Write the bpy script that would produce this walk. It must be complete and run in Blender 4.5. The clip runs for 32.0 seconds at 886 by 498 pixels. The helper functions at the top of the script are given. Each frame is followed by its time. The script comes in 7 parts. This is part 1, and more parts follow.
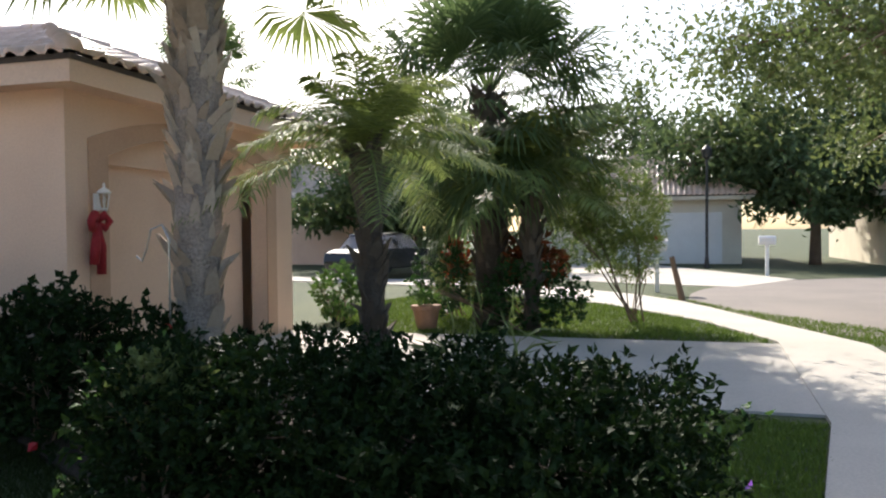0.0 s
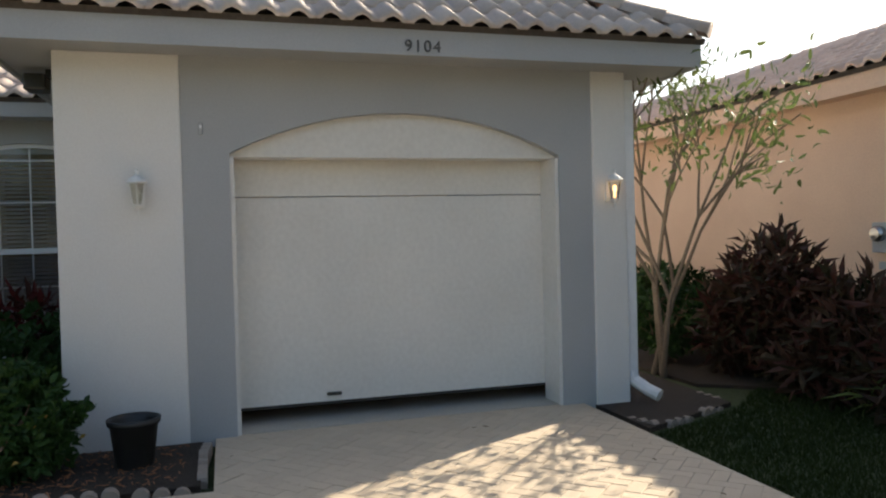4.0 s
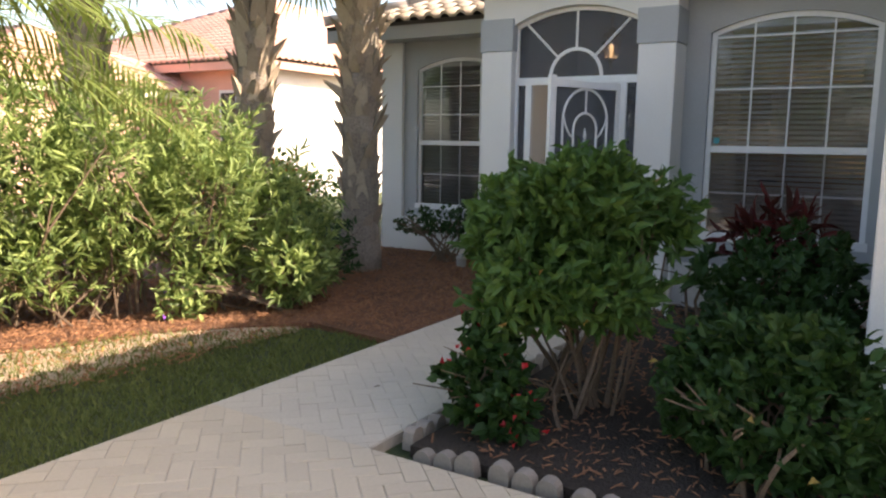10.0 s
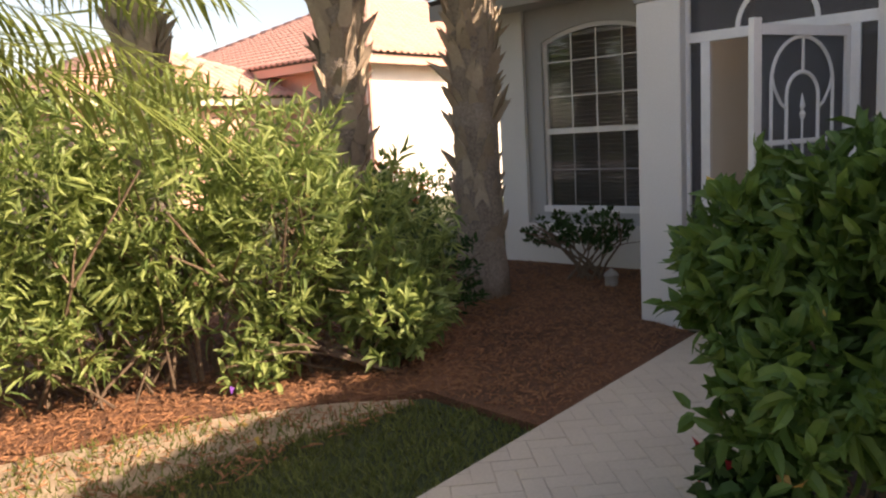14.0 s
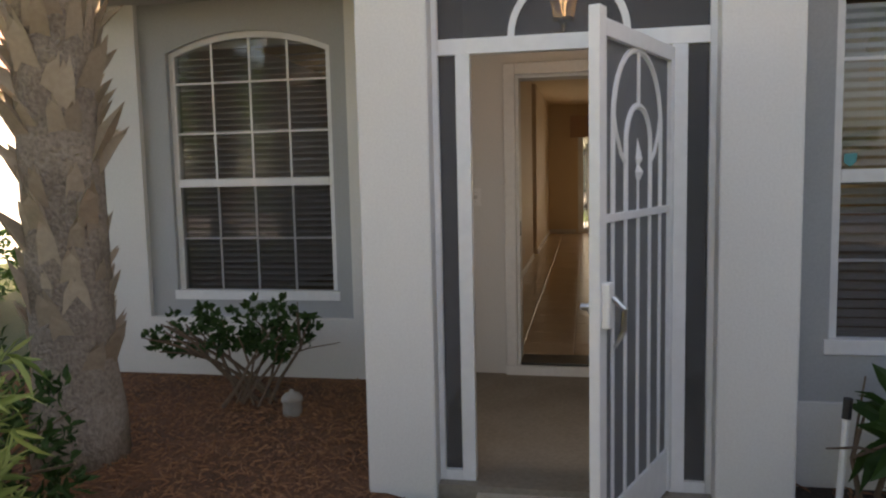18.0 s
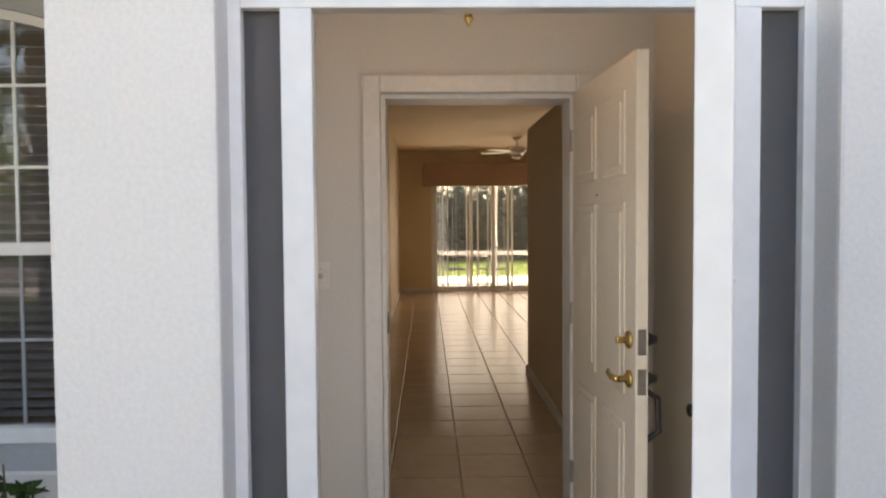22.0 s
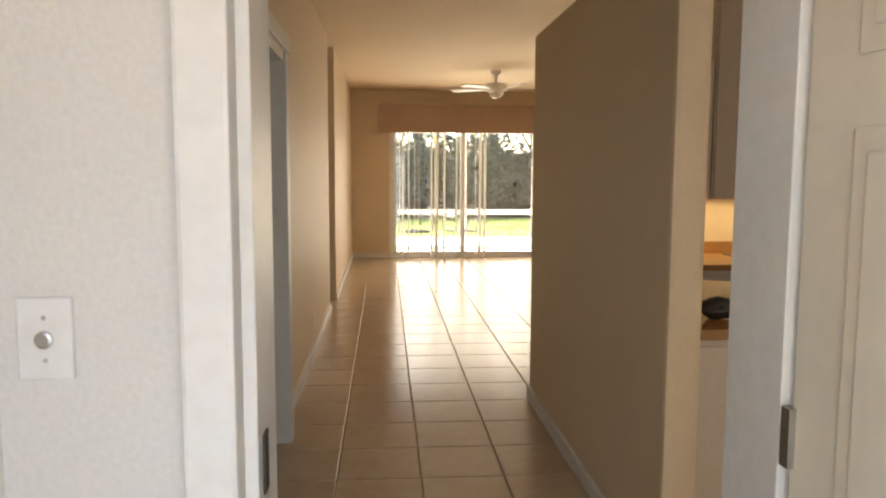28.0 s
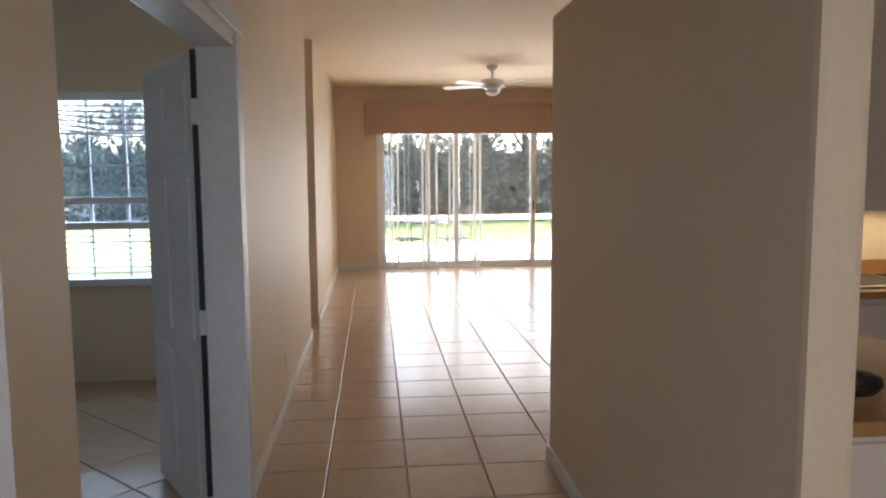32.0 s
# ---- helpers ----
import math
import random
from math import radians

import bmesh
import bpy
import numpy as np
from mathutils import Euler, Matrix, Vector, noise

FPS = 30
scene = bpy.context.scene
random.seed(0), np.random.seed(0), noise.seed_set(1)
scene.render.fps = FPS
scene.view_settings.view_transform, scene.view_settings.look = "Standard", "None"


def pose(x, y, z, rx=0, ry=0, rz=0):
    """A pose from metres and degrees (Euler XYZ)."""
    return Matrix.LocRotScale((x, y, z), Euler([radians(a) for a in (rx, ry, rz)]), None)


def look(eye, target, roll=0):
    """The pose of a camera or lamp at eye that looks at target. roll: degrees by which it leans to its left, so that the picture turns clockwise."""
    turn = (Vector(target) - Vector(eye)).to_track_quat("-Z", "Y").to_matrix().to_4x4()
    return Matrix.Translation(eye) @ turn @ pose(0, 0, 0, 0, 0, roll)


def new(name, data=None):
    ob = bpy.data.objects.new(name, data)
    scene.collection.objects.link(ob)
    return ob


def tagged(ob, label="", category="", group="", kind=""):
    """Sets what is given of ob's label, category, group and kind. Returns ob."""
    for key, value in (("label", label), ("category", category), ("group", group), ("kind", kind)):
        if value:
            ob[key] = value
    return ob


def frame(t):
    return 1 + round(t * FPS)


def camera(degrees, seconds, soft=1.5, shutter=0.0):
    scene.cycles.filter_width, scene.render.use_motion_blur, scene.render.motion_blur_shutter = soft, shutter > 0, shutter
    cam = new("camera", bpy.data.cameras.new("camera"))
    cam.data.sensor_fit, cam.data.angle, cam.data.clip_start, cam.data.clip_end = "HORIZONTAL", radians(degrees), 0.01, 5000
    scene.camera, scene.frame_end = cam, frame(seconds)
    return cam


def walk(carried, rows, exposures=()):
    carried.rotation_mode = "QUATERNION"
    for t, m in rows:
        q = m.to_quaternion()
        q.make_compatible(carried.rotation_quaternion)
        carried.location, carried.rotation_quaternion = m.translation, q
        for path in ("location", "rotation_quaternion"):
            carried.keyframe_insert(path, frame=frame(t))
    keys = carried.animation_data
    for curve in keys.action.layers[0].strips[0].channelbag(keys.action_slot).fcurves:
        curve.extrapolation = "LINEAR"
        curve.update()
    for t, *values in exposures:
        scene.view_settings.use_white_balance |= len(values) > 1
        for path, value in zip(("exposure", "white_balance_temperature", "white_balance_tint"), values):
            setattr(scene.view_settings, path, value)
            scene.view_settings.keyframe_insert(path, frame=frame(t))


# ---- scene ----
# ---- camera and walk ----
cam = camera(61.0, 32.0, soft=2.2)
PATH = [
    (0, 0.400, 0.207, 1.492, 15.44, -1.38, -0.52),
    (0.5, 0.146, 0.171, 1.509, 22.55, -1.79, -1.03),
    (1, -0.016, 0.011, 1.530, 29.97, -2.29, -1.25),
    (1.5, -0.177, -0.234, 1.544, 36.87, -2.49, -1.37),
    (2, -0.448, -0.374, 1.533, 42.94, -2.22, -1.40),
    (2.5, -0.608, -0.458, 1.512, 49.56, -2.08, -1.44),
    (3, -0.751, -0.586, 1.488, 56.64, -1.63, -1.46),
    (3.5, -0.871, -0.537, 1.484, 65.75, -1.37, -1.82),
    (4, -1.076, -0.559, 1.485, 73.77, -1.07, -1.47),
    (4.5, -1.295, -0.584, 1.493, 81.75, -0.84, -1.55),
    (6.5, -1.635, -1.076, 1.491, 91.91, -0.88, 0.79),
    (7, -1.829, -1.083, 1.482, 94.25, -1.19, 1.07),
    (7.5, -2.020, -1.126, 1.470, 98.09, -1.74, 1.38),
    (8, -2.199, -1.186, 1.475, 103.17, -2.75, 1.65),
    (8.5, -2.322, -1.220, 1.521, 108.40, -4.22, 1.77),
    (9, -2.546, -1.343, 1.466, 113.66, -5.14, 1.51),
    (9.5, -2.770, -1.427, 1.443, 118.45, -6.37, 1.32),
    (10, -3.014, -1.556, 1.439, 121.98, -8.01, 0.90),
    (10.5, -3.180, -1.664, 1.460, 125.46, -9.32, 0.44),
    (11, -3.355, -1.749, 1.473, 129.10, -9.65, -0.88),
    (11.5, -3.347, -1.850, 1.467, 131.89, -8.87, -2.82),
    (12, -3.356, -1.940, 1.463, 133.69, -7.89, -3.50),
    (12.5, -3.536, -2.087, 1.456, 134.44, -7.18, -3.46),
    (13, -3.837, -2.261, 1.449, 134.59, -7.18, -3.70),
    (13.5, -4.150, -2.487, 1.449, 133.14, -7.83, -3.51),
    (15.5, -4.945, -3.374, 1.462, 121.77, -8.44, -3.09),
    (16, -5.233, -3.601, 1.477, 118.14, -8.12, -3.05),
    (16.5, -5.554, -3.786, 1.461, 114.75, -7.22, -3.11),
    (17, -5.879, -3.910, 1.457, 111.74, -6.72, -2.31),
    (17.5, -6.066, -4.108, 1.469, 106.13, -6.29, -1.51),
    (18, -6.298, -4.233, 1.475, 100.88, -5.74, -1.24),
    (18.5, -6.527, -4.313, 1.496, 96.07, -5.30, -1.20),
    (19, -6.761, -4.403, 1.511, 91.27, -4.61, -0.22),
    (19.5, -6.968, -4.470, 1.529, 87.73, -4.06, -0.79),
    (20, -7.154, -4.444, 1.545, 86.43, -3.26, -0.57),
    (20.5, -7.370, -4.442, 1.553, 85.89, -2.56, -0.45),
    (21, -7.579, -4.491, 1.557, 85.50, -1.79, -0.31),
    (21.5, -7.830, -4.533, 1.581, 86.42, -2.06, -0.36),
    (22, -8.106, -4.511, 1.566, 88.78, -2.35, -0.41),
    (22.5, -8.342, -4.532, 1.559, 89.21, -3.03, -0.41),
    (23, -8.542, -4.625, 1.579, 84.87, -4.08, -1.06),
    (23.5, -8.742, -4.654, 1.582, 80.14, -4.60, -0.93),
    (24, -8.918, -4.625, 1.599, 78.24, -4.70, -0.47),
    (24.5, -9.167, -4.627, 1.575, 75.42, -3.90, 0.73),
    (26.5, -9.939, -4.544, 1.557, 79.09, -5.16, -0.65),
    (27, -10.106, -4.546, 1.553, 81.31, -5.71, -0.30),
    (27.5, -10.256, -4.517, 1.559, 83.69, -5.86, 0.75),
    (28, -10.443, -4.498, 1.554, 85.56, -5.87, 0.24),
    (28.5, -10.537, -4.459, 1.559, 86.86, -5.72, 0.37),
    (29, -10.744, -4.486, 1.616, 87.37, -5.82, -0.25),
    (29.5, -10.830, -4.489, 1.613, 87.41, -5.48, -0.01),
    (30, -10.950, -4.462, 1.614, 87.05, -5.59, -0.07),
    (30.5, -11.057, -4.418, 1.619, 86.67, -5.71, -0.28),
    (31, -11.131, -4.405, 1.612, 86.12, -5.78, -0.54),
    (31.5, -11.220, -4.437, 1.618, 85.37, -5.84, -0.44),
    (32, -11.341, -4.473, 1.621, 84.79, -5.91, -0.41),
]


def eye_pose(x, y, z, yaw, pitch, roll):
    a, b = radians(yaw), radians(pitch)
    ahead = (-math.sin(a) * math.cos(b), math.cos(a) * math.cos(b), math.sin(b))
    return look((x, y, z), (x + ahead[0], y + ahead[1], z + ahead[2]), roll)


EXPOSURE = [
    (0.0, 0.85, 6500, 12), (1.0, 0.9, 6000, 9), (2.0, 0.79, 6350, 10), (3.0, 0.57, 6700, 10), (4.0, 0.55, 7100, 9), (7.0, 0.8, 7500, 12), (9.0, 1.05, 7700, 11), (10.0, 1.58, 7700, 16), (11.0, 1.82, 7500, 14), (12.0, 1.5, 8300, 18), (13.0, 1.1, 8600, 24),
    (16.0, 1.15, 8700, 20), (17.0, 1.35, 8700, 20), (18.0, 1.7, 8900, 20), (19.0, 2.3, 8700, 20), (20.0, 2.75, 8500, 20), (22.0, 2.65, 8300, 20), (23.0, 2.58, 8100, 18), (24.0, 2.3, 8600, 24), (24.5, 2.2, 8600, 24), (26.5, 3.42, 7200, 14), (27.5, 3.85, 7300, 14), (28.5, 3.8, 7700, 15), (30.0, 3.55, 7500, 16), (31.0, 3.82, 6500, 15), (32.0, 3.9, 5800, 16)]
walk(cam, [(t, eye_pose(x, y, z, yaw, pitch, roll)) for t, x, y, z, yaw, pitch, roll in PATH], EXPOSURE)

# ---- light ----
SUN = Vector((-0.385, 0.74, 0.60)).normalized()
world = bpy.data.worlds.new("world")
scene.world = world
world.use_nodes = True
wn, wl = world.node_tree.nodes, world.node_tree.links
sky = wn.new("ShaderNodeTexSky")
sky.sky_type = "NISHITA"
sky.sun_disc = False
sky.sun_elevation = math.asin(SUN.z)
sky.sun_rotation = math.atan2(SUN.x, SUN.y)
sky.dust_density = 2.0
sky.ozone_density = 1.5
wl.new(sky.outputs[0], wn["Background"].inputs[0])
wn["Background"].inputs[1].default_value = 0.15
sun = new("sun", bpy.data.lights.new("sun", "SUN"))
sun.data.energy, sun.data.angle, sun.data.color = 5.0, radians(0.6), (1.0, 0.93, 0.82)
sun.matrix_world = look(SUN * 50, (0, 0, 0))


def skylight(name, place, target, width, height, watts, colour=(1.0, 0.90, 0.76)):
    """Sky light entering by a window or door opening."""
    lamp = new(name, bpy.data.lights.new(name, "AREA"))
    lamp.data.shape, lamp.data.size, lamp.data.size_y, lamp.data.energy, lamp.data.color = "RECTANGLE", width, height, watts, colour
    lamp.matrix_world = look(place, target)


skylight("slider_daylight", (-23.34, -2.5, 1.2), (-10, -2.5, 0.9), 3.6, 2.0, 10.0)
skylight("dining_daylight", (-10.18, -2.5, 1.5), (-14, -2.5, 1.2), 1.1, 1.7, 1.2)
skylight("porch_daylight", (-9.97, -4.3, 1.35), (-12, -4.3, 1.1), 1.15, 2.3, 1.1, (0.84, 0.92, 1.0))
skylight("counter_lamp", (-15.5, -1.9, 1.37), (-15.5, -1.9, 0.9), 0.1, 1.4, 0.32, (1.0, 0.78, 0.42))
skylight("den_daylight", (-17.18, -6.3, 1.5), (-12, -6.3, 1.2), 1.0, 1.3, 2.3, (0.62, 0.80, 1.0))


# ---- materials ----
def mat(name, c1, c2=None, rough=0.7, metal=0.0, coarse=1.5, fine=40.0, bump=0.15, depth=0.01, rand=0.0, sheen=0.0, spread=0.5, trans=0.0, spec=0.5):
    m = bpy.data.materials.new(name)
    m.use_nodes = True
    n, l = m.node_tree.nodes, m.node_tree.links
    bsdf = n["Principled BSDF"]
    bsdf.inputs["Roughness"].default_value = rough
    bsdf.inputs["Metallic"].default_value = metal
    bsdf.inputs["Specular IOR Level"].default_value = spec
    c2 = c2 or tuple(v * 0.82 for v in c1)
    geo = n.new("ShaderNodeNewGeometry")
    big, small = n.new("ShaderNodeTexNoise"), n.new("ShaderNodeTexNoise")
    for node, s in ((big, coarse), (small, fine)):
        node.inputs["Scale"].default_value = s
        node.inputs["Detail"].default_value = 5
        l.new(geo.outputs["Position"], node.inputs["Vector"])
    mixf = n.new("ShaderNodeMath")
    mixf.operation = "ADD"
    l.new(big.outputs[0], mixf.inputs[0])
    l.new(small.outputs[0], mixf.inputs[1])
    ramp = n.new("ShaderNodeMapRange")
    ramp.inputs[1].default_value, ramp.inputs[2].default_value = 1.0 - spread * 0.5, 1.0 + spread * 0.5
    l.new(mixf.outputs[0], ramp.inputs[0])
    fac = ramp.outputs[0]
    if rand:
        info = n.new("ShaderNodeObjectInfo")
        isl = n.new("ShaderNodeMath")
        isl.operation = "ADD"
        l.new(info.outputs["Random"], isl.inputs[0])
        l.new(geo.outputs["Random Per Island"], isl.inputs[1])
        fr = n.new("ShaderNodeMath")
        fr.operation = "FRACT"
        l.new(isl.outputs[0], fr.inputs[0])
        mx = n.new("ShaderNodeMix")
        mx.inputs[0].default_value = rand
        l.new(fac, mx.inputs[2])
        l.new(fr.outputs[0], mx.inputs[3])
        fac = mx.outputs[0]
    col = n.new("ShaderNodeMix")
    col.data_type = "RGBA"
    col.inputs[6].default_value, col.inputs[7].default_value = (*c1, 1), (*c2, 1)
    l.new(fac, col.inputs[0])
    l.new(col.outputs[2], bsdf.inputs["Base Color"])
    if bump:
        b = n.new("ShaderNodeBump")
        b.inputs["Strength"].default_value, b.inputs["Distance"].default_value = bump, depth
        l.new(small.outputs[0], b.inputs["Height"])
        l.new(b.outputs[0], bsdf.inputs["Normal"])
    if trans:
        tr = n.new("ShaderNodeBsdfTranslucent")
        l.new(col.outputs[2], tr.inputs[0])
        ms = n.new("ShaderNodeMixShader")
        ms.inputs[0].default_value = trans
        l.new(bsdf.outputs[0], ms.inputs[1])
        l.new(tr.outputs[0], ms.inputs[2])
        l.new(ms.outputs[0], n["Material Output"].inputs[0])
    return m


def glass_mat(name, colour=(1, 1, 1), rough=0.0, mix=0.12, gloss=0.8):
    m = bpy.data.materials.new(name)
    m.use_nodes = True
    n, l = m.node_tree.nodes, m.node_tree.links
    n.remove(n["Principled BSDF"])
    tr, gl, ms, fr = n.new("ShaderNodeBsdfTransparent"), n.new("ShaderNodeBsdfGlossy"), n.new("ShaderNodeMixShader"), n.new("ShaderNodeFresnel")
    tr.inputs[0].default_value = (*colour, 1)
    gl.inputs["Roughness"].default_value = rough
    gl.inputs["Color"].default_value = (gloss, gloss, gloss, 1)
    fr.inputs[0].default_value = 1.5
    add = n.new("ShaderNodeMath")
    add.operation = "ADD"
    add.inputs[1].default_value = mix
    l.new(fr.outputs[0], add.inputs[0])
    l.new(add.outputs[0], ms.inputs[0])
    l.new(tr.outputs[0], ms.inputs[1])
    l.new(gl.outputs[0], ms.inputs[2])
    l.new(ms.outputs[0], n["Material Output"].inputs[0])
    return m


def glow_mat(name, colour, strength):
    m = bpy.data.materials.new(name)
    m.use_nodes = True
    b = m.node_tree.nodes["Principled BSDF"]
    b.inputs["Base Color"].default_value = (*colour, 1)
    b.inputs["Emission Color"].default_value = (*colour, 1)
    b.inputs["Emission Strength"].default_value = strength
    return m


M_STUCCO = mat("white_stucco", (0.76, 0.74, 0.71), (0.69, 0.67, 0.64), 0.85, fine=95, bump=0.14, depth=0.008, coarse=0.9)
M_GREY = mat("grey_stucco", (0.42, 0.43, 0.435), (0.37, 0.38, 0.385), 0.85, fine=95, bump=0.14, depth=0.008, coarse=0.9)
M_CREAM = mat("cream_stucco", (0.66, 0.60, 0.48), (0.58, 0.52, 0.41), 0.85, fine=50, bump=0.3, depth=0.012)
M_PEACH = mat("peach_stucco", (0.78, 0.57, 0.42), (0.69, 0.49, 0.36), 0.88, fine=45, bump=0.3, depth=0.012)
M_TAN = mat("tan_stucco", (0.56, 0.37, 0.25), (0.48, 0.31, 0.21), 0.88, fine=45, bump=0.3, depth=0.012)
M_WHITE = mat("white_paint", (0.80, 0.79, 0.77), (0.72, 0.71, 0.69), 0.45, fine=25, bump=0.05)
M_DOORC = mat("cream_door_paint", (0.82, 0.745, 0.63), (0.76, 0.69, 0.58), 0.45, fine=25, bump=0.05)
M_DOORW = mat("garage_door_white", (0.76, 0.74, 0.70), (0.68, 0.66, 0.62), 0.5, fine=25, bump=0.06)
M_ALU = mat("white_aluminium", (0.80, 0.80, 0.80), (0.73, 0.73, 0.73), 0.35, fine=20, bump=0.03)
M_TILE = mat("roof_tile", (0.66, 0.54, 0.45), (0.42, 0.33, 0.28), 0.5, fine=30, bump=0.3, rand=0.6)
M_TILEP = mat("pinkish_roof_tile", (0.80, 0.58, 0.44), (0.56, 0.38, 0.28), 0.3, fine=30, bump=0.3, rand=0.6)
M_ROOFBASE = mat("roof_underlay", (0.10, 0.085, 0.075), (0.06, 0.05, 0.045), 0.9)
M_ORANGE = mat("terracotta_roof_tile", (0.66, 0.37, 0.30), (0.52, 0.28, 0.22), 0.8, fine=30, bump=0.3, rand=0.5)
M_CORAL = mat("coral_stucco", (0.76, 0.45, 0.36), (0.68, 0.39, 0.31), 0.88, fine=45, bump=0.3, depth=0.012)
# Near-white wall colour carries the glare of full sun.
M_BRIGHT = mat("sunlit_stucco", (0.86, 0.83, 0.78), (0.80, 0.77, 0.72), 0.85, fine=45, bump=0.3, depth=0.012)
M_PORCHW = mat("pale_beige_stucco", (0.78, 0.71, 0.61), (0.73, 0.66, 0.57), 0.8, fine=95, bump=0.1, depth=0.006)
M_PAVER = mat("cream_paver", (0.66, 0.54, 0.40), (0.56, 0.45, 0.33), 0.8, fine=60, bump=0.3, rand=0.5)
M_WALKP = mat("pale_paver", (0.63, 0.54, 0.43), (0.53, 0.45, 0.36), 0.8, coarse=2.2, fine=60, bump=0.25, rand=0.25)
M_JOINT = mat("sand_joint", (0.54, 0.45, 0.35), (0.46, 0.38, 0.30), 0.95)
M_CONC = mat("pale_concrete", (0.50, 0.46, 0.40), (0.40, 0.37, 0.32), 0.9, coarse=0.8, fine=45, bump=0.2)
# Lighter copy of the concrete; the sun's glare is put into its colour.
M_SLAB = mat("sunlit_patio_slab", (0.80, 0.77, 0.71), (0.72, 0.69, 0.63), 0.45, coarse=0.8, fine=45, bump=0.1)
M_ROAD = mat("tan_asphalt", (0.22, 0.19, 0.165), (0.16, 0.14, 0.125), 0.9, coarse=0.5, fine=90, bump=0.4)
M_LAWN = mat("lawn_soil", (0.055, 0.07, 0.02), (0.03, 0.045, 0.014), 0.95, coarse=0.7, fine=25, bump=0.6, depth=0.03)
# Two copies of one grass colour: lighter for sunlit lawns, darker for shade.
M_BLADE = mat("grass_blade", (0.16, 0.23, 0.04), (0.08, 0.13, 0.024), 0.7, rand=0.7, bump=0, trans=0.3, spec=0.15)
M_SHADEBLADE = mat("shaded_grass_blade", (0.045, 0.064, 0.019), (0.025, 0.04, 0.012), 0.7, rand=0.7, bump=0, trans=0.3, spec=0.1)
M_DRYBLADE = mat("dry_grass_blade", (0.20, 0.215, 0.07), (0.11, 0.14, 0.04), 0.7, rand=0.7, bump=0, trans=0.3, spec=0.2)
M_MULCH = mat("mulch_bed", (0.23, 0.10, 0.05), (0.10, 0.045, 0.024), 0.95, coarse=2.0, fine=60, bump=0.9, depth=0.03)
M_CHIP = mat("red_wood_chip", (0.36, 0.165, 0.08), (0.19, 0.085, 0.042), 0.9, rand=0.8, bump=0.1)
M_SOIL = mat("dark_soil", (0.058, 0.040, 0.028), (0.03, 0.021, 0.015), 0.95, fine=50, bump=0.8, depth=0.03)
# Dark ground colour stands in for shade under the tree crowns.
M_WOODFLOOR = mat("shaded_woods_floor", (0.03, 0.03, 0.02), (0.016, 0.017, 0.012), 0.95, fine=10, bump=0.5)
M_SAND = mat("sandy_soil", (0.46, 0.36, 0.26), (0.30, 0.22, 0.15), 0.95, fine=60, bump=0.5, depth=0.02)
M_EDGER = mat("concrete_edging", (0.36, 0.295, 0.245), (0.25, 0.205, 0.17), 0.9, fine=70, bump=0.5, rand=0.4)
M_LEAF = mat("green_leaf", (0.105, 0.195, 0.042), (0.048, 0.108, 0.023), 0.5, rand=0.8, bump=0, trans=0.32, spec=0.35)
M_TREE = mat("tree_leaf", (0.125, 0.17, 0.065), (0.06, 0.095, 0.035), 0.55, rand=0.8, bump=0, trans=0.36, spec=0.25)
# Greyish cast puts the haze over the woods into the leaf colour.
M_WOODS = mat("hazy_woods_leaf", (0.075, 0.098, 0.082), (0.034, 0.05, 0.042), 0.8, rand=0.8, bump=0, trans=0.15, spec=0.05)
# Brighter lawn copy for the back; strong sunlight is put into the colour.
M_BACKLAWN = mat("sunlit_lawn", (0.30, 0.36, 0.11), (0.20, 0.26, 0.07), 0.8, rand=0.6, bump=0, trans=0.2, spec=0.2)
# Near-black green puts the hedges' backlit shade into the leaf colour.
M_HEDGE = mat("shaded_hedge_leaf", (0.018, 0.038, 0.008), (0.007, 0.016, 0.004), 0.65, rand=0.8, bump=0, trans=0.15, spec=0.12)
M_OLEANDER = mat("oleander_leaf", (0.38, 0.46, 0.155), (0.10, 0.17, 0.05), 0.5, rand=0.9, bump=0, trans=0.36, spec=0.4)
M_LEAFL = mat("light_green_leaf", (0.19, 0.23, 0.075), (0.09, 0.13, 0.04), 0.5, rand=0.8, bump=0, trans=0.35, spec=0.3)
M_LEAFD = mat("dark_green_leaf", (0.045, 0.10, 0.024), (0.02, 0.05, 0.012), 0.5, rand=0.8, bump=0, trans=0.22, spec=0.25)
M_LEAFR = mat("maroon_leaf", (0.095, 0.032, 0.026), (0.036, 0.034, 0.016), 0.5, rand=0.85, bump=0, trans=0.2, spec=0.2)
M_LEAFRED = mat("red_leaf", (0.34, 0.07, 0.025), (0.07, 0.05, 0.015), 0.5, rand=0.8, bump=0, trans=0.3, spec=0.25)
M_WINE = mat("wine_red_leaf", (0.13, 0.018, 0.018), (0.035, 0.02, 0.012), 0.5, rand=0.8, bump=0, trans=0.2, spec=0.25)
M_FROND = mat("palm_frond", (0.25, 0.30, 0.085), (0.11, 0.16, 0.04), 0.5, rand=0.7, bump=0, trans=0.35, spec=0.35)
M_FROND2 = mat("grey_green_frond", (0.155, 0.21, 0.08), (0.07, 0.115, 0.042), 0.42, rand=0.7, bump=0, trans=0.45, spec=0.35)
M_BARK = mat("palm_bark", (0.42, 0.34, 0.275), (0.22, 0.175, 0.14), 0.95, coarse=3, fine=45, bump=0.9, depth=0.03)
# Darker copies of palm bark and stubs; backlit shade is in the colour.
M_DBARK = mat("backlit_palm_bark", (0.11, 0.085, 0.062), (0.055, 0.043, 0.033), 0.95, coarse=3, fine=45, bump=0.9, depth=0.03)
M_DBOOT = mat("backlit_palm_boot", (0.15, 0.115, 0.08), (0.07, 0.055, 0.04), 0.9, fine=35, bump=0.5, rand=0.7)
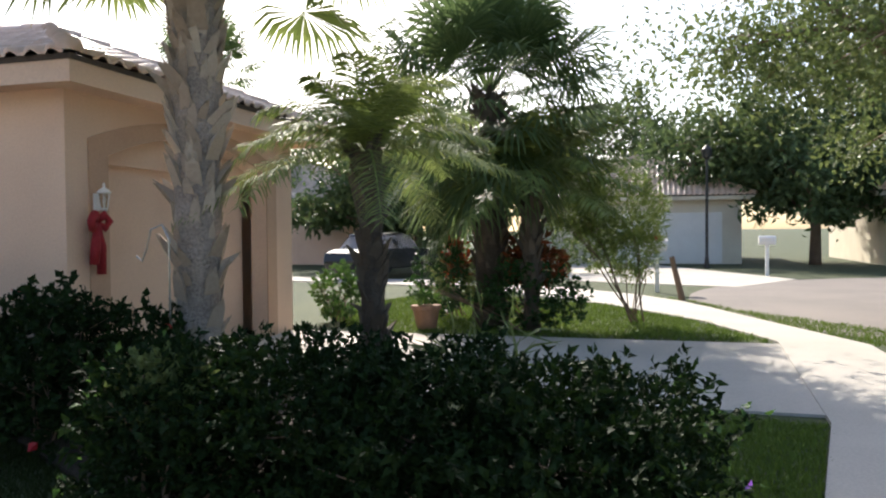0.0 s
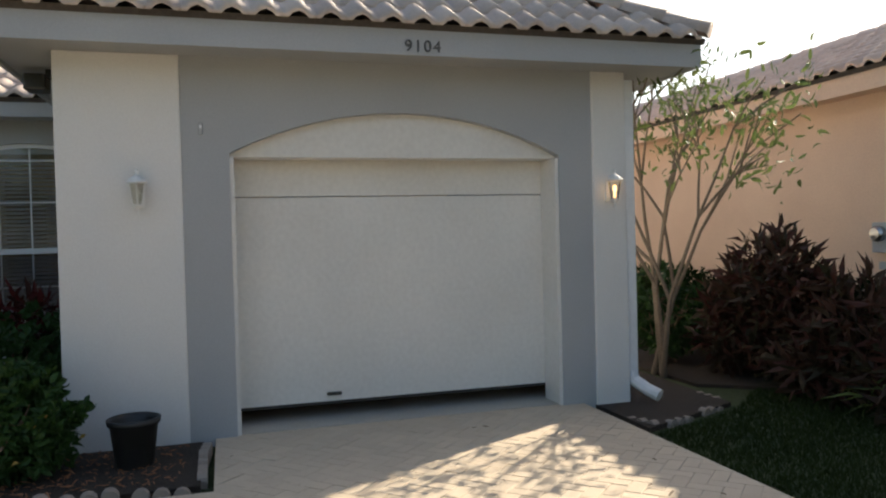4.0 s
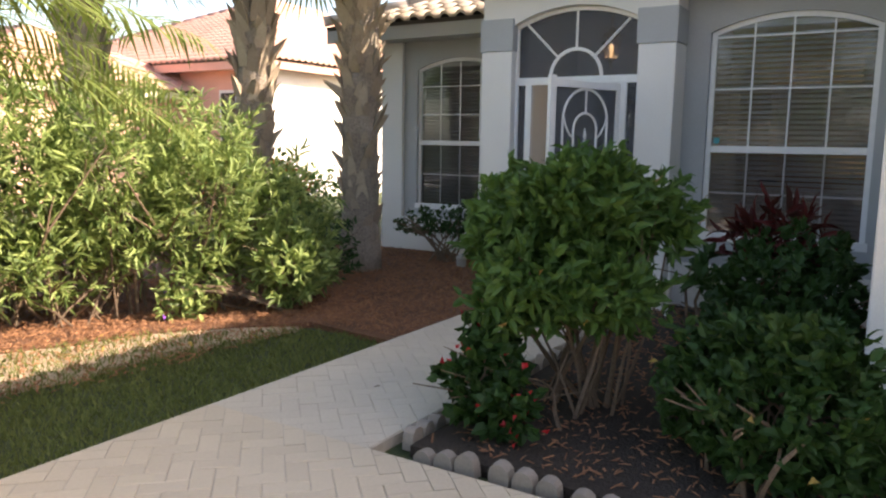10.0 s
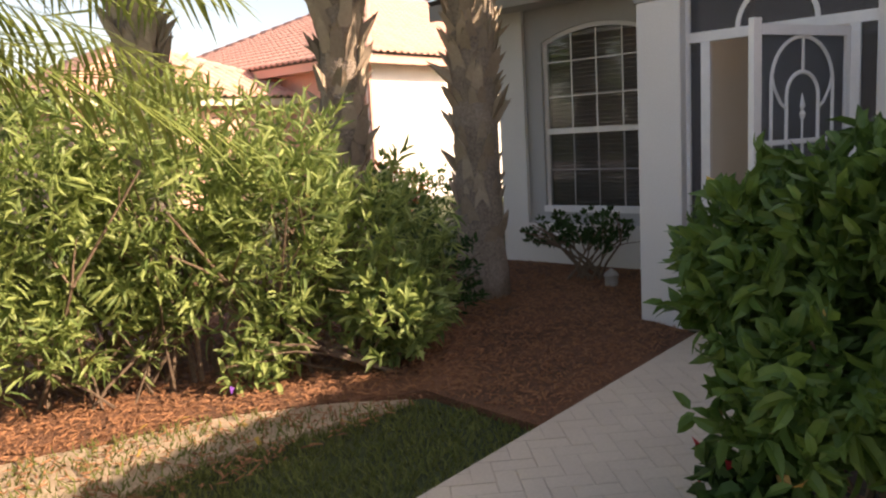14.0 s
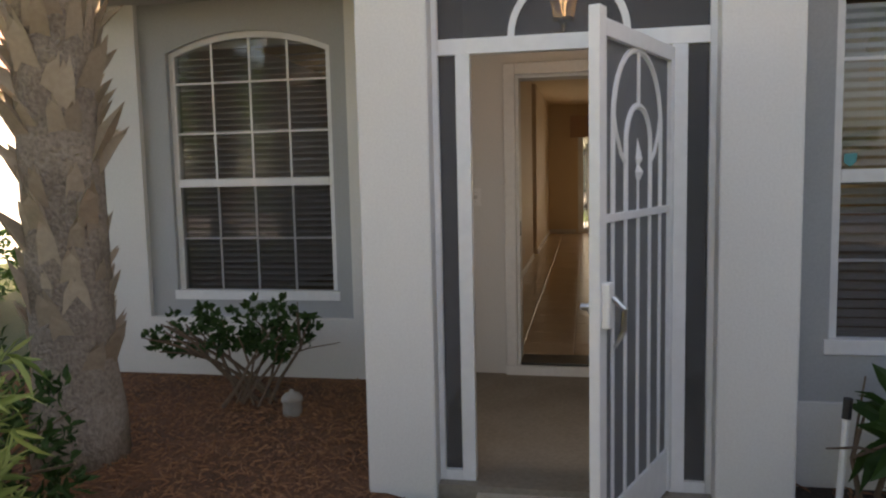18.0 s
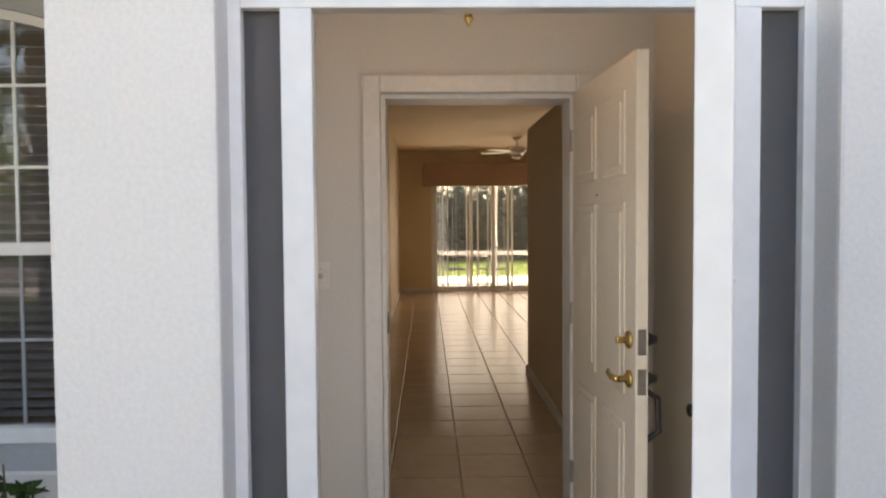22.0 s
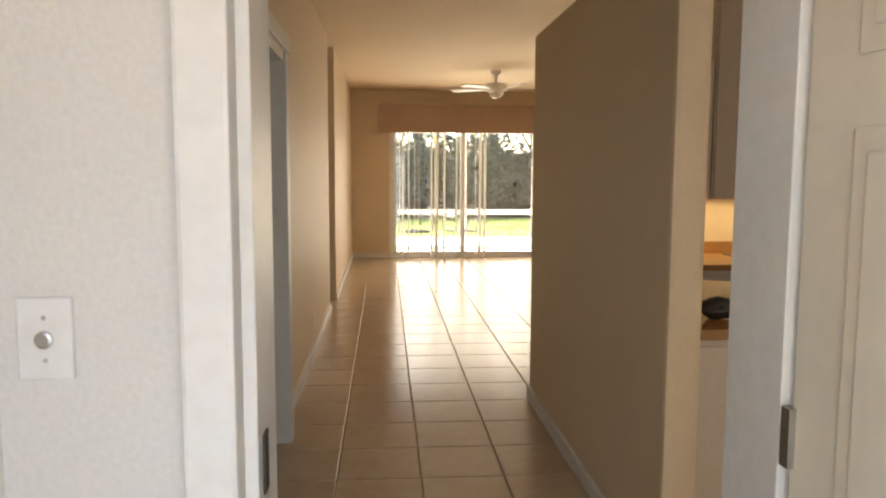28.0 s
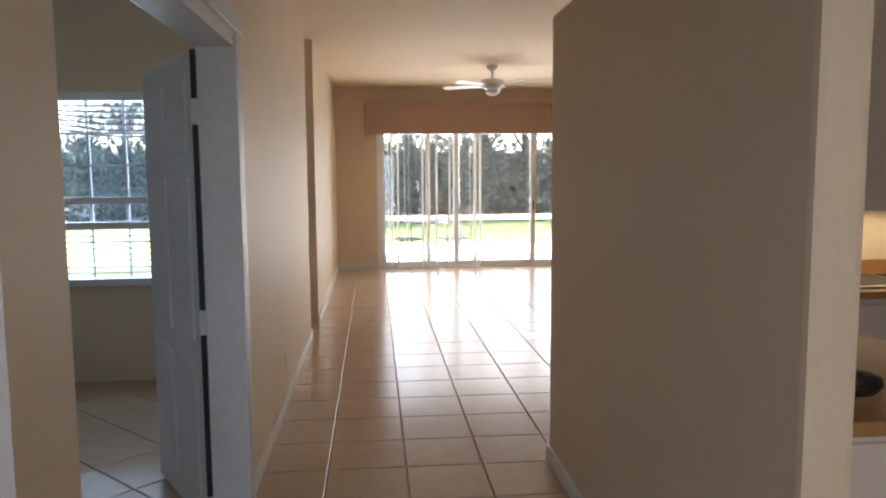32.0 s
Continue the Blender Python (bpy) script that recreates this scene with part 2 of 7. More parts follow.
M_BOOT = mat("palm_boot", (0.54, 0.44, 0.33), (0.28, 0.21, 0.155), 0.9, fine=35, bump=0.5, rand=0.7)
M_STEM = mat("woody_stem", (0.22, 0.15, 0.10), (0.12, 0.08, 0.055), 0.9, fine=60, bump=0.4)
M_PALEBARK = mat("pale_smooth_bark", (0.25, 0.19, 0.14), (0.15, 0.115, 0.085), 0.8, fine=30, bump=0.3)
M_DRYLEAF = mat("yellow_fallen_leaf", (0.55, 0.36, 0.06), (0.3, 0.17, 0.06), 0.7, rand=0.8, bump=0)
M_BLACK = mat("black_plastic", (0.025, 0.025, 0.025), (0.018, 0.018, 0.018), 0.45, bump=0.05)
M_DIGIT = mat("weathered_black_paint", (0.10, 0.098, 0.095), (0.06, 0.058, 0.055), 0.6, bump=0.05)
M_DARKM = mat("dark_metal", (0.06, 0.058, 0.055), (0.04, 0.04, 0.038), 0.45, metal=0.6, bump=0.05)
M_BRASS = mat("brass", (0.70, 0.50, 0.20), (0.55, 0.38, 0.14), 0.25, metal=1.0, bump=0.02)
M_STEEL = mat("brushed_steel", (0.55, 0.54, 0.52), (0.45, 0.44, 0.43), 0.3, metal=1.0, bump=0.03)
M_WALLI = mat("beige_interior_paint", (0.76, 0.63, 0.46), (0.72, 0.59, 0.43), 0.6, fine=70, bump=0.08)
M_CEIL = mat("ceiling_paint", (0.80, 0.66, 0.46), (0.76, 0.62, 0.43), 0.8, fine=90, bump=0.2)
M_FLOORT = mat("cream_floor_tile", (0.56, 0.44, 0.32), (0.49, 0.375, 0.27), 0.2, coarse=2.5, fine=14, bump=0.02, rand=0.3, spec=0.45)
M_GROUT = mat("floor_grout", (0.40, 0.305, 0.22), (0.33, 0.25, 0.18), 0.75)
M_PORCH = mat("porch_floor", (0.30, 0.25, 0.20), (0.22, 0.18, 0.145), 0.7, coarse=3)
M_VALANCE = mat("rose_beige_fabric", (0.50, 0.35, 0.27), (0.43, 0.30, 0.23), 0.85, fine=120, bump=0.3)
M_BLIND = mat("white_blind", (0.84, 0.83, 0.81), (0.78, 0.77, 0.75), 0.5, bump=0.02)
M_VANE = mat("sheer_vane", (0.80, 0.77, 0.70), (0.74, 0.71, 0.65), 0.6, bump=0.02, trans=0.5)
M_COUNTER = mat("orange_laminate", (0.46, 0.25, 0.10), (0.36, 0.19, 0.075), 0.35, fine=50, bump=0.02)
M_CABINET = mat("white_cabinet", (0.78, 0.71, 0.64), (0.72, 0.655, 0.585), 0.5, bump=0.03)
M_TEAL = mat("teal_plastic", (0.05, 0.35, 0.38), (0.04, 0.28, 0.3), 0.4, bump=0)
M_REDF = mat("red_fabric", (0.36, 0.02, 0.025), (0.24, 0.012, 0.018), 0.8, bump=0.1)
M_PETAL = mat("red_petal", (0.62, 0.03, 0.04), (0.45, 0.02, 0.03), 0.5, rand=0.6, bump=0, trans=0.3)
M_PURPLE = mat("purple_petal", (0.36, 0.12, 0.62), (0.28, 0.09, 0.5), 0.5, bump=0, trans=0.3)
M_ROCK = mat("pale_rock", (0.42, 0.38, 0.34), (0.28, 0.25, 0.22), 0.9, fine=25, bump=0.5, rand=0.5)
M_CARP = mat("dark_car_paint", (0.02, 0.021, 0.024), (0.016, 0.017, 0.02), 0.2, bump=0)
M_TERRA = mat("terracotta_pot", (0.42, 0.22, 0.13), (0.32, 0.17, 0.1), 0.8, bump=0.15)
M_GLASS = glass_mat("window_glass", (0.93, 0.95, 0.95))
M_DGLASS = glass_mat("tinted_window_glass", (0.80, 0.81, 0.82), mix=0.0)
M_SCREEN = glass_mat("insect_screen", (0.40, 0.43, 0.49), rough=0.8, mix=0.05, gloss=0.75)
M_HALFSCREEN = glass_mat("half_insect_screen", (0.78, 0.80, 0.84), rough=0.6, mix=-0.05, gloss=0.08)
M_LAMPG = glass_mat("lamp_glass", (0.95, 0.93, 0.88), mix=0.05)
M_BULB = glow_mat("lamp_bulb", (1.0, 0.62, 0.28), 2.5)


# ---- builders ----
def box(bm, x0, x1, y0, y1, z0, z1):
    v = [bm.verts.new((x, y, z)) for x in (x0, x1) for y in (y0, y1) for z in (z0, z1)]
    for f in ((0, 1, 3, 2), (4, 6, 7, 5), (0, 4, 5, 1), (2, 3, 7, 6), (0, 2, 6, 4), (1, 5, 7, 3)):
        bm.faces.new([v[i] for i in f])
    return v


def prism(bm, pts, h0, h1, axis="z"):
    """A polygon, given in the plane across the axis, drawn out from h0 to h1."""
    def at(p, h):
        return {"z": (p[0], p[1], h), "x": (h, p[0], p[1]), "y": (p[0], h, p[1])}[axis]
    a, b = [bm.verts.new(at(p, h0)) for p in pts], [bm.verts.new(at(p, h1)) for p in pts]
    bm.faces.new(a[::-1])
    bm.faces.new(b)
    for i in range(len(pts)):
        j = (i + 1) % len(pts)
        bm.faces.new((a[i], a[j], b[j], b[i]))


def tube(bm, path, radii, sides=8, cap=True):
    rings = []
    path = [Vector(p) for p in path]
    if not hasattr(radii, "__len__"):
        radii = [radii] * len(path)
    for i, p in enumerate(path):
        d = (path[min(i + 1, len(path) - 1)] - path[max(i - 1, 0)]).normalized()
        u = d.orthogonal().normalized() if i == 0 else (u - d * u.dot(d)).normalized()
        w = d.cross(u)
        rings.append([bm.verts.new(p + (u * math.cos(a) + w * math.sin(a)) * radii[i]) for a in [2 * math.pi * k / sides for k in range(sides)]])
    for a, b in zip(rings, rings[1:]):
        for k in range(sides):
            bm.faces.new((a[k], a[(k + 1) % sides], b[(k + 1) % sides], b[k]))
    if cap:
        bm.faces.new(rings[0][::-1])
        bm.faces.new(rings[-1])


def lathe(bm, profile, centre=(0, 0, 0), sides=20, caps=True):
    rings = [[bm.verts.new((centre[0] + r * math.cos(2 * math.pi * k / sides), centre[1] + r * math.sin(2 * math.pi * k / sides), centre[2] + z)) for k in range(sides)] for r, z in profile]
    for a, b in zip(rings, rings[1:]):
        for k in range(sides):
            bm.faces.new((a[k], a[(k + 1) % sides], b[(k + 1) % sides], b[k]))
    if caps:
        bm.faces.new(rings[0][::-1])
        bm.faces.new(rings[-1])


def mesh_of(bm, name, material, bevel=0.0):
    if bevel:
        bmesh.ops.bevel(bm, geom=bm.edges[:], offset=bevel, segments=2, affect="EDGES", profile=0.6)
    bmesh.ops.recalc_face_normals(bm, faces=bm.faces)
    me = bpy.data.meshes.new(name)
    bm.to_mesh(me)
    bm.free()
    me.materials.append(material)
    return me


def part(name, bm, material, parent=None, label="", bevel=0.0, smooth=False):
    me = mesh_of(bm, name, material, bevel)
    if smooth:
        me.polygons.foreach_set("use_smooth", [True] * len(me.polygons))
    ob = new(name, me)
    if parent:
        ob.parent = parent
    return tagged(ob, label)


def boxpart(name, dims, material, parent=None, label="", bevel=0.0):
    bm = bmesh.new()
    box(bm, *dims)
    return part(name, bm, material, parent, label, bevel)


def thing(name, label, category, group="", at=(0, 0, 0)):
    ob = tagged(new(name), label, category, group)
    ob.location = at
    ob.empty_display_size = 0.2
    return ob


def setting(ob, label="", category=""):
    return tagged(ob, label, category, kind="structure")


def raw(name, verts, faces, material, parent=None, label="", kind="", smooth=False):
    me = bpy.data.meshes.new(name)
    me.from_pydata(verts, [], faces)
    me.materials.append(material)
    if smooth:
        me.polygons.foreach_set("use_smooth", [True] * len(me.polygons))
    ob = new(name, me)
    if parent:
        ob.parent = parent
    return tagged(ob, label, kind=kind)


def leaf_cloud(name, centres, ups, length, width, material, parent, rng, droop=0.25, label="", kind="stuff", fine=False):
    """One folded leaf at each centre, growing along its up vector with some scatter."""
    c = np.asarray(centres, float)
    u = np.asarray(ups, float) + rng.normal(0, 0.45, c.shape)
    u /= np.linalg.norm(u, axis=1, keepdims=True)
    s = np.cross(u, rng.normal(0, 1, c.shape))
    s /= np.linalg.norm(s, axis=1, keepdims=True) + 1e-9
    n = np.cross(s, u)
    k = rng.uniform(0.65, 1.25, (len(c), 1))
    L, W = length * k, width * k
    a = c
    m1 = c + u * L * 0.45 + s * W * 0.5 + n * W * 0.18
    m2 = c + u * L * 0.45 - s * W * 0.5 + n * W * 0.18
    mid = c + u * L * 0.5
    tip = c + u * L - n * L * droop + np.array([0, 0, -1.0]) * L * droop * 0.4
    if fine:
        l1, r1 = c + u * L * 0.28 + s * W * 0.46 + n * W * 0.2, c + u * L * 0.28 - s * W * 0.46 + n * W * 0.2
        bend = np.array([0, 0, -1.0]) * L * droop * 0.12 - n * L * droop * 0.3
        l2, r2 = c + u * L * 0.66 + s * W * 0.40 + n * W * 0.18 + bend, c + u * L * 0.66 - s * W * 0.40 + n * W * 0.18 + bend
        c2 = c + u * L * 0.68 + bend
        verts = np.stack([a, l1, c + u * L * 0.3, r1, l2, c2, r2, tip], 1).reshape(-1, 3)
        base = np.arange(len(c))[:, None] * 8
        quads = np.concatenate([base + [1, 4, 5, 2], base + [2, 5, 6, 3]], 0).tolist()
        tris = np.concatenate([base + [0, 1, 2], base + [0, 2, 3], base + [4, 7, 5], base + [5, 7, 6]], 0).tolist()
        return raw(name, verts.tolist(), quads + tris, material, parent, label, kind)
    verts = np.stack([a, m1, mid, m2, tip], 1).reshape(-1, 3)
    base = np.arange(len(c))[:, None] * 5
    faces = np.concatenate([base + [0, 1, 2], base + [0, 2, 3], base + [1, 4, 2], base + [2, 4, 3]], 0)
    return raw(name, verts.tolist(), faces.tolist(), material, parent, label, kind)


def bush(name, label, blobs, count, length, width, material, seed, stems=10, stem_base=None, category="shrub", group="", extra=(), flat_top=None, stem_mat=None, spread_base=0.25, whorl=8, fine=False):
    """A shrub: woody stems from its base to leafy masses (cx, cy, cz, rx, ry, rz)."""
    rng = np.random.default_rng(seed)
    cx, cy = stem_base or (blobs[0][0], blobs[0][1])
    t = thing(name, label, category, group, (cx, cy, 0))
    bm = bmesh.new()
    for i in range(stems):
        if stems <= 20:
            bm = bmesh.new()
        b = blobs[rng.integers(len(blobs))]
        a = rng.uniform(0, 6.28)
        far = spread_base if spread_base < 0.5 else 0.45
        p0 = Vector((math.cos(a) * rng.uniform(0, far), math.sin(a) * rng.uniform(0, far), -0.03))
        if spread_base > 0.5:
            p0 += Vector((b[0] - cx, b[1] - cy, 0))
        end = Vector((b[0] - cx + rng.normal(0, 0.5) * b[3], b[1] - cy + rng.normal(0, 0.5) * b[4], b[2] + rng.uniform(-0.3, 0.5) * b[5]))
        mid = p0.lerp(end, 0.5) + Vector((rng.normal(0, 0.06), rng.normal(0, 0.06), 0.06))
        r = rng.uniform(0.009, 0.018)
        tube(bm, [p0, p0.lerp(mid, 0.5) + Vector((rng.normal(0, .02), rng.normal(0, .02), 0)), mid, end], [r, r * 0.85, r * 0.7, r * 0.35], 5)
        for _ in range(2):
            e2 = mid.lerp(end, 0.4) + Vector((rng.normal(0, .18), rng.normal(0, .18), rng.uniform(0.02, .2)))
            tube(bm, [mid, mid.lerp(e2, .5) + Vector((0, 0, .02)), e2], [r * .55, r * .45, r * .25], 4)
        if stems <= 20:
            part("stem", bm, stem_mat or M_STEM, t)
    if stems > 20:
        tagged(part("stem_growth", bm, stem_mat or M_STEM, t), kind="stuff")
    elif not stems:
        bm.free()
    cs, us = [], []
    tot = sum(b[3] * b[4] * b[5] for b in blobs)
    for b in blobs:
        n = max(30, int(count * b[3] * b[4] * b[5] / tot))
        n, per = max(4, n // whorl), whorl
        d = rng.normal(0, 1, (n, 3))
        d /= np.linalg.norm(d, axis=1, keepdims=True)
        r = rng.uniform(0.35, 1.0, (n, 1)) ** 0.45
        wob = 1 + 0.16 * np.sin(d[:, :1] * 7 + b[0] * 5) * np.cos(d[:, 1:2] * 6) + 0.1 * np.sin(d[:, 2:3] * 9)
        p = d * r * wob * np.array(b[3:6]) + np.array(b[:3]) - np.array([cx, cy, 0])
        if flat_top:
            p[:, 2] = np.minimum(p[:, 2], flat_top + rng.normal(0, 0.02, n))
        keep = p[:, 2] > 0.04
        grow = d * np.array([0.8, 0.8, 0.5]) + np.array([0, 0, 0.55]) + rng.normal(0, 0.25, d.shape)
        p, grow = np.repeat(p[keep], per, 0), np.repeat(grow[keep], per, 0)
        back = rng.uniform(0, 1, (len(p), 1)) ** 1.5
        cs.append(p - grow * back * length * 1.3 + rng.normal(0, 0.008, p.shape))
        us.append(grow * (0.35 + 0.65 * (1 - back)) + rng.normal(0, 0.5, p.shape))
    part_leaves = leaf_cloud("leaves", np.concatenate(cs), np.concatenate(us), length, width, material, t, rng, fine=fine)
    for nm, m2, n2, l2, w2 in extra:
        allc, allu = np.concatenate(cs), np.concatenate(us)
        far = np.argsort(-np.linalg.norm(allc - allc.mean(0), axis=1) + rng.normal(0, 0.15, len(allc)))[: n2 * 3]
        pick = rng.choice(far, n2, replace=False)
        leaf_cloud(nm, allc[pick] + allu[pick] * 0.04, allu[pick], l2, w2, m2, t, rng)
    return t


def frond_pinnate(verts, faces, base, direction, length, arch, leaflet, rng, pairs=26, width=0.022):
    """A feather leaf: a bowed rib with two rows of drooping leaflets."""
    d = Vector(direction).normalized()
    side = d.cross(Vector((0, 0, 1)))
    side = side.normalized() if side.length > 0.01 else Vector((1, 0, 0))
    pts = []
    for i in range(pairs + 3):
        f = i / (pairs + 2)
        pts.append(Vector(base) + d * length * f - Vector((0, 0, 1)) * arch * length * f * f)
    # rib
    for i in range(len(pts) - 1):
        w0, w1 = 0.014 * (1 - 0.8 * i / len(pts)), 0.014 * (1 - 0.8 * (i + 1) / len(pts))
        k = len(verts)
        verts += [pts[i] + side * w0, pts[i] - side * w0, pts[i + 1] - side * w1, pts[i + 1] + side * w1]
        faces.append((k, k + 1, k + 2, k + 3))
    for i in range(3, len(pts)):
        f = i / len(pts)
        tang = (pts[i] - pts[i - 1]).normalized()
        ll = leaflet * (0.45 + 0.75 * math.sin(math.pi * min(1, f * 0.9 + 0.08)))
        for sg in (1, -1):
            dirn = (side * sg * 0.85 + tang * 0.55 + Vector((0, 0, rng.uniform(-0.25, 0.25)))).normalized()
            a = pts[i]
            tip = a + dirn * ll * rng.uniform(0.85, 1.1) - Vector((0, 0, ll * rng.uniform(0.15, 0.5)))
            mid = a.lerp(tip, 0.45) + Vector((0, 0, ll * 0.09))
            w = tang * width * 0.5
            k = len(verts)
            verts += [a - w * 0.5, a + w * 0.5, mid + w, mid - w, tip]
            faces += [(k, k + 1, k + 2, k + 3), (k + 3, k + 2, k + 4)]


def frond_fan(verts, faces, base, direction, stalk, blade, rng, fingers=26, width=0.04):
    """A fan leaf: a stalk and a pleated ring of stiff fingers with drooping tips."""
    d = Vector(direction).normalized()
    side = d.cross(Vector((0, 0, 1)))
    side = side.normalized() if side.length > 0.01 else Vector((1, 0, 0))
    up = side.cross(d)
    hub = Vector(base) + d * stalk - Vector((0, 0, stalk * 0.12))
    k = len(verts)
    verts += [Vector(base) + side * 0.02, Vector(base) - side * 0.02, hub - side * 0.012, hub + side * 0.012]
    faces.append((k, k + 1, k + 2, k + 3))
    for i in range(fingers):
        a = (i / (fingers - 1) - 0.5) * 4.3
        dirn = (d * math.cos(a) + side * math.sin(a) + up * 0.12 * math.cos(2 * a)).normalized()
        L = blade * (1 - 0.25 * abs(a) / 2.1) * rng.uniform(0.9, 1.08)
        mid = hub + dirn * L * 0.6 + up * 0.02 * (-1) ** i
        tip = hub + dirn * L - Vector((0, 0, L * rng.uniform(0.1, 0.4)))
        w = dirn.cross(up).normalized() * width * 0.5
        k = len(verts)
        verts += [hub, mid + w, mid - w, tip]
        faces += [(k, k + 1, k + 2), (k + 1, k + 3, k + 2)]


def palm(name, label, x, y, height, radius, seed, kind="fan", lean=(0, 0), fronds=26, size=1.0, boots=True, frond_mat=None, bulge=0.0, low=-0.5, group="palm trees", boot_from=0.25, single=False, arch_by=1.0, dark=False, pruned=None, leaf_w=0.022):
    rng = np.random.default_rng(seed)
    t = thing(name, label, "palm tree", group, (x, y, 0))
    bm = bmesh.new()
    n = 14
    path, rad = [], []
    for i in range(n + 1):
        f = i / n
        path.append((lean[0] * f * f, lean[1] * f * f, -0.05 + (height + 0.05) * f))
        rad.append(radius * (1.25 - 0.3 * min(1, f * 5) + bulge * math.sin(math.pi * f) + rng.normal(0, 0.03)))
    tube(bm, path, rad, 14)
    part("trunk", bm, M_DBARK if dark else M_BARK, t, "rough grey-brown trunk", smooth=True)
    if boots:
        rows = int(height * (1 - boot_from) / (0.11 if not single else 0.135))
        for r in range(rows):
            f = boot_from + (1 - boot_from) * r / rows
            px, py, pz = lean[0] * f * f, lean[1] * f * f, height * f
            for q in range(8):
                a = 6.283 * (q + 0.5 * (r % 2)) / 8 + rng.normal(0, 0.2)
                if rng.uniform() < 0.06 + 0.6 * (1 - f) ** 3:
                    continue
                ob = new("leaf_stub", BOOTS[rng.integers(3) + (3 if dark else 0)])
                ob.parent = t
                s = rng.uniform(0.6, 1.35)
                ob.matrix_basis = pose(px + math.cos(a) * radius * 0.96, py + math.sin(a) * radius * 0.96, pz + rng.normal(0, 0.03), rng.normal(0, 12), rng.normal(0, 8), math.degrees(a)) @ Matrix.Diagonal((s * (0.8 + 0.35 * f), s * 1.25, s * (0.65 + 0.55 * f), 1))
    top = Vector((lean[0], lean[1], height))
    for i in range(fronds):
        verts, faces = [], []
        a = i * 2.39996 + rng.normal(0, 0.1)
        if pruned and pruned[0] < math.degrees(a) % 360 < pruned[1]:
            continue
        e = low + (1.35 - low) * (1 - (i + 0.5) / fronds) ** 0.8
        d = Vector((math.cos(a) * math.cos(e), math.sin(a) * math.cos(e), math.sin(e)))
        if kind == "fan":
            frond_fan(verts, faces, top + d * 0.1, d, size * rng.uniform(0.75, 1.1), size * rng.uniform(0.7, 0.9), rng, fingers=40, width=0.05)
        else:
            frond_pinnate(verts, faces, top + d * 0.06, d, size * rng.uniform(1.5, 2.0), rng.uniform(0.25, 0.55) * arch_by, min(size * 0.34, 0.4), rng, pairs=56, width=leaf_w)
        raw("frond", [tuple(v) for v in verts], faces, frond_mat or M_FROND, t)
    return t


def boot_mesh(seed, material):
    """A split woody leaf stub, pointing up and outwards along +x."""
    rng = np.random.default_rng(seed)
    L, w, out = rng.uniform(0.22, 0.34), rng.uniform(0.035, 0.055), rng.uniform(0.07, 0.15)
    bm = bmesh.new()
    v = [bm.verts.new(p) for p in ((0, w, 0), (0, -w, 0), (out * 0.6, -w * 0.75, L * 0.6), (out * 0.6, w * 0.75, L * 0.6), (out, w * 0.2, L), (out * 0.95, -w * 0.25, L * 0.9), (-0.02, 0, L * 0.5), (out * 0.7, 0, L * 0.8))]
    for f in ((0, 1, 2, 3), (3, 2, 7), (3, 7, 4), (2, 5, 7), (1, 6, 2), (0, 3, 6), (2, 6, 5), (3, 4, 6), (4, 7, 6), (7, 5, 6)):
        bm.faces.new([v[i] for i in f])
    return mesh_of(bm, "leaf_stub", material)


BOOTS = [boot_mesh(k, m) for m in (M_BOOT, M_DBOOT) for k in range(3)]


def tree(name, label, x, y, height, crown, count, seed, trunk_r=0.16, leaf=0.1, material=None, group="trees", open_=0.6, base=0.45):
    rng = np.random.default_rng(seed)
    t = thing(name, label, "tree", group, (x, y, 0))
    bm = bmesh.new()
    tube(bm, [(0, 0, -0.05), (0.03, 0.02, height * 0.25), (0.08, -0.05, height * base), (0.05, 0, height * 0.75)], [trunk_r * 1.3, trunk_r, trunk_r * 0.85, trunk_r * 0.3], 10)
    cs, us = [], []
    for i in range(16):
        a, f = rng.uniform(0, 6.28), rng.uniform(0.0, 1.0)
        z0 = height * (base - 0.08 + 0.3 * f)
        e = Vector((math.cos(a) * crown * rng.uniform(0.5, 1.0), math.sin(a) * crown * rng.uniform(0.5, 1.0), height * rng.uniform(base, 1.0)))
        p0 = Vector((0.05, 0, z0))
        m = p0.lerp(e, 0.5) + Vector((0, 0, 0.2))
        tube(bm, [p0, m, e], [trunk_r * 0.45, trunk_r * 0.28, trunk_r * 0.08], 6)
        for _ in range(5):
            q = m.lerp(e, rng.uniform(0, 1)) + Vector((rng.normal(0, crown * .2), rng.normal(0, crown * .2), rng.normal(0, height * .07)))
            tube(bm, [m.lerp(e, .3), q], [trunk_r * .12, trunk_r * .04], 4)
            n = count // 80
            rr = crown * rng.uniform(0.14, 0.3)
            p = rng.normal(0, 1, (n, 3)) * np.array([rr, rr, rr * 0.7]) * 0.6 + np.array(q)
            cs.append(p)
            us.append(rng.normal(0, 1, (n, 3)) + np.array([0, 0, -0.3]))
    part("trunk", bm, M_STEM, t, "grey-brown trunk and limbs", smooth=True)
    leaf_cloud("crown", np.concatenate(cs), np.concatenate(us), leaf, leaf * 0.45, material or M_LEAF, t, rng, label="many small green leaves")
    return t


